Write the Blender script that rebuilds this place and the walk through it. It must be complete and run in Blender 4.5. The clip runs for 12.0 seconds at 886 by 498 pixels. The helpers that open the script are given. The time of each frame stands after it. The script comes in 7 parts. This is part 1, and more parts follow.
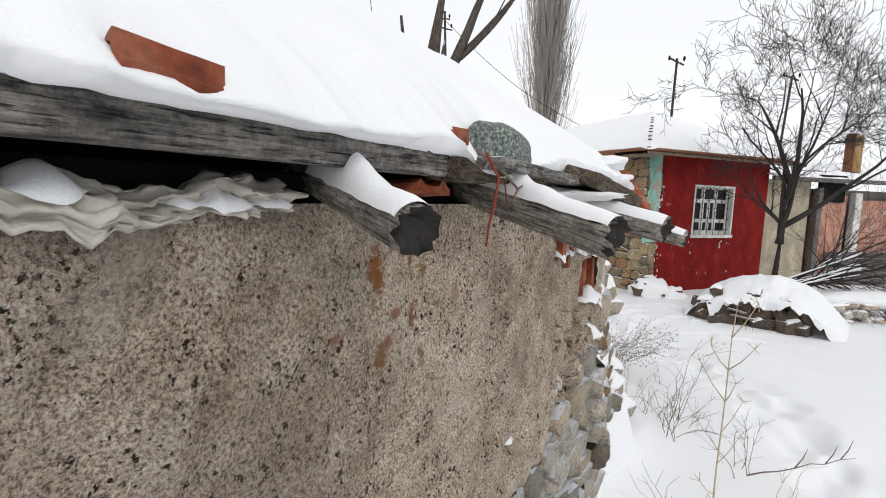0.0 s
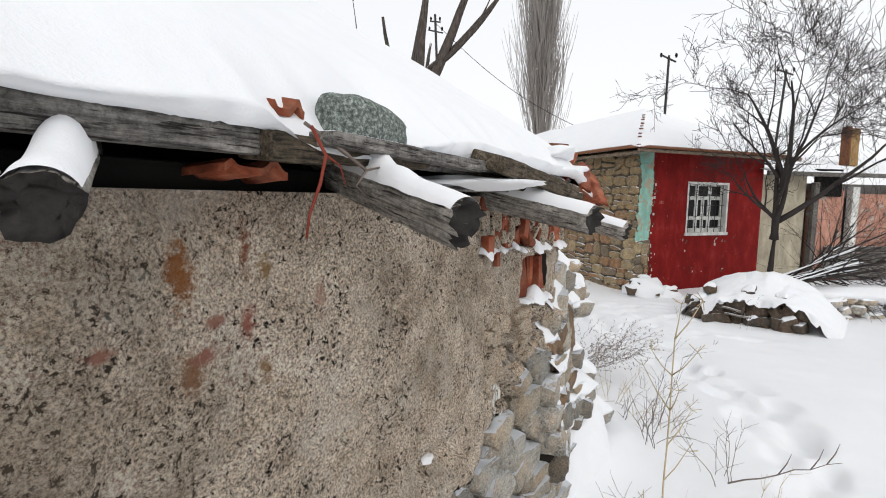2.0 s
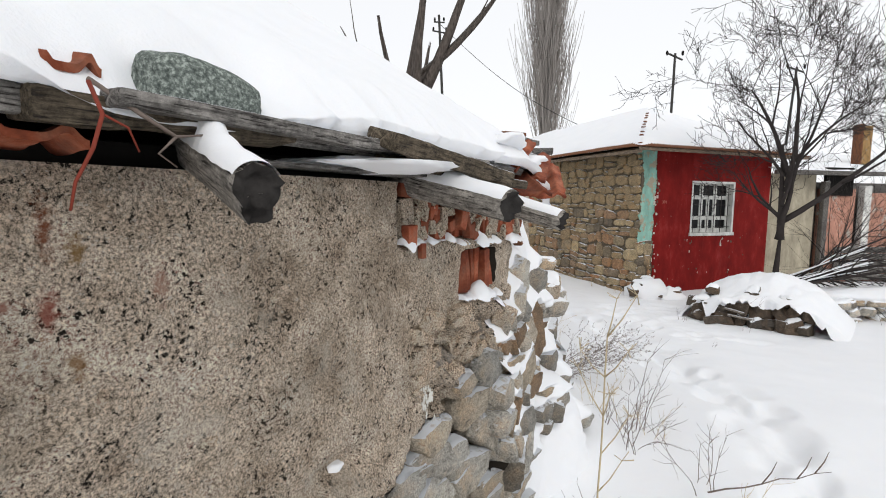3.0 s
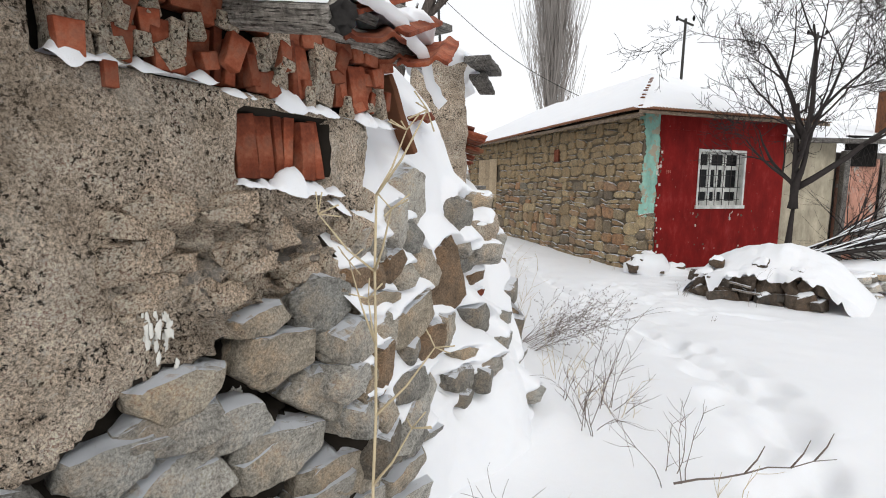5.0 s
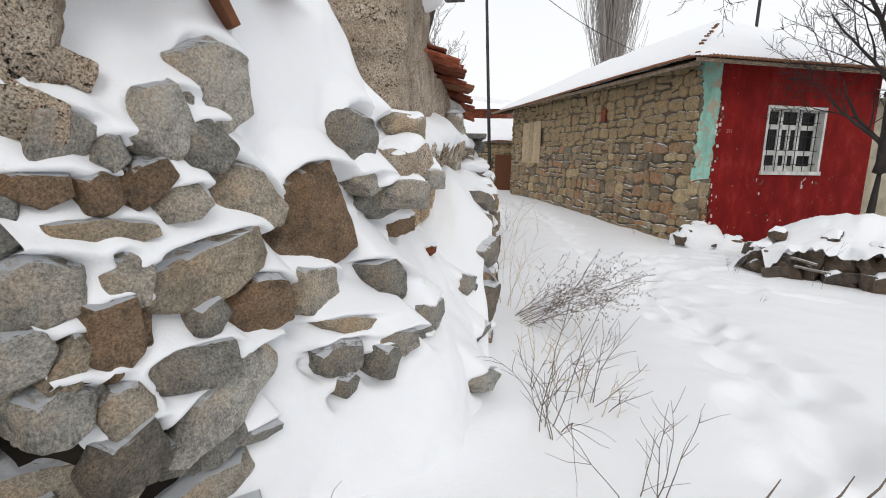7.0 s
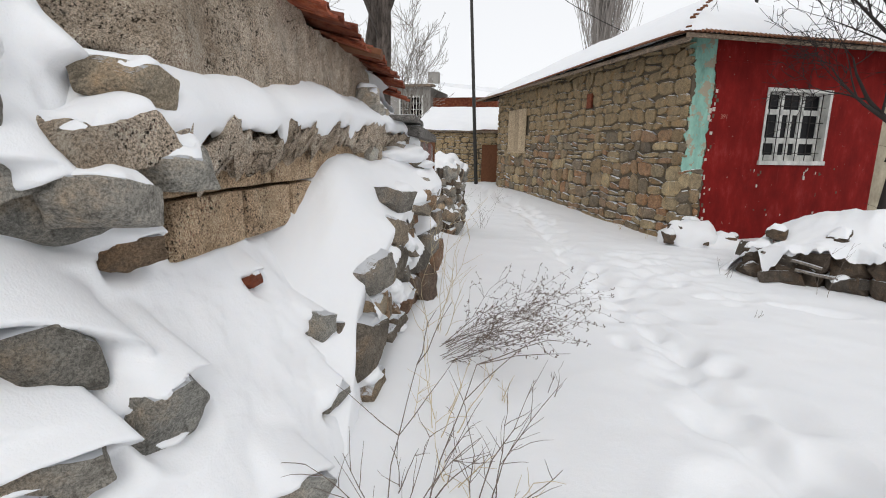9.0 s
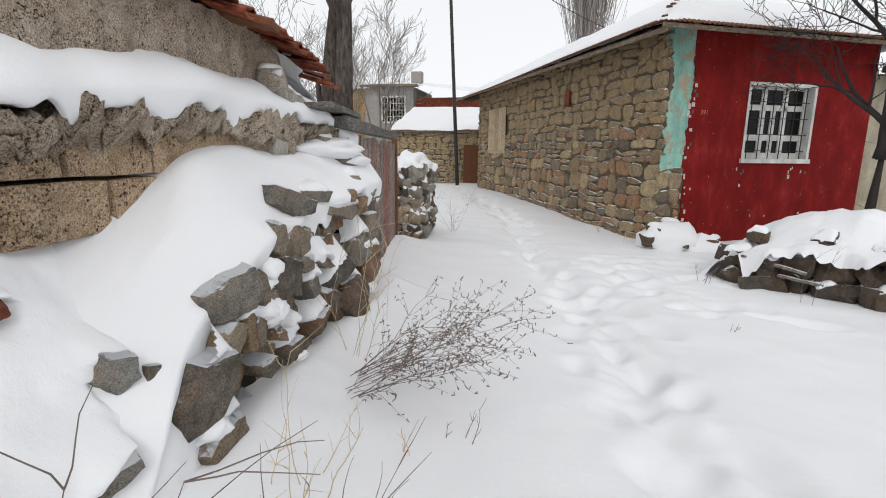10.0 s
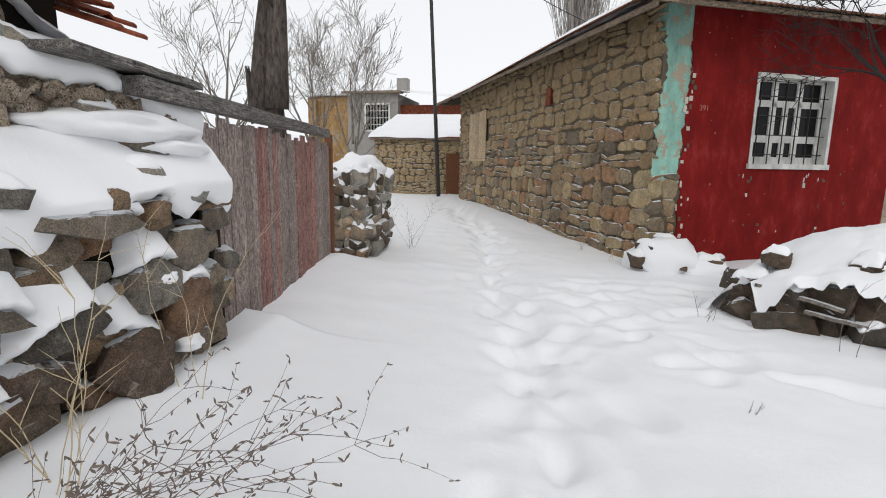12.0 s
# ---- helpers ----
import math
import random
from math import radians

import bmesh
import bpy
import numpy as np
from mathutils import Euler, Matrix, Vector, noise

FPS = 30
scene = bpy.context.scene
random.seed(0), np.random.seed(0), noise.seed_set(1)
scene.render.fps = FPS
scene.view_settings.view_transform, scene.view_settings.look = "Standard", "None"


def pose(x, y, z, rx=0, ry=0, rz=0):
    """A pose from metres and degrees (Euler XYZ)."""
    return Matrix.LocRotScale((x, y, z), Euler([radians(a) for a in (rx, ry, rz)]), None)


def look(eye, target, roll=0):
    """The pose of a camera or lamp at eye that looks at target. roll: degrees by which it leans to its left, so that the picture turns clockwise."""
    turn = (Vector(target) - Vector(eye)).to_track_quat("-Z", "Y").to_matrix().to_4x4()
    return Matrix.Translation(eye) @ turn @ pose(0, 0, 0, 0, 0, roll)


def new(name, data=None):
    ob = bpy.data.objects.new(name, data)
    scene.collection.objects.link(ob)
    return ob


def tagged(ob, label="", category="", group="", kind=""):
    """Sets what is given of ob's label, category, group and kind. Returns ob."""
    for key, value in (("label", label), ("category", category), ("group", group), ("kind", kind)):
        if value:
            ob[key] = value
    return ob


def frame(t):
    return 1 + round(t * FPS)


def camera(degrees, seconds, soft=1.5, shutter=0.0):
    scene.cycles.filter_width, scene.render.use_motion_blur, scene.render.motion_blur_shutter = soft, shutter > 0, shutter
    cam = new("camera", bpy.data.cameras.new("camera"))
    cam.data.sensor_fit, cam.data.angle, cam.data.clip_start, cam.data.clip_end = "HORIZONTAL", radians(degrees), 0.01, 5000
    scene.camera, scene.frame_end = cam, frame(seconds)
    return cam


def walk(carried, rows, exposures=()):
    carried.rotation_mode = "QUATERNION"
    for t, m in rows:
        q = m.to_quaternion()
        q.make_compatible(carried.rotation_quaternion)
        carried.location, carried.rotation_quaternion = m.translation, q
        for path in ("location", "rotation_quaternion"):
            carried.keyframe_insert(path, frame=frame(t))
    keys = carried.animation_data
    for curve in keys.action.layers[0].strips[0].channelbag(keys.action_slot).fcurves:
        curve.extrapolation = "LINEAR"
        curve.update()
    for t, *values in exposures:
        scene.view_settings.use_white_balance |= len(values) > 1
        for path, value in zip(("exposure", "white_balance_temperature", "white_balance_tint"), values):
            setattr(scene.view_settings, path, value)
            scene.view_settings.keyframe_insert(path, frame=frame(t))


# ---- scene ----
cam = camera(82.9, 12.0, 1.0)
PATH = [
    (0, (0.017, -0.012, 2.713), (0.005, 1.976, 2.494), 2.2),
    (0.5, (0.028, -0.007, 2.708), (0.036, 1.981, 2.496), 2.0),
    (1, (0.072, 0.031, 2.699), (0.093, 2.02, 2.497), 1.5),
    (1.5, (0.182, 0.107, 2.689), (0.189, 2.096, 2.486), 1.2),
    (2, (0.334, 0.171, 2.68), (0.311, 2.161, 2.478), 0.9),
    (2.5, (0.495, 0.226, 2.665), (0.442, 2.216, 2.47), 0.9),
    (2.7, (0.556, 0.25, 2.656), (0.492, 2.24, 2.463), 0.9),
    (4.3, (1.019, 0.753, 2.409), (0.957, 2.741, 2.191), 0.2),
    (4.5, (1.078, 0.82, 2.365), (1.009, 2.806, 2.139), 0.5),
    (5, (1.258, 1.024, 2.232), (1.136, 3.006, 1.991), 0.5),
    (5.5, (1.463, 1.201, 2.149), (1.256, 3.175, 1.901), 0.5),
    (6, (1.624, 1.352, 2.073), (1.357, 3.315, 1.8), 0.7),
    (6.5, (1.771, 1.609, 2.03), (1.443, 3.558, 1.721), 0.9),
    (7, (1.867, 1.795, 2.016), (1.528, 3.733, 1.658), 1.1),
    (7.2, (1.902, 1.879, 2.01), (1.553, 3.813, 1.638), 1.2),
    (8.8, (2.303, 2.761, 1.988), (1.954, 4.692, 1.601), 1.1),
    (9, (2.343, 2.871, 1.994), (2.006, 4.803, 1.603), 0.9),
    (9.5, (2.492, 3.142, 1.969), (2.155, 5.074, 1.577), 0.5),
    (10, (2.713, 3.497, 1.935), (2.404, 5.435, 1.553), 0.7),
    (10.5, (2.839, 3.873, 1.885), (2.583, 5.822, 1.518), 1.0),
    (11, (2.974, 4.225, 1.88), (2.731, 6.176, 1.517), 1.1),
    (11.5, (3.11, 4.649, 1.829), (2.823, 6.599, 1.487), 0.9),
    (12, (3.22, 5.06, 1.785), (2.908, 7.008, 1.452), 0.9),
]
walk(cam, [(t, look(eye, target, roll)) for t, eye, target, roll in PATH],
     [(0, 0.05), (2.5, 0.05), (5, 0.12), (6.5, 0.13), (7, 0.05), (8.8, -0.02), (12, -0.02)])

# ---- world and light: a white overcast winter sky ----
world = bpy.data.worlds.new("world")
scene.world = world
world.use_nodes = True
wn, wl = world.node_tree.nodes, world.node_tree.links
wn.clear()
sky = wn.new("ShaderNodeTexSky")
sky.sky_type, sky.sun_disc = "NISHITA", False
sky.sun_elevation, sky.sun_rotation = radians(38), radians(200)
pale = wn.new("ShaderNodeHueSaturation")
pale.inputs["Saturation"].default_value = 0.12
pale.inputs["Value"].default_value = 0.10
cloud = wn.new("ShaderNodeMixRGB")
cloud.inputs[0].default_value = 0.8
cloud.inputs[2].default_value = (0.945, 0.96, 0.99, 1)
back = wn.new("ShaderNodeBackground")
back.inputs["Strength"].default_value = 1.08
wout = wn.new("ShaderNodeOutputWorld")
wl.new(sky.outputs[0], pale.inputs["Color"])
wl.new(pale.outputs[0], cloud.inputs[1])
wl.new(cloud.outputs[0], back.inputs["Color"])
wl.new(back.outputs[0], wout.inputs[0])
sun = new("sun", bpy.data.lights.new("sun", "SUN"))
sun.data.energy, sun.data.angle, sun.data.color = 0.8, radians(25), (1.0, 0.97, 0.93)
sun.matrix_world = look((6, -8, 10), (2, 5, 0))


# ---- materials ----
class Mat:
    """A small builder round one node material."""

    def __init__(self, name, rough=0.8, metal=0.0, coords="Object"):
        self.m = bpy.data.materials.new(name)
        self.m.use_nodes = True
        self.n, self.l = self.m.node_tree.nodes, self.m.node_tree.links
        self.b = self.n["Principled BSDF"]
        self.b.inputs["Roughness"].default_value = rough
        self.b.inputs["Metallic"].default_value = metal
        self.b.inputs["Specular IOR Level"].default_value = 0.15
        self.co = self.n.new("ShaderNodeTexCoord").outputs[coords]

    def scaled(self, sx, sy, sz):
        k = self.n.new("ShaderNodeMapping")
        k.inputs["Scale"].default_value = (sx, sy, sz)
        self.l.new(self.co, k.inputs[0])
        return k.outputs[0]

    def noise(self, scale, detail=6, rough=0.6, co=None):
        k = self.n.new("ShaderNodeTexNoise")
        k.inputs["Scale"].default_value, k.inputs["Detail"].default_value = scale, detail
        k.inputs["Roughness"].default_value = rough
        self.l.new(co or self.co, k.inputs["Vector"])
        return k.outputs["Fac"]

    def cells(self, scale, feature="F1", co=None, out="Distance"):
        k = self.n.new("ShaderNodeTexVoronoi")
        k.feature = feature
        k.inputs["Scale"].default_value = scale
        self.l.new(co or self.co, k.inputs["Vector"])
        return k.outputs[out]

    def ramp(self, fac, *stops):
        k = self.n.new("ShaderNodeValToRGB")
        e = k.color_ramp.elements
        while len(e) < len(stops):
            e.new(0.5)
        for el, (p, c) in zip(e, stops):
            el.position = p
            el.color = (*c, 1) if not isinstance(c, (int, float)) else (c, c, c, 1)
        self.l.new(fac, k.inputs[0])
        return k.outputs[0]

    def mix(self, fac, a, b, kind="MIX"):
        k = self.n.new("ShaderNodeMixRGB")
        k.blend_type = kind
        for i, v in enumerate((fac, a, b)):
            if isinstance(v, (int, float)):
                k.inputs[i].default_value = v if i == 0 else (v, v, v, 1)
            elif isinstance(v, tuple):
                k.inputs[i].default_value = (*v, 1)
            else:
                self.l.new(v, k.inputs[i])
        return k.outputs[0]

    def maths(self, op, a, b=0.0):
        k = self.n.new("ShaderNodeMath")
        k.operation = op
        for i, v in enumerate((a, b)):
            if isinstance(v, (int, float)):
                k.inputs[i].default_value = v
            else:
                self.l.new(v, k.inputs[i])
        return k.outputs[0]

    def random(self):
        return self.n.new("ShaderNodeObjectInfo").outputs["Random"]

    def island(self):
        return self.n.new("ShaderNodeNewGeometry").outputs["Random Per Island"]

    def up(self):
        g, s = self.n.new("ShaderNodeNewGeometry"), self.n.new("ShaderNodeSeparateXYZ")
        self.l.new(g.outputs["Normal"], s.inputs[0])
        return s.outputs[2]

    def height(self, axis=2):
        g, s = self.n.new("ShaderNodeNewGeometry"), self.n.new("ShaderNodeSeparateXYZ")
        self.l.new(g.outputs["Position"], s.inputs[0])
        return s.outputs[axis]

    def color(self, c):
        if isinstance(c, tuple):
            self.b.inputs["Base Color"].default_value = (*c, 1)
        else:
            self.l.new(c, self.b.inputs["Base Color"])
        return self

    def rough(self, r):
        self.l.new(r, self.b.inputs["Roughness"])
        return self

    def bump(self, h, strength=0.5, dist=0.01):
        k = self.n.new("ShaderNodeBump")
        k.inputs["Strength"].default_value, k.inputs["Distance"].default_value = strength, dist
        self.l.new(h, k.inputs["Height"])
        self.l.new(k.outputs[0], self.b.inputs["Normal"])
        return self

    def dusted(self, base, low=0.55, high=0.75, amount=0.35):
        """Snow that has settled on what faces up, with a ragged edge."""
        f = self.maths("ADD", self.up(), self.maths("MULTIPLY", self.maths("SUBTRACT", self.noise(14, 5), 0.5), amount))
        return self.mix(self.ramp(f, (low, 0.0), (high, 1.0)), base, (0.8, 0.82, 0.85))


def snow_material():
    k = Mat("snow", 0.75)
    big, fine = k.noise(2.2, 4), k.noise(170, 3)
    k.color(k.mix(big, (0.79, 0.8, 0.82), (0.85, 0.855, 0.865)))
    h = k.mix(0.35, k.noise(26, 5), fine)
    k.bump(h, 0.4, 0.014)
    k.b.inputs["Subsurface Weight"].default_value = 0.15
    k.b.inputs["Subsurface Radius"].default_value = (0.03, 0.035, 0.04)
    return k.m


def plaster_material(name="rough_render", tint=(1.0, 1.0, 1.0), stains=()):
    """Coarse cement render: pale sand with dark and light grains, pits, stains."""
    k = Mat(name, 0.95)
    t = lambda r, g, b: (r * tint[0], g * tint[1], b * tint[2])
    base = k.ramp(k.noise(7, 10, 0.8), (0.32, t(0.27, 0.2, 0.145)), (0.47, t(0.45, 0.365, 0.28)), (0.56, t(0.55, 0.46, 0.365)), (0.7, t(0.67, 0.585, 0.485)))
    grain = k.noise(160, 7, 0.85)
    base = k.mix(0.85, base, k.ramp(grain, (0.415, 0.05), (0.5, 0.53), (0.585, 0.98)), "OVERLAY")
    speck = k.ramp(k.noise(95, 4, 0.65), (0.6, 0.0), (0.635, 1.0))
    base = k.mix(k.maths("MULTIPLY", speck, 0.65), base, t(0.66, 0.61, 0.53))
    where = k.ramp(k.noise(9, 4, 0.6), (0.42, 0.0), (0.6, 0.07))
    pits = k.ramp(k.maths("SUBTRACT", k.noise(82, 5, 0.7), where), (0.358, 0.0), (0.38, 1.0))
    holes = k.ramp(k.maths("ADD", k.noise(24, 6, 0.7), 0.0), (0.3, 0.0), (0.33, 1.0))
    pits = k.maths("MULTIPLY", pits, holes)
    base = k.mix(pits, (0.025, 0.02, 0.016), base)
    damp = k.ramp(k.noise(1.9, 8, 0.7), (0.46, 0.0), (0.6, 1.0))
    base = k.mix(k.maths("MULTIPLY", damp, 0.42), base, t(0.17, 0.13, 0.09))
    pale = k.ramp(k.noise(3.1, 8, 0.75, k.scaled(1.2, 1.2, 1.0)), (0.54, 0.0), (0.64, 1.0))
    base = k.mix(k.maths("MULTIPLY", pale, 0.4), base, t(0.56, 0.51, 0.43))
    place = k.n.new("ShaderNodeNewGeometry").outputs["Position"]
    rag = k.noise(48, 6, 0.75)
    for at, size, tone in stains:
        m1, m2 = k.n.new("ShaderNodeVectorMath"), k.n.new("ShaderNodeVectorMath")
        m1.operation, m2.operation = "SUBTRACT", "DIVIDE"
        m1.inputs[1].default_value, m2.inputs[1].default_value = at, (size[0], size[0], size[1])
        k.l.new(place, m1.inputs[0])
        k.l.new(m1.outputs[0], m2.inputs[0])
        m3 = k.n.new("ShaderNodeVectorMath")
        m3.operation = "LENGTH"
        k.l.new(m2.outputs[0], m3.inputs[0])
        f = k.maths("ADD", m3.outputs["Value"], k.maths("MULTIPLY", k.maths("SUBTRACT", rag, 0.5), 3.2))
        base = k.mix(k.maths("MULTIPLY", k.ramp(f, (0.35, 1.0), (1.25, 0.0)), 0.9), base, tone)
    k.color(base)
    h = k.mix(0.5, k.noise(34, 9, 0.85), grain)
    h = k.mix(0.45, h, pits)
    k.bump(h, 1.0, 0.03)
    return k.m


def stone_material(name, tones, lichen=0.25):
    """Field stone; each one takes its own tone."""
    k = Mat(name, 0.88)
    r = k.random()
    base = k.ramp(r, *[(i / max(1, len(tones) - 1), t) for i, t in enumerate(tones)])
    shift = k.noise(9, 10, 0.78)
    base = k.mix(0.55, base, k.ramp(shift, (0.36, 0.15), (0.5, 0.5), (0.64, 0.85)), "OVERLAY")
    rusty = k.ramp(k.noise(4.5, 7, 0.7), (0.52, 0.0), (0.66, 1.0))
    base = k.mix(k.maths("MULTIPLY", rusty, 0.5), base, k.mix(1.0, base, (1.0, 0.72, 0.46), "MULTIPLY"))
    grain = k.noise(130, 7, 0.88)
    base = k.mix(0.58, base, k.ramp(grain, (0.4, 0.05), (0.5, 0.5), (0.6, 0.95)), "OVERLAY")
    dirt = k.ramp(k.noise(17, 8, 0.8), (0.37, 1.0), (0.45, 0.0))
    base = k.mix(k.maths("MULTIPLY", dirt, 0.6), base, (0.09, 0.075, 0.058))
    pale = k.ramp(k.noise(13, 8, 0.8), (0.57, 0.0), (0.66, 1.0))
    base = k.mix(k.maths("MULTIPLY", pale, lichen), base, (0.52, 0.49, 0.41))
    k.color(k.dusted(base, 0.72, 0.86, 0.5))
    k.bump(k.mix(0.4, k.noise(22, 10, 0.85), grain), 1.0, 0.027)
    return k.m


def wood_material(name, dark, light, along=2, snowy=True):
    k = Mat(name, 0.85)
    sc = [55.0, 55.0, 55.0]
    sc[along] = 4.0
    co = k.scaled(*sc)
    g = k.noise(2.2, 9, 0.7, co)
    base = k.ramp(g, (0.34, dark), (0.6, light))
    cracks = k.ramp(k.noise(3.6, 5, 0.6, co), (0.36, 0.0), (0.43, 1.0))
    base = k.mix(cracks, (0.035, 0.03, 0.027), base)
    blot = k.ramp(k.noise(4, 5), (0.4, 0.0), (0.7, 1.0))
    base = k.mix(k.maths("MULTIPLY", blot, 0.4), base, dark)
    base = k.mix(0.35, base, k.mix(k.random(), 0.3, 0.75), "OVERLAY")
    rot = k.noise(38, 9, 0.85)
    base = k.mix(0.6, base, k.ramp(rot, (0.38, 0.08), (0.5, 0.5), (0.62, 0.92)), "OVERLAY")
    k.color(k.dusted(base, 0.8, 0.92, 0.6) if snowy else base)
    k.bump(k.mix(0.4, k.mix(0.5, g, cracks), rot), 1.0, 0.009)
    return k.m


def clay_material(name="terracotta", snowy=True):
    k = Mat(name, 0.8)
    base = k.ramp(k.noise(9, 7, 0.7), (0.32, (0.085, 0.024, 0.015)), (0.5, (0.24, 0.062, 0.03)), (0.68, (0.4, 0.15, 0.085)))
    base = k.mix(k.maths("MULTIPLY", k.ramp(k.noise(22, 5), (0.5, 0.0), (0.66, 1.0)), 0.45), base, (0.11, 0.06, 0.045))
    base = k.mix(0.7, base, k.mix(k.random(), 0.18, 0.7), "OVERLAY")
    k.color(k.dusted(base, 0.78, 0.9, 0.5) if snowy else base)
    k.bump(k.noise(60, 6, 0.7), 0.5, 0.006)
    return k.m


def paint_material(name, tone, under, wear=0.6, size=5.0):
    """Limewash that has faded in patches and flaked off to what lies under it."""
    k = Mat(name, 0.85)
    fade = k.noise(3.0, 8, 0.7, k.scaled(1, 1, 0.45))
    dark = tuple(c * 0.55 for c in tone)
    lite = tuple(min(1, c * 1.4 + 0.035) for c in tone)
    base = k.ramp(fade, (0.3, dark), (0.55, tone), (0.8, lite))
    flakes = k.ramp(k.noise(size, 9, 0.72), (wear, 0.0), (wear + 0.025, 1.0))
    streak = k.ramp(k.noise(9, 8, 0.75, k.scaled(1, 1, 0.3)), (0.56, 0.0), (0.72, 1.0))
    base = k.mix(k.maths("MULTIPLY", streak, 0.4), base, lite)
    grime = k.ramp(k.noise(2.2, 8, 0.75, k.scaled(1, 1, 0.5)), (0.5, 0.0), (0.66, 1.0))
    base = k.mix(k.maths("MULTIPLY", grime, 0.5), base, dark)
    base = k.mix(flakes, base, under)
    k.color(base)
    k.bump(k.mix(0.7, k.noise(28, 7), flakes), 0.4, 0.01)
    return k.m


def plain_material(name, tone, rough=0.7, metal=0.0, spread=0.3, scale=12.0):
    k = Mat(name, rough, metal)
    a, b = tuple(c * (1 - spread) for c in tone), tuple(min(1, c * (1 + spread)) for c in tone)
    k.color(k.mix(k.noise(scale, 7, 0.7), a, b))
    k.bump(k.noise(scale * 5, 5), 0.35, 0.005)
    return k.m


def bark_material(name="bark", tone=(0.09, 0.075, 0.065)):
    k = Mat(name, 0.95)
    co = k.scaled(9, 9, 2)
    g = k.noise(2.5, 8, 0.75, co)
    base = k.ramp(g, (0.35, tuple(c * 0.35 for c in tone)), (0.65, tuple(c * 1.7 for c in tone)))
    k.color(k.dusted(base, 0.75, 0.9, 0.5))
    k.bump(g, 1.0, 0.03)
    return k.m


def glass_material():
    k = Mat("window_glass", 0.08)
    # opaque near-black: the unlit room behind is put into the pane's colour
    k.color((0.012, 0.012, 0.013))
    k.b.inputs["Specular IOR Level"].default_value = 0.12
    return k.m


SNOW = snow_material()
RENDER = plaster_material()
LUMP = plaster_material("crumbling_render", (1.08, 1.05, 1.02))
BLOCK = plaster_material("pumice_block", (1.08, 0.95, 0.8))
GREY_STONE = stone_material("field_stone", [(0.34, 0.315, 0.275), (0.48, 0.455, 0.405), (0.43, 0.38, 0.305), (0.55, 0.52, 0.46), (0.4, 0.39, 0.355), (0.52, 0.455, 0.36)])
BROWN_STONE = stone_material("brown_stone", [(0.21, 0.145, 0.095), (0.29, 0.205, 0.135), (0.18, 0.13, 0.09)], 0.12)
LANE_STONE = stone_material("lane_stone", [(0.15, 0.125, 0.098), (0.24, 0.205, 0.165), (0.12, 0.105, 0.088), (0.3, 0.245, 0.185), (0.18, 0.14, 0.102), (0.38, 0.31, 0.225), (0.3, 0.18, 0.115), (0.09, 0.08, 0.07), (0.26, 0.24, 0.21)], 0.3)
TAN_STONE = stone_material("tan_stone", [(0.44, 0.36, 0.26), (0.4, 0.345, 0.27), (0.47, 0.41, 0.33)], 0.25)
DARK_STONE = stone_material("dark_stone", [(0.24, 0.23, 0.205), (0.34, 0.33, 0.3), (0.2, 0.18, 0.15)], 0.15)
HOUSE_STONE = stone_material("house_stone", [(0.22, 0.155, 0.09), (0.34, 0.26, 0.155), (0.15, 0.125, 0.095), (0.4, 0.315, 0.19), (0.27, 0.215, 0.14), (0.33, 0.19, 0.105), (0.19, 0.17, 0.13)], 0.15)
# Earth behind the stones, blackened so that crevice shade is in its colour.
SHADED_EARTH = plain_material("shaded_earth", (0.022, 0.018, 0.014), 1.0, spread=0.5, scale=12)
MORTAR = plain_material("lime_mortar", (0.11, 0.09, 0.065), 0.95, spread=0.4, scale=9)
OLD_WOOD = wood_material("weathered_wood", (0.035, 0.032, 0.03), (0.25, 0.235, 0.215), 0)
LOG_WOOD = wood_material("weathered_log", (0.09, 0.08, 0.07), (0.4, 0.37, 0.33), 2)
LOG_END = plain_material("charred_end_grain", (0.035, 0.032, 0.03), 0.95, spread=0.8, scale=45)
GATE_WOOD = wood_material("gate_boards", (0.12, 0.095, 0.085), (0.4, 0.33, 0.3), 2, False)
GATE_RED = wood_material("gate_red_wash", (0.14, 0.06, 0.05), (0.42, 0.25, 0.22), 2, False)
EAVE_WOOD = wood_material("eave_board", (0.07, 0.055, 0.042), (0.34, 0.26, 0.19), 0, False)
# Darker copy of the eave wood, with the shade under the eaves in its colour.
SHADED_SOFFIT = wood_material("shaded_soffit_wood", (0.02, 0.016, 0.012), (0.1, 0.075, 0.055), 0, False)
CLAY = clay_material()
CLAY_DRY = clay_material("broken_brick", False)
RED_PAINT = paint_material("red_limewash", (0.215, 0.012, 0.01), (0.42, 0.3, 0.24), 0.645, 8)
TEAL_PAINT = paint_material("teal_limewash", (0.27, 0.49, 0.41), (0.36, 0.31, 0.23), 0.53, 4)
WHITE_PAINT = paint_material("white_window_paint", (0.72, 0.72, 0.68), (0.35, 0.33, 0.3), 0.66, 14)
PINK_PAINT = paint_material("pink_plaster", (0.5, 0.26, 0.19), (0.42, 0.38, 0.33), 0.56, 3)
BEIGE_PAINT = paint_material("beige_plaster", (0.45, 0.4, 0.3), (0.3, 0.27, 0.22), 0.62, 3)
OCHRE_PAINT = paint_material("ochre_plaster", (0.34, 0.21, 0.09), (0.28, 0.25, 0.2), 0.56, 3)
GREY_RENDER = plain_material("grey_render", (0.28, 0.265, 0.245), 0.9, spread=0.3, scale=3)
PALE_CLOTH = plain_material("pale_sacking", (0.55, 0.515, 0.45), 0.9, spread=0.45, scale=38)
IRON = plain_material("dark_iron", (0.045, 0.04, 0.038), 0.6, 0.6)
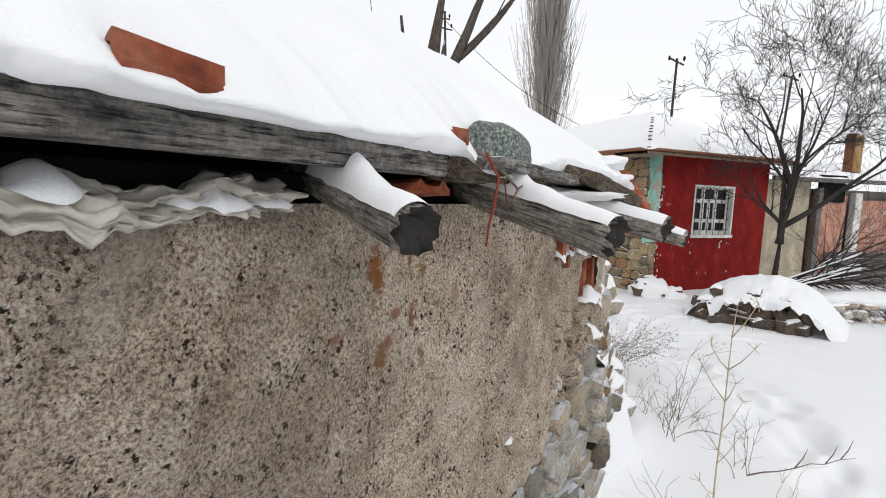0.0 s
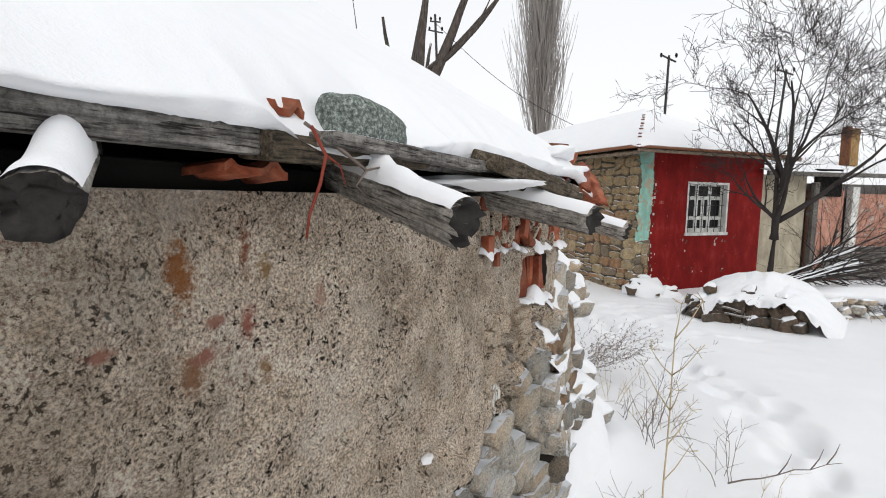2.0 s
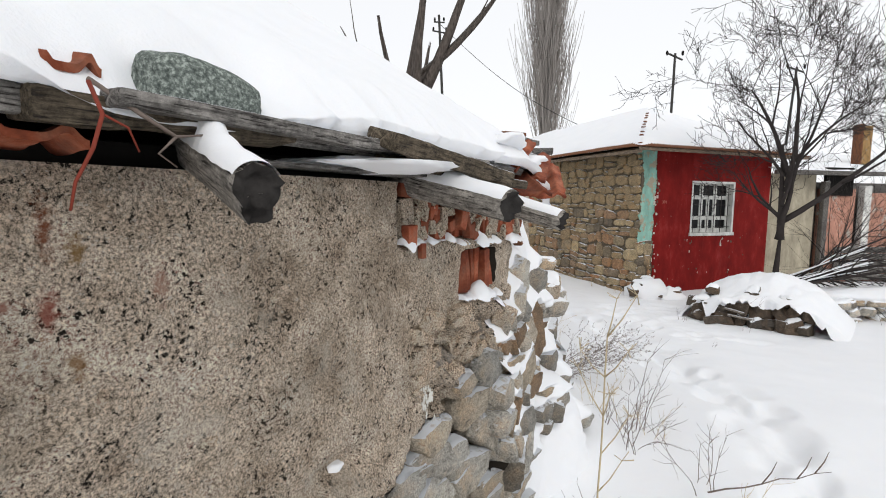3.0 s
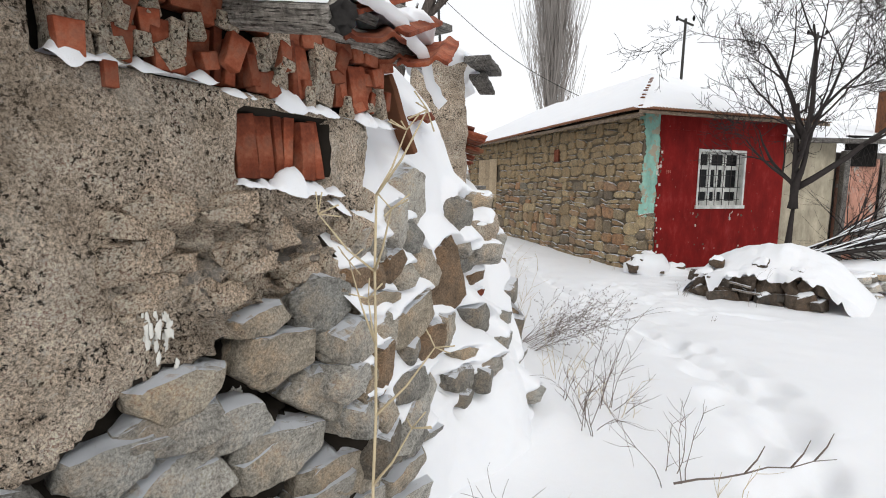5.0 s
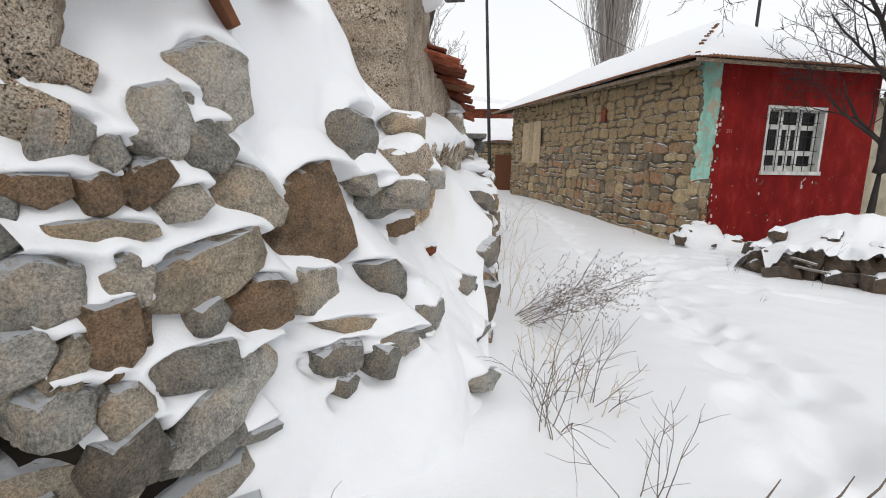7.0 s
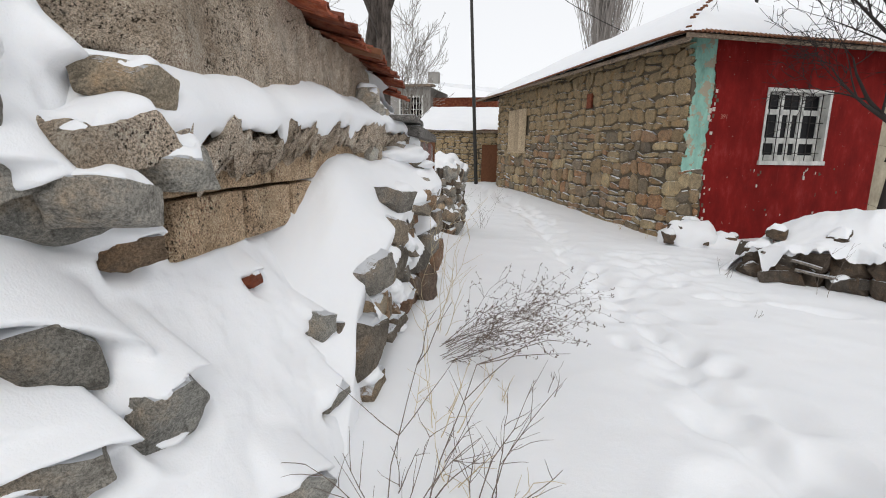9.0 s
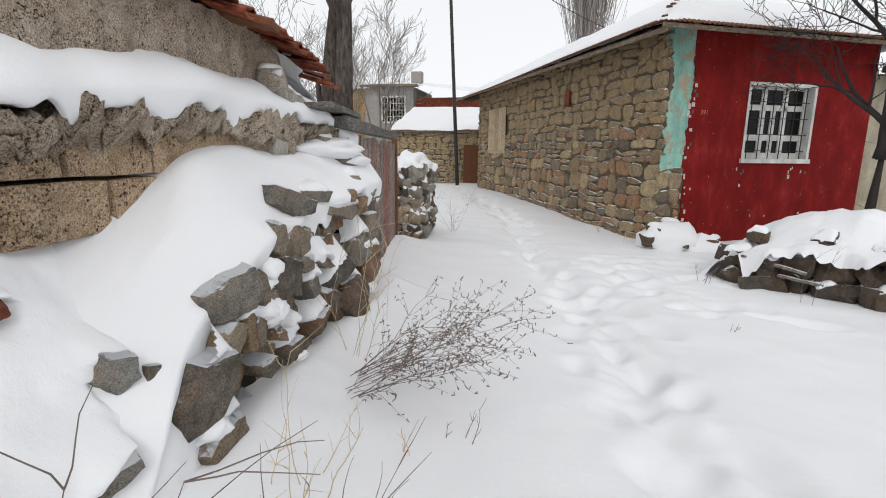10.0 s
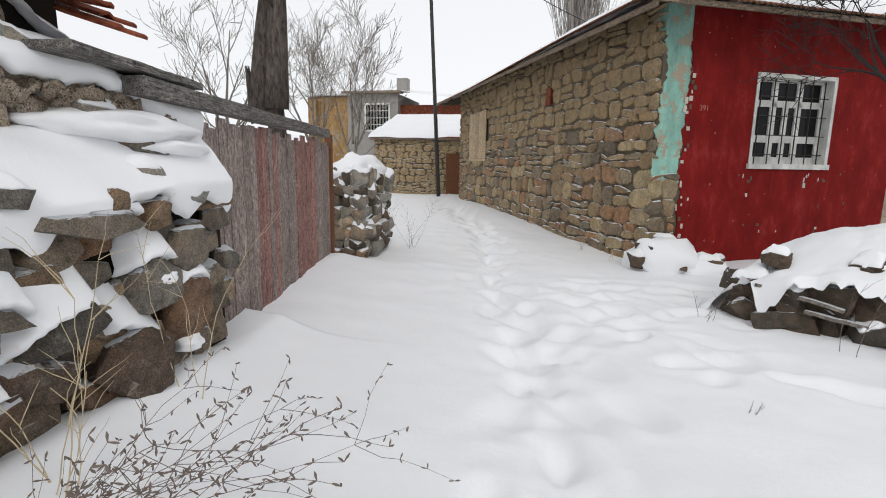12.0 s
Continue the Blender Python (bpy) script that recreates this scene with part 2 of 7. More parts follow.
RUST = plain_material("rusty_sheet", (0.17, 0.075, 0.04), 0.8, 0.2, 0.5, 14)
POLE_STEEL = plain_material("dark_pole", (0.05, 0.048, 0.045), 0.6, 0.3)
BARK = bark_material()
TWIG_BARK = plain_material("twig_bark", (0.038, 0.032, 0.03), 0.9, spread=0.4)
PALE_BARK = bark_material("pale_bark", (0.2, 0.175, 0.15))
POPLAR_BARK = plain_material("poplar_bark", (0.34, 0.31, 0.285), 0.9)
STRAW = plain_material("dry_straw", (0.52, 0.43, 0.28), 0.85, spread=0.4, scale=20)
TWIG = plain_material("dry_twig", (0.17, 0.135, 0.115), 0.85, spread=0.4, scale=20)
RED_TWIG = plain_material("red_twig", (0.2, 0.04, 0.025), 0.7, spread=0.3, scale=30)
MOSS = wood_material("rotten_bark", (0.022, 0.018, 0.013), (0.15, 0.12, 0.085), 0)
# Near-black that paints unlit insides: loft, room, openings; insulators use it too.
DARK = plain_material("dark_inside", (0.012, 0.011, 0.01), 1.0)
WET_STONE = stone_material("wet_dark_stone", [(0.06, 0.048, 0.038), (0.12, 0.09, 0.066), (0.085, 0.075, 0.065)], 0.1)
PANE = glass_material()
PALE_BOARD = wood_material("pale_board", (0.3, 0.22, 0.14), (0.58, 0.46, 0.31), 2, False)


# ---- mesh helpers ----
def mesh_of(name, bm):
    me = bpy.data.meshes.new(name)
    bm.normal_update()
    bm.to_mesh(me)
    bm.free()
    return me


def world_of(ob):
    """Where an object stands, worked out through its parents."""
    return (world_of(ob.parent) @ ob.matrix_parent_inverse if ob.parent else Matrix()) @ ob.matrix_basis


def part(name, bm, material, parent=None, label="", smooth=False, m=None):
    """Links a bmesh as one mesh object under a thing."""
    me = mesh_of(name, bm)
    for x in (material if isinstance(material, (list, tuple)) else (material,)):
        me.materials.append(x)
    if smooth:
        me.polygons.foreach_set("use_smooth", [True] * len(me.polygons))
    ob = new(name, me)
    if m is not None:
        ob.matrix_world = m
    if parent is not None:
        ob.parent = parent
        if m is not None:
            ob.matrix_parent_inverse = world_of(parent).inverted()
    if label:
        tagged(ob, label)
    return ob


def thing(name, label, category, group="", kind="", m=None):
    ob = new(name)
    ob.empty_display_size = 0.1
    if m is not None:
        ob.matrix_world = m
        ob.matrix_basis = m
    return tagged(ob, label, category, group, kind)


def box_bm(sx, sy, sz, at=(0, 0, 0), bevel=0.0, m=None, rough=0.0, cuts=0):
    bm = bmesh.new()
    bmesh.ops.create_cube(bm, size=1)
    bmesh.ops.scale(bm, vec=(sx, sy, sz), verts=bm.verts)
    if bevel:
        bmesh.ops.bevel(bm, geom=list(bm.edges), offset=bevel, segments=2, affect="EDGES", profile=0.6)
    if cuts:
        bmesh.ops.subdivide_edges(bm, edges=[e for e in bm.edges if e.calc_length() > max(sx, sy, sz) * 0.3], cuts=cuts, use_grid_fill=True)
    bmesh.ops.translate(bm, vec=at, verts=bm.verts)
    if m is not None:
        bmesh.ops.transform(bm, matrix=m, verts=bm.verts)
    if rough:
        for v in bm.verts:
            v.co += noise.noise_vector(v.co * 7) * rough
    return bm


def join_bm(bms):
    out = bmesh.new()
    for b in bms:
        me = mesh_of("tmp", b)
        out.from_mesh(me)
        bpy.data.meshes.remove(me)
    return out


def grid_object(name, P, material, parent=None, smooth=True, label=""):
    """One sheet from an array of points [rows, columns, 3]."""
    r, c = P.shape[:2]
    idx = np.arange(r * c).reshape(r, c)
    quads = np.stack([idx[:-1, :-1], idx[:-1, 1:], idx[1:, 1:], idx[1:, :-1]], -1).reshape(-1, 4)
    me = bpy.data.meshes.new(name)
    me.from_pydata(P.reshape(-1, 3).tolist(), [], quads.tolist())
    me.materials.append(material)
    if smooth:
        me.polygons.foreach_set("use_smooth", [True] * len(me.polygons))
    ob = new(name, me)
    if parent is not None:
        ob.parent = parent
    if label:
        tagged(ob, label)
    return ob


def tube(verts, faces, pts, radii, sides=6, cap=True):
    """Adds a tapered tube along pts to the lists."""
    base = len(verts)
    n = len(pts)
    side = Vector((0.3, 0.7, 0.2))
    for i, p in enumerate(pts):
        d = (pts[min(i + 1, n - 1)] - pts[max(i - 1, 0)])
        d = d.normalized() if d.length > 1e-9 else Vector((0, 0, 1))
        a = d.cross(side)
        a = a.normalized() if a.length > 1e-4 else d.orthogonal().normalized()
        b = d.cross(a)
        for k in range(sides):
            t = 2 * math.pi * k / sides
            verts.append(p + (a * math.cos(t) + b * math.sin(t)) * radii[i])
    for i in range(n - 1):
        for k in range(sides):
            k2 = (k + 1) % sides
            faces.append((base + i * sides + k, base + i * sides + k2, base + (i + 1) * sides + k2, base + (i + 1) * sides + k))
    if cap:
        faces.append(tuple(base + (n - 1) * sides + k for k in range(sides)))
        faces.append(tuple(base + k for k in reversed(range(sides))))


def lists_object(name, verts, faces, material, parent=None, label="", smooth=True):
    me = bpy.data.meshes.new(name)
    me.from_pydata([tuple(v) for v in verts], [], faces)
    me.materials.append(material)
    if smooth:
        me.polygons.foreach_set("use_smooth", [True] * len(me.polygons))
    ob = new(name, me)
    if parent is not None:
        ob.parent = parent
    if label:
        tagged(ob, label)
    return ob


def fbm(x, y, z=0.0, octaves=4):
    return noise.fractal(Vector((x, y, z)), 1.0, 2.0, octaves)


def smooth(a, b, t):
    t = min(1.0, max(0.0, (t - a) / (b - a)))
    return t * t * (3 - 2 * t)


def soften(P, n, first=0):
    """Evens a sheet out along its rows, from column first on."""
    k = np.pad(P, ((n, n), (0, 0), (0, 0)), mode="edge")
    S = sum(k[i:i + len(P)] for i in range(2 * n + 1)) / (2 * n + 1)
    P[:, first:, 0], P[:, first:, 2] = S[:, first:, 0], S[:, first:, 2]
    return P


def rock_bm(w, d, h, seed, sub=2, rough=0.04, extra=10):
    """An angular field stone: the hull of a knocked-about block, with worn edges."""
    rnd = random.Random(seed)
    bm = bmesh.new()
    for x in (-1, 1):
        for y in (-1, 1):
            for z in (-1, 1):
                bm.verts.new((x * rnd.uniform(0.4, 1.0), y * rnd.uniform(0.55, 1.0), z * rnd.uniform(0.42, 1.0)))
    for _ in range(extra):
        u = Vector((rnd.gauss(0, 1), rnd.gauss(0, 1), rnd.gauss(0, 1)))
        k = (abs(u.x) ** 4 + abs(u.y) ** 4 + abs(u.z) ** 4) ** 0.25
        bm.verts.new(u / k * rnd.uniform(0.84, 1.05))
    r = bmesh.ops.convex_hull(bm, input=bm.verts)
    bmesh.ops.delete(bm, geom=list({g for g in r["geom_interior"] + r["geom_unused"] if isinstance(g, bmesh.types.BMVert)}), context="VERTS")
    bmesh.ops.scale(bm, vec=(w / 2, d / 2, h / 2), verts=bm.verts)
    bmesh.ops.dissolve_limit(bm, angle_limit=radians(14), verts=bm.verts, edges=bm.edges)
    bmesh.ops.bevel(bm, geom=list(bm.edges), offset=0.055 * min(w, d, h), segments=2 if sub > 2 else 1, affect="EDGES", profile=0.6)
    if sub > 2:
        bmesh.ops.triangulate(bm, faces=bm.faces)
        long = 0.3 * max(w, h)
        for _ in range(3):
            bmesh.ops.subdivide_edges(bm, edges=[e for e in bm.edges if e.calc_length() > long], cuts=1, use_grid_fill=False)
            bmesh.ops.triangulate(bm, faces=[f for f in bm.faces if len(f.verts) > 3])
            long *= 0.6
        off = Vector((seed * 3.1 % 17, seed * 1.7 % 13, seed * 0.9 % 11))
        size = min(w, d, h)
        for v in bm.verts:
            v.co += noise.noise_vector(v.co * (2.2 / size) + off) * size * rough + noise.noise_vector(v.co * (6.5 / size) + off) * size * rough * 0.45
    return bm


def block_bm(w, d, h, seed):
    """A split field stone: an uneven five- to seven-sided face, sharp rim, tapering back into the wall."""
    rnd = random.Random(seed * 7 + 1)
    n = rnd.choice((5, 5, 6, 6, 7))
    ring = []
    for k in range(n):
        t = 2 * math.pi * (k + 0.5 + rnd.uniform(-0.24, 0.24)) / n + 0.3
        c, q = math.cos(t), math.sin(t)
        r = (abs(c) ** 6 + abs(q) ** 6) ** (-1 / 6) * rnd.uniform(0.84, 1.04)
        ring.append((c * r, q * r))
    lo, hi = [min(p[i] for p in ring) for i in (0, 1)], [max(p[i] for p in ring) for i in (0, 1)]
    ring = [tuple((p[i] - lo[i]) / (hi[i] - lo[i]) - 0.5 for i in (0, 1)) for p in ring]
    bm = bmesh.new()
    tip = (rnd.uniform(-0.14, 0.14), rnd.uniform(-0.14, 0.14))
    for x, z in ring:
        bm.verts.new((x * w * 0.86, d * 0.5, z * h * 0.86))
        bm.verts.new((x * w, -d * rnd.uniform(0.12, 0.3), z * h))
        k = rnd.uniform(0.72, 0.9)
        bm.verts.new(((x * k + tip[0] * 0.3) * w, -d * (0.5 + tip[0] * x * 1.6 + tip[1] * z * 1.6), (z * k + tip[1] * 0.3) * h))
    bmesh.ops.convex_hull(bm, input=bm.verts)
    bmesh.ops.delete(bm, geom=[v for v in bm.verts if not v.link_faces], context="VERTS")
    bmesh.ops.dissolve_limit(bm, angle_limit=radians(9), verts=bm.verts, edges=bm.edges)
    size = min(w, d, h)
    bmesh.ops.bevel(bm, geom=list(bm.edges), offset=0.028 * size, segments=1, affect="EDGES", profile=0.6)
    bmesh.ops.triangulate(bm, faces=bm.faces)
    long = 0.3 * max(w, h)
    for _ in range(3):
        bmesh.ops.subdivide_edges(bm, edges=[e for e in bm.edges if e.calc_length() > long], cuts=1, use_grid_fill=False)
        bmesh.ops.triangulate(bm, faces=[f for f in bm.faces if len(f.verts) > 3])
        long *= 0.58
    off = Vector((seed * 3.1 % 17, seed * 1.7 % 13, seed * 0.9 % 11))
    for v in bm.verts:
        v.co += noise.noise_vector(v.co * (2.4 / size) + off) * size * 0.04 + noise.noise_vector(v.co * (7 / size) + off) * size * 0.028
    return bm


def rock(name, at, w, d, h, turn=(0, 0, 0), material=None, parent=None, seed=1, sub=2, label="", snow=0.0, extra=6):
    """A stone, with a cap of snow as its part where snow lies thick on it."""
    bm = rock_bm(w, d, h, seed, sub, 0.055, extra)
    bmesh.ops.rotate(bm, matrix=Euler([radians(a) for a in turn]).to_matrix(), verts=bm.verts)
    bm.normal_update()
    cap = None
    if snow:
        cap = bmesh.new()
        made = {}
        for f in bm.faces:
            if f.normal.z > 0.5:
                for v in f.verts:
                    if v.index not in made:
                        made[v.index] = cap.verts.new(v.co)
                cap.faces.new([made[v.index] for v in f.verts])
        if cap.faces:
            left, best = set(cap.faces), []
            while left:
                todo, isle = [left.pop()], []
                while todo:
                    f = todo.pop()
                    isle.append(f)
                    for e in f.edges:
                        for o in e.link_faces:
                            if o in left:
                                left.discard(o)
                                todo.append(o)
                if sum(f.calc_area() for f in isle) > sum(f.calc_area() for f in best):
                    best = isle
            gone = [f for f in cap.faces if f not in set(best)]
            bmesh.ops.delete(cap, geom=gone, context="FACES")
            bmesh.ops.triangulate(cap, faces=cap.faces)
            for _ in range(3):
                bmesh.ops.subdivide_edges(cap, edges=[e for e in cap.edges if e.calc_length() > 0.035], cuts=1, use_grid_fill=False)
                bmesh.ops.triangulate(cap, faces=[f for f in cap.faces if len(f.verts) > 3])
            rim = [v.co.copy() for v in cap.verts if v.is_boundary]
            for v in cap.verts:
                d0 = min((v.co - r).length for r in rim) if rim else 1.0
                k = min(1.0, d0 / (snow * 1.2))
                swell = snow * math.sqrt(max(0.0, 1 - (1 - k) ** 2)) * (0.8 + 0.5 * noise.noise(v.co * 8 + Vector((seed, 0, 0))))
                out = Vector((v.co.x, v.co.y, 0))
                v.co += Vector((0, 0, swell - 0.008 * (1 - k) + 0.002)) - (out * 0.06 * (1 - k))
            bmesh.ops.smooth_vert(cap, verts=cap.verts, factor=0.4, use_axis_x=True, use_axis_y=True, use_axis_z=True)
    ob = part(name, bm, material or GREY_STONE, parent, label)
    ob.location = at
    if cap is not None:
        if cap.faces:
            part("snow_cap", cap, SNOW, ob, "white snow cap", smooth=True)
        else:
            cap.free()
    return ob


# ---- plan ----
# old barn wall: a line in plan, its outward side faces the lane
WALL_AT, WALL_DIR = Vector((-0.146, 0.97, 0)), Vector((0.484, 0.875, 0)).normalized()
WALL_OUT = Vector((WALL_DIR.y, -WALL_DIR.x, 0))


def on_wall(s, out, z):
    """A place by the barn wall: s metres along it, out from its face, z up."""
    p = WALL_AT + WALL_DIR * s + WALL_OUT * out
    return Vector((p.x, p.y, z))


# stone house: its street corner, along the red front, along the stone side
CORNER = Vector((5.02, 12.84, 0))
FRONT, SIDE = Vector((0.92, 0.392, 0)).normalized(), Vector((-0.392, 0.92, 0)).normalized()
TRAIL = [(2.0, 1.2), (2.9, 3.0), (3.45, 4.8), (3.52, 6.8), (3.49, 7.7), (3.28, 8.7), (2.93, 11.4), (2.55, 14.6), (1.3, 19.0), (0.2, 22.0)]


def bank(y):
    """How far the foot of the left bank reaches into the lane."""
    return float(np.interp(y, [2.0, 3.0, 3.6, 4.2, 4.7, 5.3, 6.2, 7.5, 8.4], [0.55, 1.05, 1.35, 1.85, 1.75, 1.62, 1.48, 1.5, 1.4]))


def ground_height(x, y):
    z = 0.36 + 0.28 * math.exp(-((y - 4.6) / 3.4) ** 2) + 0.27 * smooth(13, 21, y)
    z += 0.62 * math.exp(-((x - 0.2) ** 2 + (y + 0.4) ** 2) / 2.4)
    z -= 0.06 * smooth(4, 7, x) * smooth(14, 8, y)
    if 2 < y < 8.6:
        z += 0.16 * math.exp(-max(0.0, x - bank(y)) / 0.28)
    z += 0.18 * math.exp(-max(0.0, x - 0.75) / 0.5) * smooth(8.0, 9.0, y) * smooth(12.5, 11.5, y)
    far = math.hypot(x - 2, y - 8)
    k = smooth(60, 16, far)
    z += k * (0.035 * fbm(x * 0.5, y * 0.5) + 0.012 * fbm(x * 2.1, y * 2.1, 5.0))
    z += 26 * smooth(120, 420, y) * (0.6 + 0.5 * fbm(x * 0.004, y * 0.004, 2.0)) * smooth(20, 200, far)
    return z


# ---- ground: one sheet of snow out to the horizon ----
def spread(lo, hi, step, far, grow=1.16):
    """Even steps between lo and hi, then ever wider ones out to far."""
    mid = list(np.arange(lo, hi + 1e-6, step))
    a, b, g = [lo], [hi], step
    while b[-1] < far:
        g *= grow
        a.append(a[-1] - g)
        b.append(b[-1] + g)
    return np.array(a[:0:-1] + mid + b[1:])


def footprints():
    steps = []
    pts = [Vector((x, y)) for x, y in TRAIL]
    rnd = random.Random(4)
    for track in (0, 1):
        walked, side = 0.0, 1
        for a, b in zip(pts, pts[1:]):
            d = b - a
            n = Vector((-d.y, d.x)).normalized()
            u = 0.0
            while u < d.length:
                p = a + d * (u / d.length) + n * (0.12 * side + 0.2 * (track - 0.5) + rnd.gauss(0, 0.08))
                steps.append((p.x, p.y, math.atan2(d.y, d.x) + rnd.gauss(0, 0.2), rnd.uniform(0.03, 0.075)))
                side = -side
                u += rnd.uniform(0.22, 0.5)
    for _ in range(60):
        steps.append((rnd.uniform(3.6, 5.4), rnd.uniform(8.2, 11.5), rnd.uniform(0, 3), rnd.uniform(0.015, 0.045)))
    return steps



def trench(x, y):
    """The soft trough worn along the trail."""
    tx = float(np.interp(y, [q[1] for q in TRAIL], [q[0] for q in TRAIL]))
    return -0.05 * math.exp(-((x - tx) / 0.3) ** 2) * smooth(1.0, 2.5, y) * smooth(24, 20, y) * (0.8 + 0.5 * fbm(x * 3, y * 3, 7.0)) + 0.028 * fbm(x * 5.5, y * 5.5, 3.0) * math.exp(-((x - tx) / 0.34) ** 2)


gx, gy = spread(-0.6, 7.6, 0.045, 1500), spread(1.2, 16.5, 0.045, 1500)
GZ = np.array([[ground_height(x, y) + (trench(x, y) if 1 < y < 24 and -1 < x < 5 else 0.0) for x in gx] for y in gy])
XX, YY = np.meshgrid(gx, gy)
for fx, fy, fa, depth in footprints():
    i0, i1 = np.searchsorted(gx, (fx - 0.35, fx + 0.35))
    j0, j1 = np.searchsorted(gy, (fy - 0.35, fy + 0.35))
    dx, dy = XX[j0:j1, i0:i1] - fx, YY[j0:j1, i0:i1] - fy
    wob = 1 + 0.25 * math.sin(fx * 31 + fy * 17)
    a, b = (dx * math.cos(fa) + dy * math.sin(fa)) / (0.18 * wob), (-dx * math.sin(fa) + dy * math.cos(fa)) / (0.1 * wob)
    r = np.sqrt(a * a + b * b)
    GZ[j0:j1, i0:i1] += -depth * np.exp(-(r ** 2.6) * 0.7) + 0.01 * np.exp(-((r - 1.5) / 0.5) ** 2)
ground = grid_object("ground", np.stack([XX, YY, GZ], -1), SNOW)
tagged(ground, "deep white trodden snow over the village lane", "snow ground", kind="structure")


# ---- old barn: wall with coarse render, stones below ----
END = 2.16  # where the wall has broken off


def render_foot(s):
    """The ragged lower edge of the render."""
    return 1.72 + 0.16 * smooth(0.9, 1.9, s) + 0.06 * fbm(s * 4, 1.0) + 0.2 * smooth(1.86, 2.02, s) - 0.05 * smooth(1.35, 1.0, s) - 0.5 * smooth(0.55, -0.2, s)


def wall_face(s, z):
    """How far the face stands out from the wall's line, and whether render covers it."""
    edge = z - render_foot(s) - 0.03 * fbm(s * 11, z * 11, 3.0)
    bulge = 0.02 * fbm(s * 1.3, z * 1.6) + 0.012 * fbm(s * 6, z * 6, 2.0) + 0.008 * fbm(s * 22, z * 22, 4.0) - 0.012 * max(0.0, fbm(s * 15, z * 13, 12.0) - 0.25)
    hole = 0.0
    hole = max(hole, smooth(1.12, 1.15, s) * smooth(2.24, 2.21, s) * smooth(2.475 - 0.03 * smooth(1.3, 2.0, s) + 0.02 * fbm(s * 9, 0), 2.5 - 0.03 * smooth(1.3, 2.0, s), z))
    hole = max(hole, smooth(1.545, 1.565, s) * smooth(1.88, 1.85, s) * smooth(2.24, 2.26, z) * smooth(2.435, 2.42, z))
    pit = math.exp(-((s - 0.9) / 0.13) ** 2 - ((z - 1.83) / 0.05) ** 2)
    gouge = math.exp(-((s - 1.72) / 0.2) ** 2 - ((z - 2.03) / 0.09) ** 2) * (0.5 + 0.5 * fbm(s * 14, z * 14))
    covered = edge > 0
    bulge += smooth(1.1, 1.6, s) * smooth(2.26, 2.1, z) * (0.1 * fbm(s * 5, z * 8, 5.0) - 0.12 * abs(fbm(s * 7, z * 12, 8.0)) ** 0.8 + 0.035 * fbm(s * 19, z * 19, 6.0))
    out = bulge + 0.055 * smooth(0.2, 0.9, s) - 0.075 * hole - 0.09 * pit - 0.05 * gouge
    if not covered:
        out -= 0.07 * min(1.0, -edge / 0.03)
    out -= 0.5 * smooth(END - 0.12, END + 0.05, s + 0.05 * fbm(z * 5, 1.0))
    return out, covered and hole < 0.5


barn = thing("wall_barn", "old barn wall with coarse brown cement render flaking off field stones", "barn wall", kind="structure")
ss = np.concatenate([np.arange(-3.0, -0.75, 0.08), np.arange(-0.75, END + 0.1, 0.0125)])
zs = np.concatenate([np.arange(0.3, 1.5, 0.1), np.arange(1.5, 2.6951, 0.0125)])
pts, flags = [], []
for z in zs:
    for s in ss:
        o, c = wall_face(s, z)
        pts.append(on_wall(s, o, z))
        flags.append(c)
STAINS = [(tuple(on_wall(a, 0, z)), (w, h), c) for a, z, w, h, c in (
    (0.047, 2.55, 0.03, 0.075, (0.24, 0.085, 0.018)), (0.186, 2.575, 0.02, 0.065, (0.18, 0.045, 0.012)), (0.23, 2.54, 0.02, 0.035, (0.24, 0.14, 0.05)),
    (0.22, 2.32, 0.02, 0.04, (0.26, 0.15, 0.07)), (0.06, 2.37, 0.03, 0.05, (0.24, 0.12, 0.06)), (0.18, 2.43, 0.022, 0.04, (0.3, 0.1, 0.07)),
    (0.11, 2.45, 0.04, 0.014, (0.32, 0.15, 0.11)), (0.37, 2.45, 0.022, 0.06, (0.34, 0.18, 0.13)), (0.09, 2.39, 0.04, 0.02, (0.3, 0.12, 0.09)), (-0.09, 2.44, 0.03, 0.015, (0.32, 0.14, 0.1)),
    (1.75, 2.02, 0.16, 0.1, (0.24, 0.215, 0.19)), (1.5, 1.98, 0.14, 0.08, (0.27, 0.245, 0.22)), (1.95, 2.0, 0.1, 0.08, (0.2, 0.18, 0.155)), (1.6, 2.2, 0.05, 0.03, (0.09, 0.085, 0.045)))]
face = grid_object("render_face", np.array([tuple(p) for p in pts]).reshape(len(zs), len(ss), 3), plaster_material("barn_render", stains=STAINS), barn)
# Faces without render go near-black, painting the shade between stones.
face.data.materials.append(SHADED_EARTH)
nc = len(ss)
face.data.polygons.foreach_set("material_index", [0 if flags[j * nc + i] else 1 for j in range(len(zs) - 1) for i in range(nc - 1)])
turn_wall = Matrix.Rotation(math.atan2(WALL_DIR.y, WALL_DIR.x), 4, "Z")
part("wall_core", box_bm(END + 2.7, 0.4, 2.3, ((END - 3.1) / 2, 0.31, 1.53)), SHADED_EARTH, barn, m=Matrix.Translation(WALL_AT) @ turn_wall)
part("end_wall", box_bm(0.4, 6.2, 2.3, (-2.9, 3.4, 1.53)), SHADED_EARTH, barn, m=Matrix.Translation(WALL_AT) @ turn_wall)

# Added black panel: paints the shade in the gap under the eave.
part("gap_shade_panel", box_bm(END + 2.9, 0.05, 0.5, ((END - 3.1) / 2, 0.34, 2.85)), DARK, barn, m=Matrix.Translation(WALL_AT) @ turn_wall)
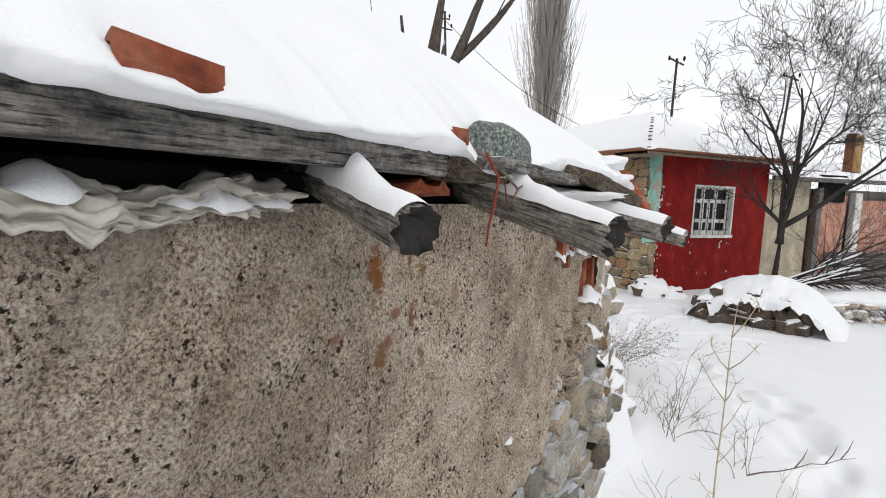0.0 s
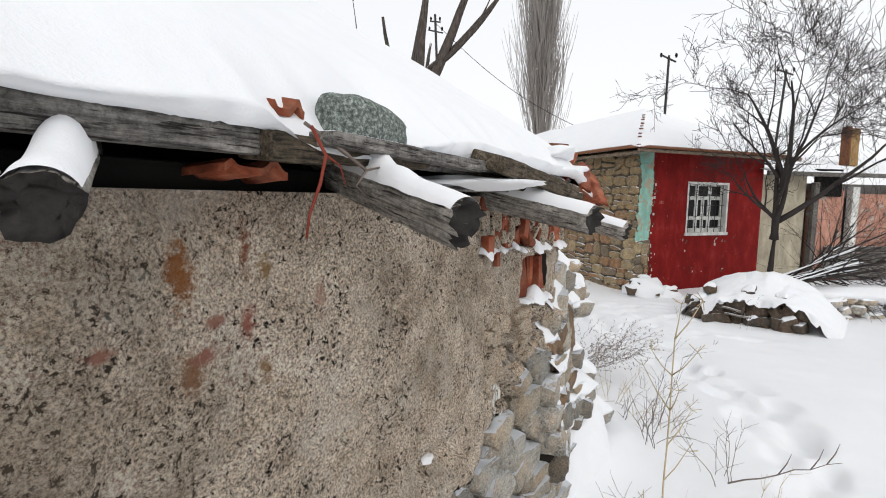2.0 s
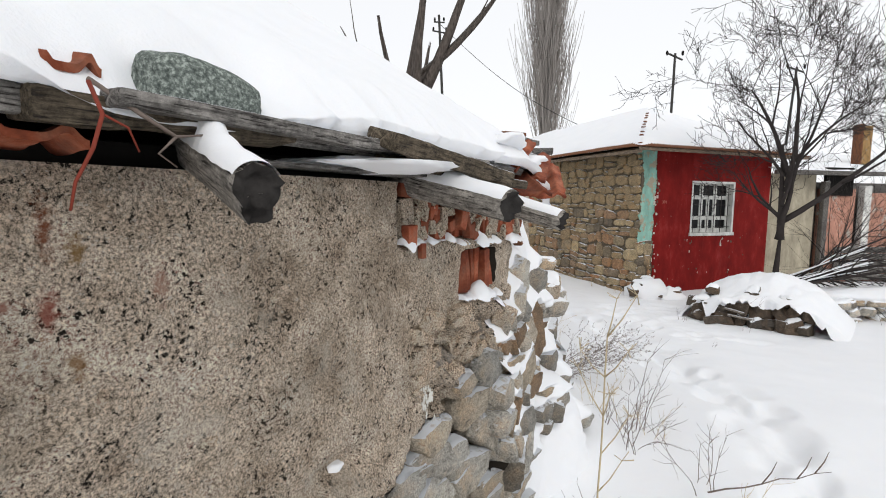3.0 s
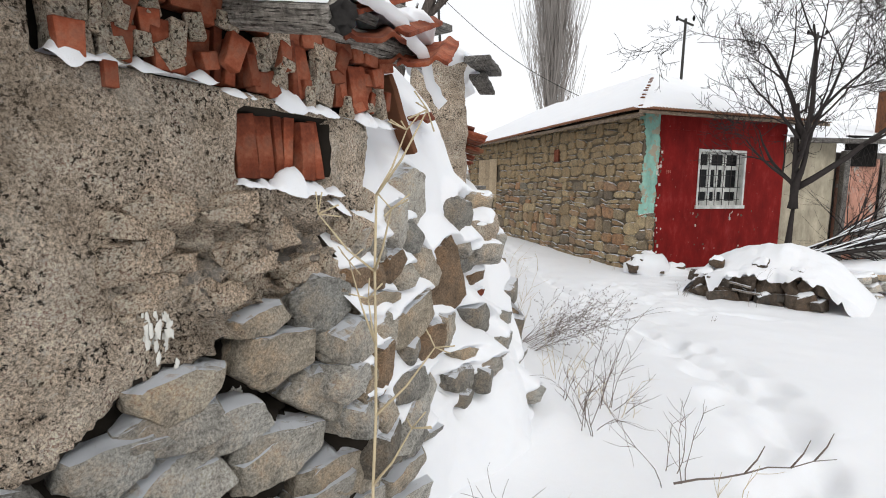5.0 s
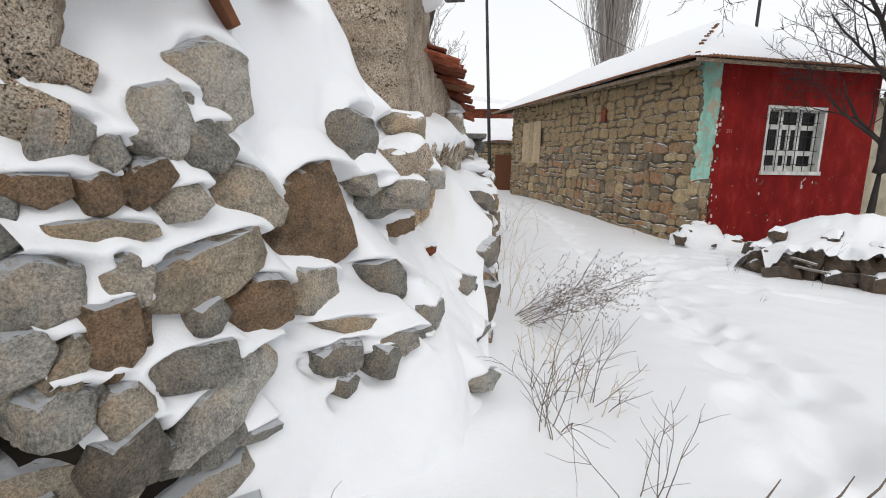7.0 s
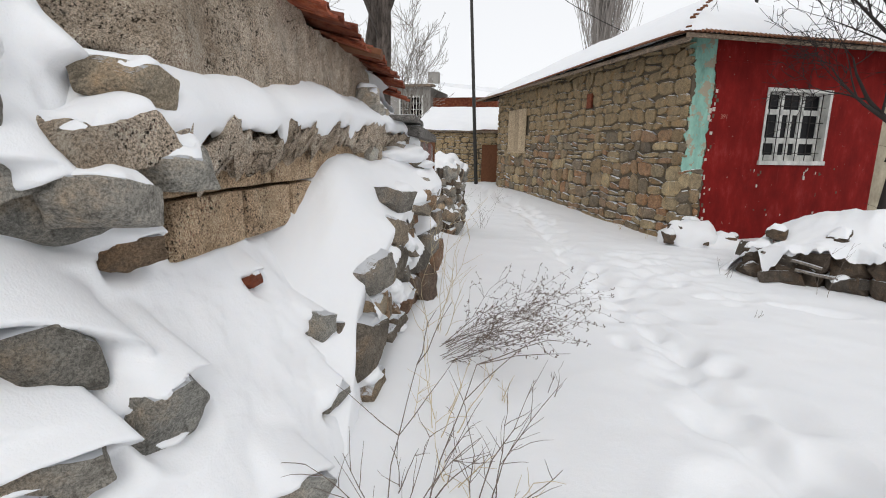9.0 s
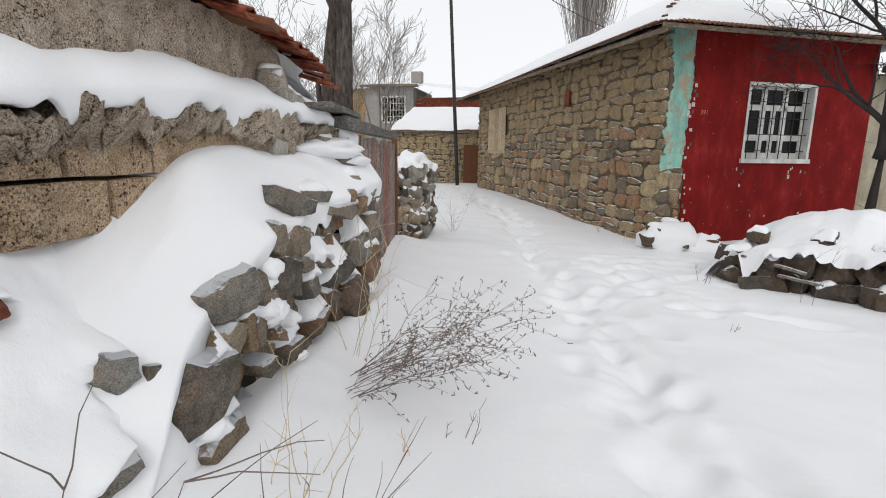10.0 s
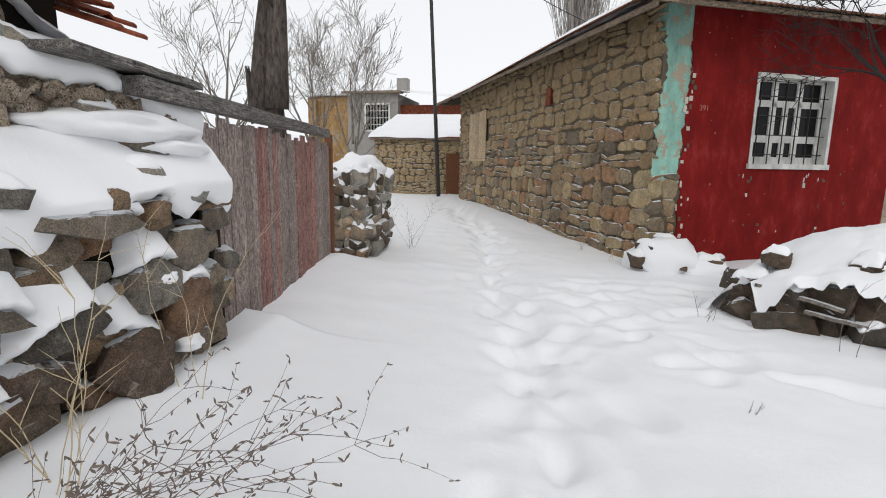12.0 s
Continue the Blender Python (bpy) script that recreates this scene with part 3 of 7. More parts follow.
# Unseen back wall, added to stop light leaking in behind the eave.
part("back_wall", box_bm(END + 3.2, 0.3, 4.2, ((END - 3.1) / 2, 5.2, 2.0)), SHADED_EARTH, barn, m=Matrix.Translation(WALL_AT) @ turn_wall)

# ---- barn roof: boards, beams and deep snow ----
SLOPE = math.tan(radians(31))
roof = thing("roof_barn", "barn roof under deep snow with weathered eave boards", "roof", kind="structure")


def roof_snow_z(s, u):
    """Top of the snow; u is metres in from the eave."""
    z = 2.835 + u * SLOPE + 0.05 * (1 - math.exp(-max(u, 0) / 0.08))
    z += 0.03 * fbm(s * 1.3, u * 1.3) + 0.008 * fbm(s * 6, u * 6, 1.0)
    z -= 0.06 * math.exp(-((s - 0.62) / 0.1) ** 2 - ((u - 0.12) / 0.12) ** 2) * 1.2
    z += 0.05 * math.exp(-((s - 1.1) / 0.35) ** 2) * math.exp(-((u - 0.15) / 0.3) ** 2)
    z -= 0.085 * math.exp(-((s - 0.33) / 0.2) ** 4) * math.exp(-(u / 0.1) ** 2)
    z -= 0.3 * smooth(1.9, 2.5, s) ** 2
    return z


rs, ru = np.concatenate([np.arange(-3, -0.8, 0.15), np.arange(-0.8, 2.42, 0.025)]), np.concatenate([np.arange(-0.03, 0.6, 0.02), np.arange(0.6, 2.9, 0.08)])
P = np.zeros((len(ru) + 1, len(rs), 3))
for i, s in enumerate(rs):
    lip = 0.025 * fbm(s * 7, 0.0, 3.0) + 0.02 * fbm(s * 19, 0.0, 8.0)
    for j, u in enumerate(ru):
        P[j + 1, i] = on_wall(s, 0.13 - u - lip * max(0, 1 - u / 0.2), roof_snow_z(s, u))
    P[0, i] = on_wall(s, 0.12 - lip, 2.79 - 0.3 * smooth(1.9, 2.5, s) ** 2)
grid_object("roof_snow", P, SNOW, roof, label="deep smooth white snow")
deck = Matrix.Translation(WALL_AT) @ turn_wall @ Matrix.Translation((0, -0.1, 2.765)) @ Matrix.Rotation(math.atan(SLOPE), 4, "X")
part("deck", box_bm(5.0, 3.2, 0.03, (-0.45, 1.6, 0.0)), OLD_WOOD, roof, m=deck)
part("fascia", box_bm(3.3, 0.028, 0.05, (-1.42, -0.1, 2.772), 0.006, rough=0.006, cuts=12), OLD_WOOD, roof, "cracked grey eave board", m=Matrix.Translation(WALL_AT) @ turn_wall)

# ---- collapsed bank of stones and snow ----
KNOT_Y = [2.6, 2.95, 3.37, 3.87, 4.35, 4.9, 5.2]
KNOT_X = [[0.98, 0.9, 0.84, 0.76, 0.05], [1.08, 1.0, 0.97, 0.94, 0.1], [1.3, 1.14, 1.08, 1.03, 0.15], [1.78, 1.5, 1.27, 1.2, 0.4], [1.92, 1.55, 1.3, 1.15, 0.8], [1.72, 1.58, 1.5, 1.25, 0.95], [1.6, 1.5, 1.4, 1.25, 0.95]]
KNOT_Z = [[0.4, 1.2, 1.7, 2.2, 3.25], [0.4, 1.2, 1.7, 2.2, 3.4], [0.4, 1.2, 1.6, 2.15, 3.42], [0.4, 1.15, 1.6, 2.1, 3.25], [0.4, 1.1, 1.45, 1.75, 2.3], [0.4, 1.05, 1.25, 1.5, 1.8], [0.4, 1.0, 1.2, 1.5, 1.8]]


def bank_profile(y):
    xs = [float(np.interp(y, KNOT_Y, [k[i] for k in KNOT_X])) for i in range(5)]
    zz = [float(np.interp(y, KNOT_Y, [k[i] for k in KNOT_Z])) for i in range(5)]
    return xs, zz


def bank_x(y, z):
    xs, zz = bank_profile(y)
    return float(np.interp(z, zz, xs))


# ---- ruin beyond the collapse: upper wall, block courses, stone retaining wall ----
R0, R1 = Vector((1.2, 4.3, 0)), Vector((0.97, 7.55, 0))
RDIR = (R1 - R0).normalized()
ROUT = Vector((RDIR.y, -RDIR.x, 0))
RLEN = (R1 - R0).length


def on_ruin(s, out, z):
    p = R0 + RDIR * s + ROUT * out
    return Vector((p.x, p.y, z))


def ruin_top(s):
    return 3.04 - 0.4 * smooth(0.9, 1.3, s) - 0.5 * smooth(2.7, 3.3, s)


ruin = thing("wall_ruin", "ruined wall of crumbling brown render over pumice blocks", "ruined wall", kind="structure")
ss = np.arange(-0.12, RLEN + 0.02, 0.025)
us = np.linspace(0, 1, 70)
P = np.zeros((len(us), len(ss), 3))
for i, s in enumerate(ss):
    lo, hi = 2.08 - 0.05 * s, ruin_top(s) + 0.03 * fbm(s * 6, 1)
    for j, u in enumerate(us):
        z = lo + (hi - lo) * u
        o = 0.025 * fbm(s * 2, z * 2, 6.0) + 0.012 * fbm(s * 9, z * 9, 1.0) - 0.35 * smooth(0.1, -0.12, s + 0.12 * fbm(z * 4, 2.0)) - 0.5 * smooth(RLEN - 0.5, RLEN, s + 0.35 * (z - 2.1))
        P[j, i] = on_ruin(s, o, z)
grid_object("render_face", P, RENDER, ruin)
core = Matrix.Translation(R0) @ Matrix.Rotation(math.atan2(RDIR.y, RDIR.x), 4, "Z")
part("wall_core", box_bm(RLEN - 0.35, 0.36, 2.35, (RLEN / 2 - 0.02, 0.26, 1.55)), SHADED_EARTH, ruin, m=core)

# block courses under the ledge
rnd = random.Random(8)
for row, z in enumerate((1.62, 1.83)):
    s = -0.05 - 0.22 * row
    while s < 2.3:
        L = rnd.uniform(0.44, 0.52)
        b = box_bm(L - 0.014, 0.22, 0.195, (s + L / 2, 0.06 + rnd.uniform(-0.012, 0.012), z + 0.1), 0.008, rough=0.008, cuts=3)
        part("block", b, BLOCK, ruin, m=core)
        s += L
# the ledge: a broken concrete band that stands out
ledge = thing("ledge", "broken concrete ledge along the ruin topped with snow", "ledge", kind="structure")
ss, us = np.arange(-0.35, RLEN + 0.5, 0.02), np.linspace(0, 1, 26)
P, Q = np.zeros((len(us), len(ss), 3)), np.zeros((len(us), len(ss), 3))
for i, s in enumerate(ss):
    reach = 0.14 + 0.05 * fbm(s * 1.6, 0.0, 2.0, 2) + 0.08 * smooth(2.0, 3.2, s)
    zt = 2.02 + 0.11 * smooth(0.2, 1.4, s) - 0.14 * smooth(2.8, 3.6, s)
    for j, u in enumerate(us):
        a = math.pi * (u - 0.5)
        k = 0.045 * fbm(s * 8, u * 4, 7.0) + 0.02 * fbm(s * 17, u * 9, 2.0)
        shut = smooth(-0.36, -0.15, s)
        P[j, i] = on_ruin(s, shut * reach * max(0.0, math.cos(a)) ** 0.5 - 0.12 * abs(math.sin(a)) ** 6 + k, zt - 0.06 + shut * (0.075 + 0.045 * fbm(s * 4, 3.0)) * math.sin(a) + 2 * k)
        droop = 0.02 + 0.1 * fbm(s * 1.5, 0.0, 11.0, 2) + 0.07 * fbm(s * 5, 0.0, 2.0, 3)
        lip = 0.02 + 0.06 * fbm(s * 1.1, 2.0, 0.0, 2)
        if u < 0.28:
            a = u / 0.28
            Q[j, i] = on_ruin(s, reach - 0.03 + (lip + 0.03) * math.sin(a * math.pi / 2) ** 0.5, zt - droop * (1 - a) + 0.07 * a ** 1.5)
        else:
            a = (u - 0.28) / 0.72
            Q[j, i] = on_ruin(s, (reach + lip) * (1 - a) - 0.12 * a, zt + 0.07 + (0.17 + 0.06 * fbm(s * 1.7, 1.0)) * a ** 0.8 + 0.035 * math.sin(math.pi * a ** 0.7) + 0.03 * fbm(s * 2.5, a * 1.5, 3.0) * a)
Q[:, 0:18] += (np.array(on_ruin(-0.36, -0.05, 1.98)) - Q[:, 0:18]) * (np.linspace(1, 0, 18) ** 2)[None, :, None]
grid_object("band", P, RENDER, ledge)
grid_object("ledge_snow", Q, SNOW, ledge, label="pillowy white snow")

# retaining wall core and the snow on it
retain = thing("wall_retaining", "dry-laid field stone retaining wall capped with deep snow", "stone wall", kind="structure")
KY = [4.4, 4.85, 5.2, 5.6, 6.2, 7.0, 7.5, 8.0]
FACE_X = [1.66, 1.6, 1.57, 1.52, 1.44, 1.44, 1.45, 1.4]
EDGE_Z = [0.55, 1.1, 1.36, 1.48, 1.52, 1.58, 1.62, 1.62]
BACK_Z = [1.15, 1.58, 1.7, 1.95, 1.95, 1.9, 1.95, 2.05]


def retain_x(y):
    return float(np.interp(y, KY, FACE_X))


def edge_z(y):
    return float(np.interp(y, KY, EDGE_Z))


ry = np.arange(4.42, 7.96, 0.022)
P = np.zeros((len(ry), 30, 3))
Q = np.zeros((len(ry), 44, 3))
for j, y in enumerate(ry):
    fx, ez, bz = retain_x(y), edge_z(y), float(np.interp(y, KY, BACK_Z))
    for i in range(30):
        u = i / 29
        P[j, i] = (fx - 0.15 + 0.03 * fbm(y * 5, u * 5, 3.0) + 0.06 * (1 - u), y, 0.3 + (ez - 0.26) * u)
    over = 0.05 + 0.07 * fbm(y * 1.9, 0.0, 6.0, 2)
    hang = 0.08 + 0.17 * fbm(y * 2.3, 0.0, 4.0, 2) + 0.06 * fbm(y * 7, 0.0, 9.0, 2)
    for i in range(44):
        u = i / 43
        if u < 0.2:
            a = u / 0.2
            Q[j, i] = (fx + over * math.sin(a * math.pi / 2) ** 0.5 - 0.02, y, ez - hang * (1 - a) + 0.05 * a)
        else:
            a = (u - 0.2) / 0.8
            Q[j, i] = (fx + over * (1 - a) ** 3 - 0.02 + (1.0 - fx) * a, y, ez + 0.05 + (bz - ez - 0.05) * (1 - (1 - a) ** 1.7) + 0.05 * math.sin(a * math.pi) + 0.05 * math.sin(math.pi * a) ** 0.7 * fbm(y * 1.9, a * 2.5, 1.0))
# Core coloured near-black as the shade in this wall's joints.
grid_object("wall_core", P, SHADED_EARTH, retain)
grid_object("wall_snow", soften(Q, 5, 12), SNOW, retain, label="deep rounded snow")
# the wall's end towards the gate
part("end_core", box_bm(0.62, 0.1, 1.5, (1.0, 7.92, 0.85)), SHADED_EARTH, retain)


# ---- field stones, singly ----
SEED = 100


def next_seed():
    global SEED
    SEED += 1
    return SEED


def face_stone(y, z, w, h, lean=0.0, material=GREY_STONE, proud=0.03, snow=0.065, parent=None, x=None, depth=None, yaw=78.0, sub=3):
    """A stone in the left bank or wall, its face to the lane."""
    fx = bank_x(y, z) if x is None else x
    d = depth or 0.55 * min(w, h) + 0.08
    return rock("stone", (fx + proud - d / 2, y, z), w, d, h, (SEED * 37 % 17 - 8, lean, yaw + SEED * 53 % 25 - 12), material, parent, next_seed(), sub, snow=snow)


def rough_wall(parent, y0, y1, z0, top, xf, size=(0.18, 0.52), high=(0.12, 0.25), sub=3):
    """Courses of uneven stones along the lane."""
    rnd = random.Random(int(y0 * 100))
    z = z0
    while z < top(0.5 * (y0 + y1)) + 0.1:
        h = rnd.uniform(*high)
        y = y0 - rnd.uniform(0, 0.15)
        while y < y1:
            w = rnd.uniform(*size)
            if z + h * 0.4 < top(y + w / 2):
                mat = rnd.choice([LANE_STONE] * 6 + [BROWN_STONE] * 2)
                face_stone(y + w / 2, z + h / 2 + rnd.uniform(-0.045, 0.045), w * 1.04, h * rnd.uniform(0.9, 1.2), rnd.gauss(0, 12), mat, rnd.uniform(-0.06, 0.02), 0.0, parent, xf(y + w / 2), rnd.uniform(0.14, 0.22), 90 + rnd.gauss(0, 8), sub)
            y += w * rnd.uniform(0.9, 1.0)
        z += h * 0.93


rough_wall(retain, 4.9, 7.88, 0.62, edge_z, retain_x)

# ---- gate ----
G0, G1 = Vector((1.15, 8.06, 0)), Vector((0.62, 11.5, 0))
GDIR = (G1 - G0).normalized()
GLEN = (G1 - G0).length
gate_m = Matrix.Translation(G0) @ Matrix.Rotation(math.atan2(GDIR.y, GDIR.x), 4, "Z")
gate = thing("wooden_gate", "closed gate of weathered grey boards with faded red paint", "gate")
rnd = random.Random(3)
s = 0.0
while s < GLEN - 0.1:
    w = rnd.uniform(0.1, 0.16)
    lo, hi = 0.34 + rnd.uniform(-0.02, 0.05), 2.05 + rnd.uniform(-0.05, 0.03)
    b = box_bm(w - 0.008, 0.022, hi - lo, (s + w / 2, rnd.uniform(-0.008, 0.008), (lo + hi) / 2), 0.003, rough=0.004)
    part("board", b, GATE_RED if 0.9 < s < 2.7 and rnd.random() < 0.6 else GATE_WOOD, gate, m=gate_m)
    s += w
for z in (0.75, 1.7):
    part("rail", box_bm(GLEN - 0.1, 0.04, 0.08, (GLEN / 2, 0.035, z), 0.005), GATE_WOOD, gate, m=gate_m)
post = thing("gate_post", "rusty brown iron gate post", "post")
part("shaft", box_bm(0.09, 0.09, 2.0, (GLEN + 0.06, 0, 1.15), 0.006, rough=0.004, cuts=4), RUST, post, m=gate_m)
beam = thing("gate_lintel", "grey weathered timber lintel over the gate", "beam")
part("timber", box_bm(4.0, 0.12, 0.1, (1.3, -0.02, 2.15), 0.012, rough=0.012, cuts=6), OLD_WOOD, beam, m=gate_m)
part("plank", box_bm(1.1, 0.26, 0.04, (-0.6, 0.06, 2.24), 0.008, rough=0.012, cuts=4), OLD_WOOD, beam, m=gate_m)

# ---- stone pier beyond the gate ----
pier = thing("wall_pier", "low dry stone wall end heaped with snow beyond the gate", "stone wall", kind="structure")
part("core", box_bm(0.5, 1.5, 1.5, (0.57, 12.85, 0.85), 0.05), SHADED_EARTH, pier)
rnd = random.Random(12)
z = 0.4
while z < 1.62:
    h = rnd.uniform(0.1, 0.22)
    for k in range(4):
        rock("stone", (0.34 + 0.16 * k, 12.12 + rnd.uniform(-0.03, 0.03), z + h / 2), rnd.uniform(0.16, 0.4), 0.26, h * rnd.uniform(1.0, 1.7), (rnd.gauss(0, 12), rnd.gauss(0, 20), rnd.gauss(0, 16)), rnd.choice([WET_STONE, LANE_STONE, DARK_STONE]), pier, next_seed(), 2, snow=0.05 if rnd.random() < 0.65 else 0)
    for k in range(6):
        rock("stone", (0.84 + rnd.uniform(-0.06, 0.04), 12.2 + 0.24 * k, z + h / 2), rnd.uniform(0.2, 0.46), 0.28, h * rnd.uniform(1.0, 1.7), (rnd.gauss(0, 12), rnd.gauss(0, 20), 90 + rnd.gauss(0, 16)), rnd.choice([WET_STONE, LANE_STONE, DARK_STONE]), pier, next_seed(), 2, snow=0.05 if rnd.random() < 0.65 else 0)
    z += h
heap = bmesh.new()
bmesh.ops.create_icosphere(heap, subdivisions=4, radius=1)
for v in heap.verts:
    v.co = Vector((v.co.x * 0.36, v.co.y * 0.85, v.co.z * 0.3)) * (1 + 0.22 * fbm(v.co.x * 2, v.co.y * 2, v.co.z * 2))
part("snow_heap", heap, SNOW, pier, "rounded snow heap", smooth=True, m=Matrix.Translation((0.58, 12.85, 1.62)))

# ---- stone house with a red front ----
HW, HL, EAVE = 4.55, 10.4, 3.62
house_m = Matrix.Translation(CORNER) @ Matrix.Rotation(math.atan2(FRONT.y, FRONT.x), 4, "Z")
house = thing("house", "single-storey stone house with red front and snowy corrugated roof", "house")
WX0, WX1, WZ0, WZ1 = 1.71, 3.16, 1.85, 3.17


def slab(name, x0, x1, z0, z1, y0, y1, material, label=""):
    return part(name, box_bm(x1 - x0, y1 - y0, z1 - z0, ((x0 + x1) / 2, (y0 + y1) / 2, (z0 + z1) / 2)), material, house, label, m=house_m)


slab("front_wall", 0.06, WX0, 0, EAVE, 0, 0.45, RED_PAINT, "dark red limewashed wall")
slab("front_wall", WX1, HW, 0, EAVE, 0, 0.45, RED_PAINT, "dark red limewashed wall")
slab("front_wall", WX0, WX1, 0, WZ0, 0, 0.45, RED_PAINT, "dark red limewashed wall")
slab("front_wall", WX0, WX1, WZ1, EAVE, 0, 0.45, RED_PAINT, "dark red limewashed wall")
slab("side_wall", 0.05, 0.5, 0, EAVE + 0.44, 0.45, HL, MORTAR)
slab("back_wall", 0.5, HW, 0, EAVE, HL - 0.45, HL, BEIGE_PAINT)
slab("far_wall", HW - 0.45, HW, 0, EAVE, 0.45, HL - 0.45, BEIGE_PAINT)

# eaves and roof
OV = 0.62
ex0, ex1, ey0, ey1 = -OV, HW + OV, -OV, HL + OV
rise = math.tan(radians(31))
half = (ex1 - ex0) / 2
rz = EAVE + 0.3


def roof_top(x, y, thick=0.0):
    d = min(x - ex0, ex1 - x, y - ey0, ey1 - y)
    return rz + d * rise * 0.82 + thick * (1 - math.exp(-max(d, 0) / 0.1)) - 0.12 * smooth(0, 10, y)


rx, rv = np.linspace(ex0, ex1, 90), np.linspace(ey0, ey1, 150)
P = np.zeros((len(rv), len(rx), 3))
for j, y in enumerate(rv):
    for i, x in enumerate(rx):
        P[j, i] = house_m @ Vector((ex0 + 0.13 + (x - ex0) * 0.95, ey0 + 0.1 + (y - ey0) * 0.98, roof_top(x, y, 0.13) + 0.03 + 0.03 * fbm(x * 1.2, y * 1.2, 3.0)))
grid_object("roof_snow", P, SNOW, house, label="smooth white snow")
# corrugated sheets along the two eaves that the lane sees
n = 700
P = np.zeros((2, n, 3))
for i in range(n):
    y = ey0 + (ey1 - ey0) * i / (n - 1)
    w = 0.014 * math.sin(y * 2 * math.pi / 0.09)
    P[0, i] = house_m @ Vector((ex0 - 0.05, y, roof_top(ex0, y) + 0.0 + w))
    P[1, i] = house_m @ Vector((ex0 + 0.45, y, roof_top(ex0 + 0.45, y) + 0.0 + w))
grid_object("corrugated_sheet", P, RUST, house, label="rusty corrugated roof edge")
P = np.zeros((2, 420, 3))
for i in range(420):
    x = ex0 + (ex1 - ex0) * i / 419
    w = 0.014 * math.sin(x * 2 * math.pi / 0.09)
    P[0, i] = house_m @ Vector((x, ey0 - 0.05, roof_top(x, ey0) + w))
    P[1, i] = house_m @ Vector((x, ey0 + 0.45, roof_top(x, ey0 + 0.45) + w))
grid_object("corrugated_sheet", P, RUST, house, label="rusty corrugated roof edge")
slab("fascia", ex0, ex1, rz - 0.085, rz - 0.015, ey0, ey0 + 0.03, EAVE_WOOD, "grey-brown eave board")
part("fascia", box_bm(HL + 1.2, 0.03, 0.075, (0, 0, 0), 0.004, rough=0.004, cuts=8), EAVE_WOOD, house, m=house_m @ Matrix.Translation((ex0 + 0.02, HL / 2, rz - 0.105)) @ Matrix.Rotation(radians(90.6), 4, "Z"))
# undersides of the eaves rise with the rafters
# Their near-black wood paints in the shade below the roof edge.
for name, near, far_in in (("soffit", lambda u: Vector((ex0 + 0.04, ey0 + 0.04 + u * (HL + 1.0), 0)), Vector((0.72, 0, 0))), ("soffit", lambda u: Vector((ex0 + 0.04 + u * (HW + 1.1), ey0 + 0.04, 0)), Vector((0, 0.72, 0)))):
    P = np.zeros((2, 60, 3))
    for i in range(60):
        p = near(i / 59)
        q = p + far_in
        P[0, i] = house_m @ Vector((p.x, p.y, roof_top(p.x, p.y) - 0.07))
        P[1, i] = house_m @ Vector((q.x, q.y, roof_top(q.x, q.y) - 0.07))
    grid_object(name, P, SHADED_SOFFIT, house, smooth=False)
slab("upper_band", 0.5, HW, EAVE + 0.002, EAVE + 0.46, -0.004, 0.3, RED_PAINT, "dark red band under the eave")
slab("upper_band", 0.07, 0.498, EAVE + 0.002, EAVE + 0.46, 0.006, 0.3, TEAL_PAINT, "faded teal corner strip")
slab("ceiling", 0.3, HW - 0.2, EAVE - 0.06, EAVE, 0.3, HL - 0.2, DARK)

# red front, teal corner strip with ragged edges
bpy.data.objects.remove([o for o in house.children if o.name.startswith("front_wall")][0])
slab("front_wall", 0.065, WX0, 0, EAVE, 0.015, 0.45, MORTAR, "bare mortar under the paint")


def ragged_skin(name, x0, x1, z0, z1, material, rag0, rag1, y, label):
    """A thin coat on the front with uneven edges."""
    bm = bmesh.new()
    rows = []
    for j in range(150):
        z = z0 + (z1 - z0) * j / 149
        a = x0 + rag0 * (fbm(z * 3.2, 0.5, 4.0) + 0.5 * fbm(z * 14, 0.5, 9.0))
        b = x1 + rag1 * (fbm(z * 3.2, 2.5, 4.0) + 0.5 * fbm(z * 14, 2.5, 9.0))
        rows.append([bm.verts.new((a + (b - a) * i / 6, y, z)) for i in range(7)] + [bm.verts.new((a, y + 0.02, z)), bm.verts.new((b, y + 0.02, z))])
    for p, q in zip(rows, rows[1:]):
        for i in range(6):
            bm.faces.new((p[i], p[i + 1], q[i + 1], q[i]))
        bm.faces.new((p[7], p[0], q[0], q[7]))
        bm.faces.new((p[6], p[8], q[8], q[6]))
    return part(name, bm, material, house, label, m=house_m)


ragged_skin("paint_coat", 0.5, WX0, 0.1, EAVE, RED_PAINT, 0.07, 0.0, -0.004, "dark red limewash with a flaked edge")
ragged_skin("paint_coat", 0.07, 0.5, 1.5, EAVE, TEAL_PAINT, 0.09, 0.05, 0.006, "faded teal corner strip")
rnd = random.Random(21)
for k in range(26):
    z = rnd.uniform(0.6, 3.2)
    x = 0.5 + 0.07 * fbm(z * 3.2, 0.5, 4.0) + rnd.uniform(-0.03, 0.09)
    part("plaster_chip", box_bm(rnd.uniform(0.02, 0.06), 0.008, rnd.uniform(0.03, 0.1), (x, -0.006, z), 0.002, rough=0.008), MORTAR if rnd.random() < 0.3 else PALE_CLOTH, house, m=house_m)


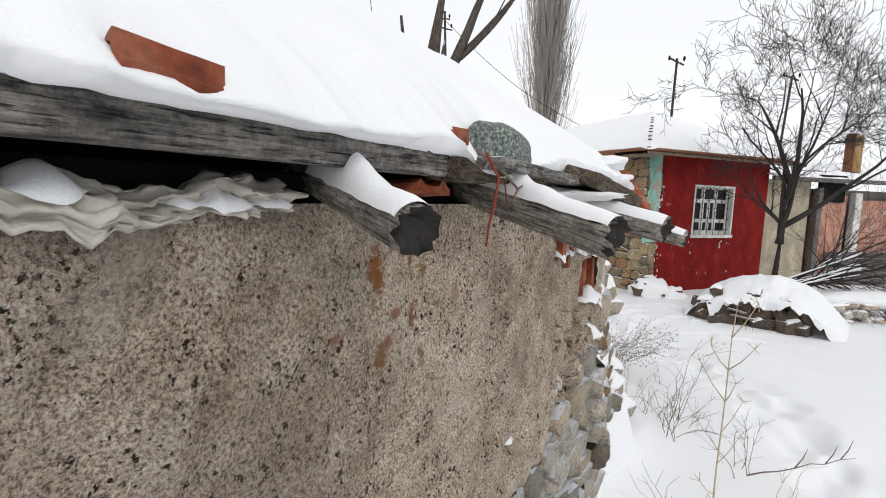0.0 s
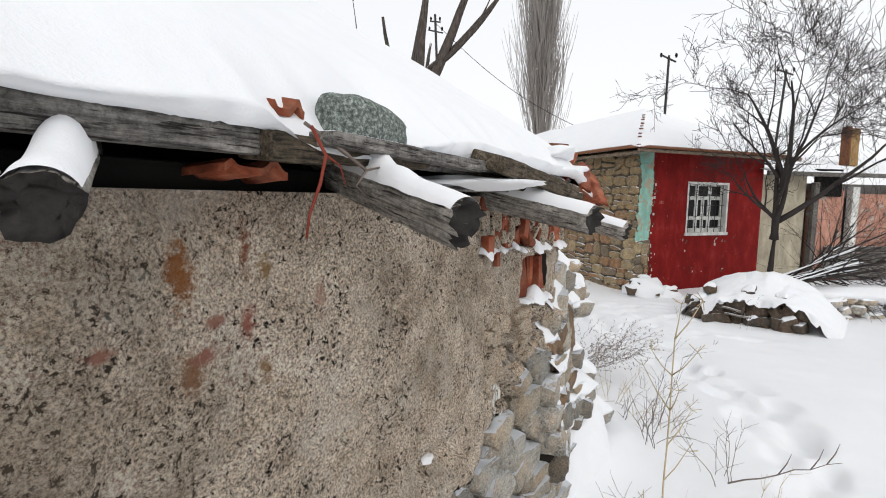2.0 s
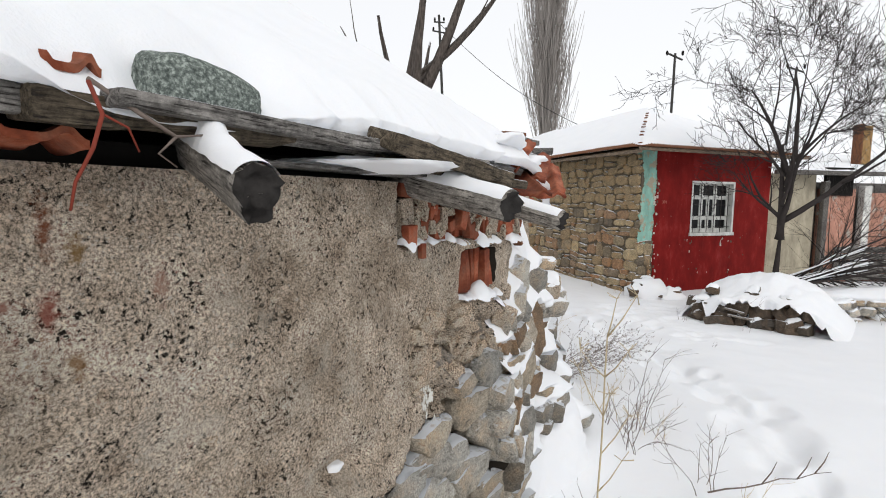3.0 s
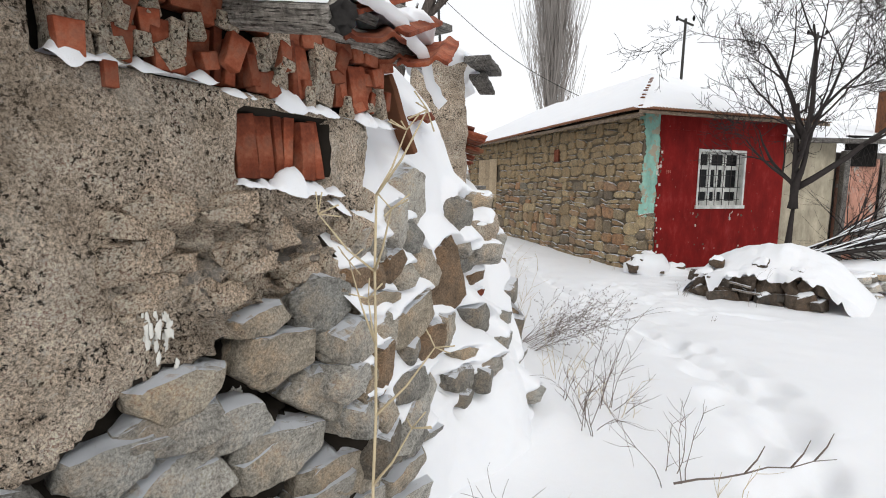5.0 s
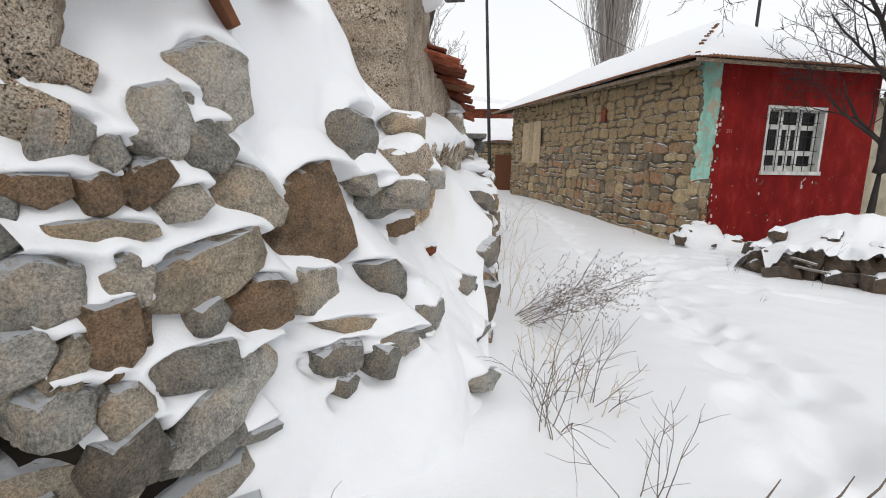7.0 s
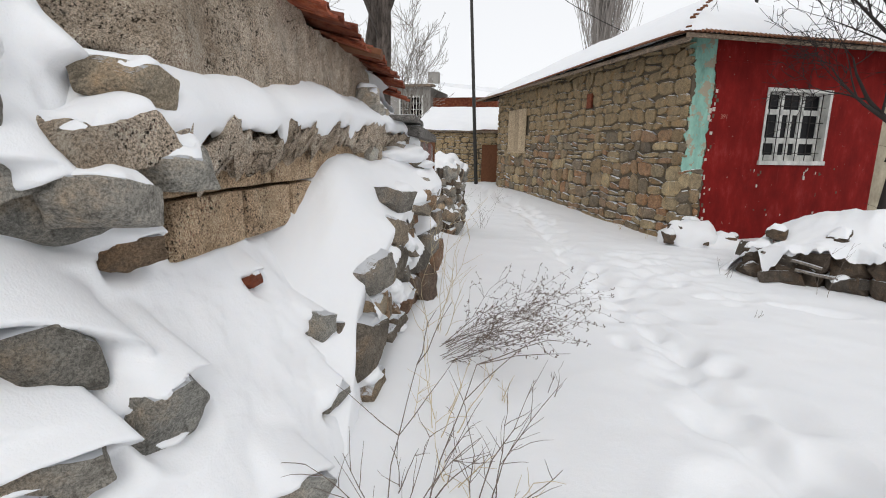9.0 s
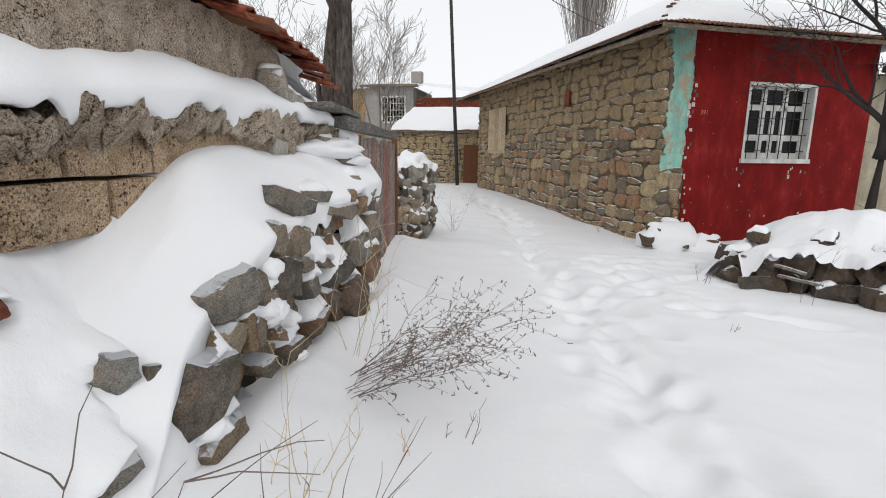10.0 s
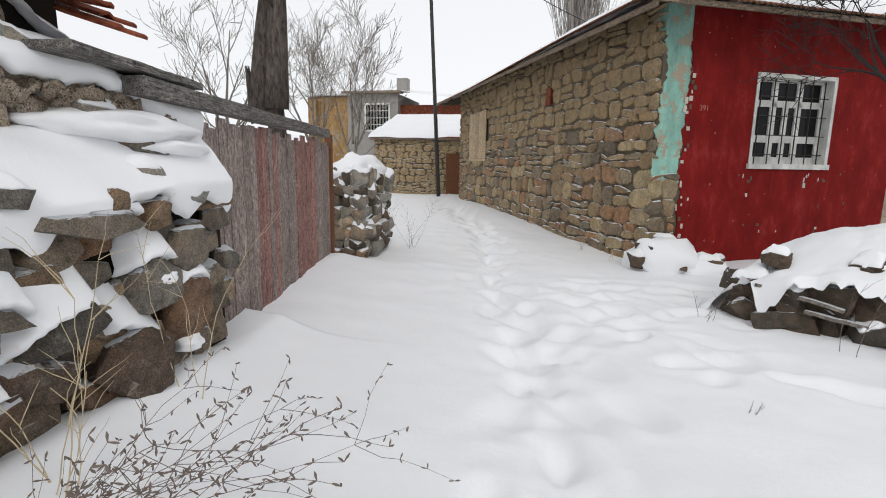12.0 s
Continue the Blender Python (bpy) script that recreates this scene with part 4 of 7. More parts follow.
for k in range(24):
    x, z = rnd.uniform(0.6, 4.2), rnd.uniform(0.55, 1.75)
    if k % 3 == 0:
        x, z = rnd.uniform(WX0 - 0.1, WX1 + 0.15), WZ0 - rnd.uniform(0.06, 0.3)
    part("plaster_chip", box_bm(rnd.uniform(0.015, 0.05), 0.006, rnd.uniform(0.02, 0.08), (x, -0.004, z), 0.002, rough=0.008), PALE_CLOTH if rnd.random() < 0.5 else MORTAR, house, m=house_m)


def stone_slab(bm, corners, face, back, jit, rnd, sink=0.014):
    """One dressed stone: an uneven face with worn edges; corners run round it."""
    mid = sum(corners, Vector()) / len(corners)
    loop = []
    n = len(corners)
    for i in range(n):
        a, b = corners[i], corners[(i + 1) % n]
        loop.append(a.lerp(b, rnd.uniform(0.16, 0.26)))
        loop.append(a.lerp(b, rnd.uniform(0.74, 0.84)))
    back_v = [bm.verts.new(p + back) for p in loop]
    rim = [bm.verts.new(p + face * (1 - 0.4 * rnd.random()) - face.normalized() * sink) for p in loop]
    top = [bm.verts.new(p.lerp(mid, 0.14) + face * rnd.uniform(0.75, 1.15)) for p in loop]
    m = len(loop)
    for i in range(m):
        j = (i + 1) % m
        bm.faces.new((back_v[i], back_v[j], rim[j], rim[i]))
        bm.faces.new((rim[i], rim[j], top[j], top[i]))
    bm.faces.new(top)


def rubble_courses(parent, m, length, z0, height, out, singles, material, seed, skip=lambda y, z: False, size=(0.18, 0.46), rows=(0.14, 0.27)):
    """Rough courses of stone on the plane x = 0 of m, which faces -x; the nearest are parts, the rest one mesh."""
    rnd = random.Random(seed)
    cells = []
    z = z0
    while z < z0 + height - 0.03:
        h = min(rnd.uniform(*rows), z0 + height - z)
        y = -rnd.uniform(0, 0.1)
        while y < length:
            w = rnd.uniform(*size)
            if rnd.random() < 0.28 and h > 0.17:
                k = rnd.uniform(0.4, 0.6)
                cells += [(y, z, w, h * k), (y, z + h * k, w * 1.0, h * (1 - k))]
            else:
                cells.append((y, z, w, h))
            y += w
        z += h
    wob = lambda a, b: Vector((0, 0.06 * fbm(a * 2.3, b * 2.3, seed), 0.085 * fbm(a * 1.6, b * 1.6, seed + 5.0)))
    rest = bmesh.new()
    made = 0
    for y, z, w, h in cells:
        g = rnd.uniform(0.006, 0.014)
        a0, a1, b0, b1 = max(0.0, y) + g, min(length, y + w) - g, z + g * 0.8, min(z0 + height, z + h) - g * 0.8
        if a1 - a0 < 0.05 or b1 - b0 < 0.03 or skip((a0 + a1) / 2, (b0 + b1) / 2):
            continue
        cs = [Vector((0, p, q)) + (wob(p, q) if 0.12 < p < length - 0.12 else Vector()) + Vector((0, rnd.gauss(0, 0.022), rnd.gauss(0, 0.02))) for p, q in ((a0, b0), (a0, b1), (a1, b1), (a1, b0))]
        single = made < singles
        bm = bmesh.new() if single else rest
        stone_slab(bm, cs, Vector((-out * rnd.uniform(0.6, 1.25), 0, 0)), Vector((0.06, 0, 0)), 0.01, rnd)
        if single:
            part("stone", bm, material, parent, m=m)
            made += 1
    if rest.verts:
        tagged(part("masonry", rest, material, parent, m=m), kind="stuff")
    else:
        rest.free()


rubble_courses(house, house_m @ Matrix.Translation((0.05, 0.02, 0)), HL - 0.05, 0.25, EAVE + 0.2, 0.05, 300, HOUSE_STONE, 5, lambda y, z: 7.45 < y < 9.2 and 1.9 < z < 3.4, (0.2, 0.56), (0.15, 0.32))
# bare corner stones below the teal strip
rubble_courses(house, house_m @ Matrix.Translation((0.0, 0.015, 0)) @ Matrix.Rotation(radians(90), 4, "Z") @ Matrix.Scale(-1, 4, (0, 1, 0)), 0.5, 0.3, 1.4, 0.03, 40, HOUSE_STONE, 15, size=(0.2, 0.36), rows=(0.18, 0.3))

# window with a white frame, iron grille, black board behind for the unlit room
win = part("window", box_bm(WX1 - WX0, 0.04, 0.05, ((WX0 + WX1) / 2, 0.17, WZ0 + 0.03), 0.004), WHITE_PAINT, house, "white wooden window behind an iron grille", m=house_m)


def win_bar(name, x0, x1, z0, z1, y0=0.14, y1=0.2, mat=WHITE_PAINT, bevel=0.005):
    return part(name, box_bm(x1 - x0, y1 - y0, z1 - z0, ((x0 + x1) / 2, (y0 + y1) / 2, (z0 + z1) / 2), bevel), mat, win, m=house_m)


for x0, x1 in ((WX0, WX0 + 0.07), (WX1 - 0.07, WX1)):
    win_bar("frame", x0, x1, WZ0, WZ1)
    win_bar("reveal", x0 if x0 == WX0 else x1 - 0.02, x0 + 0.02 if x0 == WX0 else x1, WZ0, WZ1, -0.012, 0.14)
    win_bar("casing", x0 - 0.03 if x0 == WX0 else x1 - 0.02, x0 + 0.02 if x0 == WX0 else x1 + 0.04, WZ0 - 0.02, WZ1 + 0.03, -0.022, -0.008)
win_bar("frame", WX0, WX1, WZ1 - 0.06, WZ1)
win_bar("reveal", WX0, WX1, WZ1 - 0.02, WZ1, -0.012, 0.14)
win_bar("casing", WX0 - 0.03, WX1 + 0.04, WZ1 - 0.02, WZ1 + 0.04, -0.022, -0.007)
win_bar("sill", WX0 - 0.05, WX1 + 0.06, WZ0 - 0.06, WZ0 + 0.02, -0.05, 0.15)
TR = WZ0 + 0.92
win_bar("transom", WX0, WX1, TR - 0.03, TR + 0.07)
for k in (1, 2):
    x = WX0 + (WX1 - WX0) * k / 3
    win_bar("mullion", x - 0.055, x + 0.055, WZ0, WZ1)
for k in range(3):
    a, b = WX0 + (WX1 - WX0) * k / 3, WX0 + (WX1 - WX0) * (k + 1) / 3
    win_bar("rail", a, b, WZ0 + 0.35, WZ0 + 0.46, 0.145, 0.195)
    if k == 1:
        win_bar("stile", (a + b) / 2 - 0.05, (a + b) / 2 + 0.05, WZ0 + 0.05, TR, 0.142, 0.197)
    win_bar("rail", a, b, WZ0 + 0.02, WZ0 + 0.13, 0.145, 0.195)
    win_bar("pane", a + 0.02, b - 0.02, WZ0 + 0.05, TR, 0.168, 0.172, PANE, 0)
    win_bar("pane", a + 0.02, b - 0.02, TR + 0.05, WZ1 - 0.05, 0.168, 0.172, PANE, 0)
for k in range(6):
    x = WX0 + 0.12 + (WX1 - WX0 - 0.24) * k / 5
    win_bar("grille_bar", x - 0.007, x + 0.007, WZ0 + 0.02, WZ1 - 0.03, 0.035, 0.049, IRON, 0.003)
for k in range(4):
    z = WZ0 + 0.16 + 0.29 * k
    win_bar("grille_bar", WX0, WX1, z, z + 0.013, 0.049, 0.06, IRON, 0.003)
# Added black board that stands in for the darkness of the room.
slab("unlit_room_board", WX0 - 0.3, WX1 + 0.3, 0.6, EAVE - 0.1, 2.4, 2.45, DARK)
num = bpy.data.curves.new("house_number", "FONT")
num.body, num.size, num.extrude = "391", 0.11, 0.001
ob = new("house_number", num)
ob.data.materials.append(plain_material("faded_number", (0.42, 0.16, 0.12)))
ob.parent = house
ob.matrix_world = house_m @ pose(0.72, -0.008, 2.62, 90, 0, 0)

# boarded opening in the stone side
shutter = part("shutter", box_bm(0.03, 1.68, 0.06, (-0.01, 8.32, 1.93), 0.004), PALE_BOARD, house, "boarded opening of pale new planks", m=house_m)
for k in range(5):
    part("board", box_bm(0.02, 0.31, 1.36, (-0.015, 7.68 + 0.325 * k, 2.65), 0.004, rough=0.003), PALE_BOARD, shutter, m=house_m)
part("batten", box_bm(0.02, 1.6, 0.05, (-0.035, 8.32, 2.62), 0.003), PALE_BOARD, shutter, m=house_m)
part("orange_brick", box_bm(0.06, 0.22, 0.34, (-0.01, 3.5, 3.2), 0.01, rough=0.01), CLAY_DRY, house, "single orange brick", m=house_m)

# ridge caps up the hip
for k in range(9):
    d = 0.02 + 0.27 * k
    p = house_m @ Vector((ex0 + d, ey0 + d, roof_top(ex0 + d, ey0 + d, 0.13) + 0.04))
    rock("ridge_tile", p - Vector((0, 0, 0.012 * (k % 3))), 0.05 + 0.012 * (k % 2), 0.1, 0.035, (0, 6 * (k % 3), 50 + 13 * (k % 4)), RUST, house, 300 + k)

# ---- stones of the bank and the broken wall ----
rubble = thing("rubble_stones", "tumbled field stones poking out of the snow drift", "stone pile")


def wall_stone(s, z, w, h, lean=0.0, material=GREY_STONE):
    d = 0.16
    p = on_wall(s, 0.07 - d / 2, z)
    bm = block_bm(w * 0.99, d, h * 1.02, next_seed())
    bmesh.ops.rotate(bm, matrix=Euler((0, radians(lean * 0.5), radians(61))).to_matrix(), verts=bm.verts)
    ob = part("stone", bm, material, barn)
    ob.location = p
    return ob


def bank_stone(y, z, w, h, lean, material):
    """A stone lying in the collapsed corner, its face to the lane."""
    w, h = w * 1.15, h * 1.15
    d = 0.1 + 0.45 * min(w, h)
    bm = block_bm(w, d, h, next_seed())
    yaw = 70 if y < 3.4 else 66
    bmesh.ops.rotate(bm, matrix=Euler((radians(SEED * 37 % 15 - 4), radians(lean), radians(yaw + SEED * 53 % 15 - 7))).to_matrix(), verts=bm.verts)
    ob = part("stone", bm, material, rubble)
    ob.location = (bank_x(y, z) + PROUD - d / 2, y, z)
    LAID.append((y, z, w, h, lean))


def retain_stone(y, z, w, h, lean, material):
    """A stone that stands out of the retaining wall's face."""
    d = 0.22
    bm = block_bm(w, d, h, next_seed())
    bmesh.ops.rotate(bm, matrix=Euler((radians(SEED * 37 % 13 - 5), radians(lean), radians(84 + SEED * 53 % 17 - 8))).to_matrix(), verts=bm.verts)
    ob = part("stone", bm, material, retain)
    ob.location = (retain_x(y) + 0.07 - d / 2, y, z)
    SET.append((y, z, w, h, lean))


def shelves(Y, Z, base, stones, proud, steep=0.85):
    """How far snow stands out from a wall that it has settled on, stone by stone."""
    off = base.copy()
    for y, z, w, h, lean in stones:
        dy = Y - y
        inside = np.abs(dy) < 0.5 * w
        bow = 0.46 * h * np.sqrt(np.clip(1 - np.abs(dy / (0.5 * w)) ** 3, 0, 1))
        low = z - math.tan(radians(lean)) * dy * 0.7 - bow - Z
        off -= np.where(inside & (low > -0.02) & (low < 0.05), 0.06 * (1 - np.clip(low, 0, 1) / 0.05), 0.0)
    for y, z, w, h, lean in stones:
        dy = Y - y
        inside = np.abs(dy) < 0.47 * w
        bow = 0.46 * h * np.sqrt(np.clip(1 - np.abs(dy / (0.5 * w)) ** 3, 0, 1))
        dz = Z - (z - math.tan(radians(lean)) * dy * 0.7 + bow)
        depth = 0.01 + proud * (0.95 + 0.3 * math.sin(y * 91 + z * 57)) + 0.05 * smooth(3.5, 3.8, y) * smooth(4.6, 4.3, y)
        off = np.maximum(off, np.where(inside & (dz > -0.012), depth - steep * np.clip(dz, 0, 1), -1.0))
    for _ in range(2):
        k = np.pad(off, 1, mode="edge")
        off = 0.4 * off + 0.15 * (k[:-2, 1:-1] + k[2:, 1:-1] + k[1:-1, :-2] + k[1:-1, 2:])
    return off


PROUD = 0.05
LAID, SET = [], []
bank_stone(2.74, 2.04, 0.13, 0.13, 18, GREY_STONE)
bank_stone(2.83, 2.02, 0.09, 0.09, -1, GREY_STONE)
bank_stone(2.95, 2.08, 0.20, 0.20, -14, GREY_STONE)
bank_stone(3.14, 2.20, 0.24, 0.26, 12, GREY_STONE)
bank_stone(3.06, 2.03, 0.17, 0.15, -22, DARK_STONE)
bank_stone(2.68, 1.94, 0.14, 0.08, 2, BROWN_STONE)
bank_stone(2.79, 1.92, 0.11, 0.10, 13, BROWN_STONE)
bank_stone(2.89, 1.95, 0.10, 0.15, 40, BROWN_STONE)
bank_stone(2.97, 1.89, 0.14, 0.10, -1, GREY_STONE)
bank_stone(3.19, 1.89, 0.25, 0.17, 44, TAN_STONE)
bank_stone(3.51, 1.82, 0.36, 0.35, 0, BROWN_STONE)
bank_stone(2.77, 1.83, 0.25, 0.08, 6, TAN_STONE)
bank_stone(3.02, 1.71, 0.40, 0.18, -8, TAN_STONE)
bank_stone(2.81, 1.71, 0.12, 0.15, 41, GREY_STONE)
bank_stone(2.66, 1.73, 0.21, 0.15, 18, GREY_STONE)
bank_stone(2.77, 1.58, 0.16, 0.20, 5, BROWN_STONE)
bank_stone(2.68, 1.56, 0.09, 0.14, 30, TAN_STONE)
bank_stone(2.58, 1.60, 0.12, 0.13, 45, GREY_STONE)
bank_stone(3.18, 1.55, 0.25, 0.22, 16, BROWN_STONE)
bank_stone(3.43, 1.53, 0.23, 0.18, 6, GREY_STONE)
bank_stone(3.01, 1.57, 0.13, 0.12, -15, DARK_STONE)
bank_stone(3.78, 1.51, 0.29, 0.14, 35, DARK_STONE)
bank_stone(3.56, 1.39, 0.41, 0.07, 17, TAN_STONE)
bank_stone(2.95, 1.45, 0.26, 0.12, 8, DARK_STONE)
bank_stone(3.03, 1.33, 0.40, 0.16, -25, GREY_STONE)
bank_stone(3.48, 1.29, 0.21, 0.13, 14, DARK_STONE)
bank_stone(3.64, 1.21, 0.15, 0.14, 8, DARK_STONE)
bank_stone(3.70, 1.28, 0.22, 0.11, 8, GREY_STONE)
bank_stone(3.46, 1.18, 0.09, 0.08, -40, DARK_STONE)
bank_stone(3.73, 2.07, 0.20, 0.29, -13, DARK_STONE)
bank_stone(3.78, 1.91, 0.16, 0.10, 3, GREY_STONE)
bank_stone(3.09, 1.18, 0.15, 0.05, 0, DARK_STONE)
bank_stone(2.64, 1.46, 0.14, 0.13, 15, GREY_STONE)
bank_stone(2.77, 1.42, 0.11, 0.12, 56, TAN_STONE)
bank_stone(2.76, 1.28, 0.18, 0.17, -10, DARK_STONE)
bank_stone(4.04, 2.1, 0.2, 0.18, 25, GREY_STONE)
bank_stone(3.97, 1.83, 0.36, 0.17, 6, DARK_STONE)
bank_stone(4.08, 1.7, 0.16, 0.1, 0, BROWN_STONE)
bank_stone(4.22, 0.9, 0.2, 0.13, 25, GREY_STONE)
bank_stone(3.97, 1.3, 0.2, 0.19, -15, DARK_STONE)
bank_stone(4.6, 1.5, 0.08, 0.07, 0, CLAY)
bank_stone(4.78, 1.24, 0.12, 0.14, 10, DARK_STONE)
bank_stone(4.62, 1.02, 0.14, 0.07, -25, DARK_STONE)

# snow that fills the bank between its stones
by, bu = np.arange(2.6, 5.2, 0.014), np.linspace(0, 4, 240)
P = np.zeros((len(by), len(bu), 3))
for j, y in enumerate(by):
    xs, zz = bank_profile(y)
    P[j, :, 0], P[j, :, 1], P[j, :, 2] = np.interp(bu, range(5), xs), y, np.interp(bu, range(5), zz)
P[:, :, 0] += (0.2 * np.sin(np.pi * np.clip(bu - 3, 0, 1)) * np.interp(by, [2.9, 3.2, 4.0, 4.3], [0, 1, 1, 0])[:, None])
P = soften(P, 8)
Y, Z = P[:, :, 1], P[:, :, 2]
ease = lambda a, b, t: np.clip((t - a) / (b - a), 0, 1)
covered = np.maximum(ease(0.0, 0.14, Z - (2.06 - 0.3 * (Y - 2.9))), np.maximum(ease(3.8, 4.05, Y), ease(2.85, 3.1, Y) * ease(1.4, 1.2, Z)))
covered = np.maximum(covered, 0.6 * ease(2.78, 2.98, Y))
rolls = np.array([[0.03 * fbm(y * 2.2, z * 2.2, 9.0) + 0.012 * fbm(y * 8, z * 8, 4.0) for y, z in zip(a, b)] for a, b in zip(Y, Z)])
OFF = shelves(Y, Z, -0.085 + 0.08 * covered + rolls * covered, LAID, PROUD)
P[:, :, 0] += OFF
snow_bank = grid_object("snow_bank", P, SNOW)
snow_bank.data.materials.append(SHADED_EARTH)
# Recessed faces between bank stones get crevice shade as a near-black colour.
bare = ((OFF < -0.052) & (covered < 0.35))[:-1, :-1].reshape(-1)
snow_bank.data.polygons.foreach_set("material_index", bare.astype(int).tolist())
tagged(snow_bank, "snow drift filling the collapsed corner of the barn", "snow bank", kind="structure")

retain_stone(5.28, 1.37, 0.34, 0.2, -8, LANE_STONE)
retain_stone(5.02, 1.06, 0.3, 0.3, 0, LANE_STONE)
retain_stone(5.12, 0.83, 0.3, 0.17, 0, LANE_STONE)
retain_stone(5.2, 1.2, 0.16, 0.16, 10, LANE_STONE)
retain_stone(5.35, 1.17, 0.14, 0.2, 0, BROWN_STONE)
retain_stone(5.73, 1.51, 0.17, 0.19, 0, LANE_STONE)
retain_stone(6.05, 1.45, 0.30, 0.24, 15, LANE_STONE)
retain_stone(6.08, 1.64, 0.40, 0.16, 16, LANE_STONE)
retain_stone(5.79, 1.26, 0.24, 0.32, 20, LANE_STONE)
retain_stone(5.49, 1.34, 0.12, 0.21, 0, LANE_STONE)
retain_stone(5.47, 1.14, 0.20, 0.18, 26, LANE_STONE)
retain_stone(5.68, 1.04, 0.12, 0.09, 0, BROWN_STONE)
retain_stone(5.91, 0.88, 0.23, 0.15, -12, LANE_STONE)
retain_stone(5.50, 0.95, 0.14, 0.11, 0, LANE_STONE)
retain_stone(6.17, 1.29, 0.21, 0.10, 20, LANE_STONE)
retain_stone(5.98, 1.22, 0.19, 0.16, 23, LANE_STONE)
retain_stone(6.43, 1.24, 0.28, 0.09, 22, LANE_STONE)
retain_stone(6.66, 1.10, 0.38, 0.14, -18, LANE_STONE)
retain_stone(6.56, 0.97, 0.35, 0.16, 26, LANE_STONE)
retain_stone(7.20, 1.19, 0.26, 0.29, 10, LANE_STONE)
retain_stone(6.36, 0.87, 0.30, 0.17, -10, LANE_STONE)
retain_stone(6.90, 1.51, 0.54, 0.12, 3, LANE_STONE)
retain_stone(7.23, 1.52, 0.14, 0.16, 12, BROWN_STONE)
retain_stone(7.44, 1.31, 0.3, 0.25, 0, LANE_STONE)
retain_stone(7.42, 0.98, 0.3, 0.43, 0, LANE_STONE)
retain_stone(7.06, 0.84, 0.37, 0.36, 33, LANE_STONE)
retain_stone(5.61, 1.23, 0.16, 0.17, 0, LANE_STONE)
retain_stone(6.27, 1.13, 0.20, 0.13, 0, LANE_STONE)

# snow caught on the ledges of the retaining wall's face
Y, Z = np.meshgrid(np.arange(4.95, 7.85, 0.016), np.arange(0.6, 1.62, 0.016), indexing="ij")
OFF = shelves(Y, Z, np.full(Y.shape, -0.13), [k for i, k in enumerate(SET) if i % 5 != 3], 0.075, 0.8)
P = np.stack([np.array([[retain_x(y) for y in a] for a in Y]) + OFF, Y, Z], -1)
face_snow = grid_object("face_snow", P, SNOW, retain, label="snow caught on the ledges of the stones")
bm = bmesh.new()
bm.from_mesh(face_snow.data)
bmesh.ops.delete(bm, geom=[f for f in bm.faces if f.calc_center_median().x < retain_x(f.calc_center_median().y) - 0.1 or f.calc_center_median().z > edge_z(f.calc_center_median().y)], context="FACES")
bm.to_mesh(face_snow.data)
bm.free()

wall_stone(1.61, 1.86, 0.21, 0.10, 6, TAN_STONE)
wall_stone(1.66, 1.73, 0.29, 0.18, 11, TAN_STONE)
wall_stone(1.83, 1.57, 0.32, 0.18, 26, GREY_STONE)
wall_stone(1.37, 1.73, 0.27, 0.14, 6, GREY_STONE)
wall_stone(1.50, 1.59, 0.31, 0.14, 9, GREY_STONE)
wall_stone(1.66, 1.44, 0.32, 0.17, 9, GREY_STONE)
wall_stone(1.34, 1.52, 0.24, 0.13, -4, GREY_STONE)
wall_stone(1.29, 1.63, 0.14, 0.06, 18, DARK_STONE)
wall_stone(1.90, 1.26, 0.24, 0.17, 20, TAN_STONE)
wall_stone(1.99, 1.49, 0.17, 0.23, -8, GREY_STONE)
wall_stone(1.84, 1.86, 0.24, 0.21, 14, DARK_STONE)
wall_stone(1.95, 1.72, 0.28, 0.18, 11, GREY_STONE)
wall_stone(2.10, 1.57, 0.17, 0.22, 20, BROWN_STONE)
wall_stone(1.36, 1.65, 0.30, 0.12, 20, GREY_STONE)
wall_stone(1.66, 1.46, 0.33, 0.16, 23, GREY_STONE)
wall_stone(1.90, 1.27, 0.38, 0.16, 23, TAN_STONE)
rnd = random.Random(39)
for row in range(6):
    for col in range(5):
        s, z = 0.72 + 0.17 * col + rnd.uniform(-0.04, 0.04), 1.12 + 0.115 * row + rnd.uniform(-0.02, 0.02)
        rock("stone", on_wall(s, -0.1, z), rnd.uniform(0.2, 0.28), 0.16, rnd.uniform(0.13, 0.17), (0, rnd.gauss(0, 9), 61), rnd.choice([GREY_STONE, GREY_STONE, DARK_STONE, TAN_STONE]), barn, next_seed(), 3)
rnd = random.Random(38)
for k in range(15):
    s, z = rnd.uniform(1.95, 2.34), 1.02 + 0.055 * k + rnd.uniform(-0.03, 0.03)
    w = rnd.uniform(0.18, 0.3)
    rock("stone", on_wall(s, -0.125, z), w, 0.2, w * rnd.uniform(0.5, 0.7), (0, rnd.gauss(0, 12), 66), rnd.choice([GREY_STONE, DARK_STONE, TAN_STONE, BROWN_STONE]), barn, next_seed(), 3)
rnd = random.Random(31)
for row in range(9):
    z = 0.8 + 0.135 * row
    s = 0.2 + rnd.uniform(0, 0.15)
    while s < 2.25:
        w = rnd.uniform(0.16, 0.34)
        if z < render_foot(s) - 0.03 and not (s > 1.3 and z > 1.3):
            wall_stone(s + w / 2, z, w, 0.14, rnd.gauss(0, 7), rnd.choice([GREY_STONE, GREY_STONE, DARK_STONE, TAN_STONE]))
        s += w * 0.97


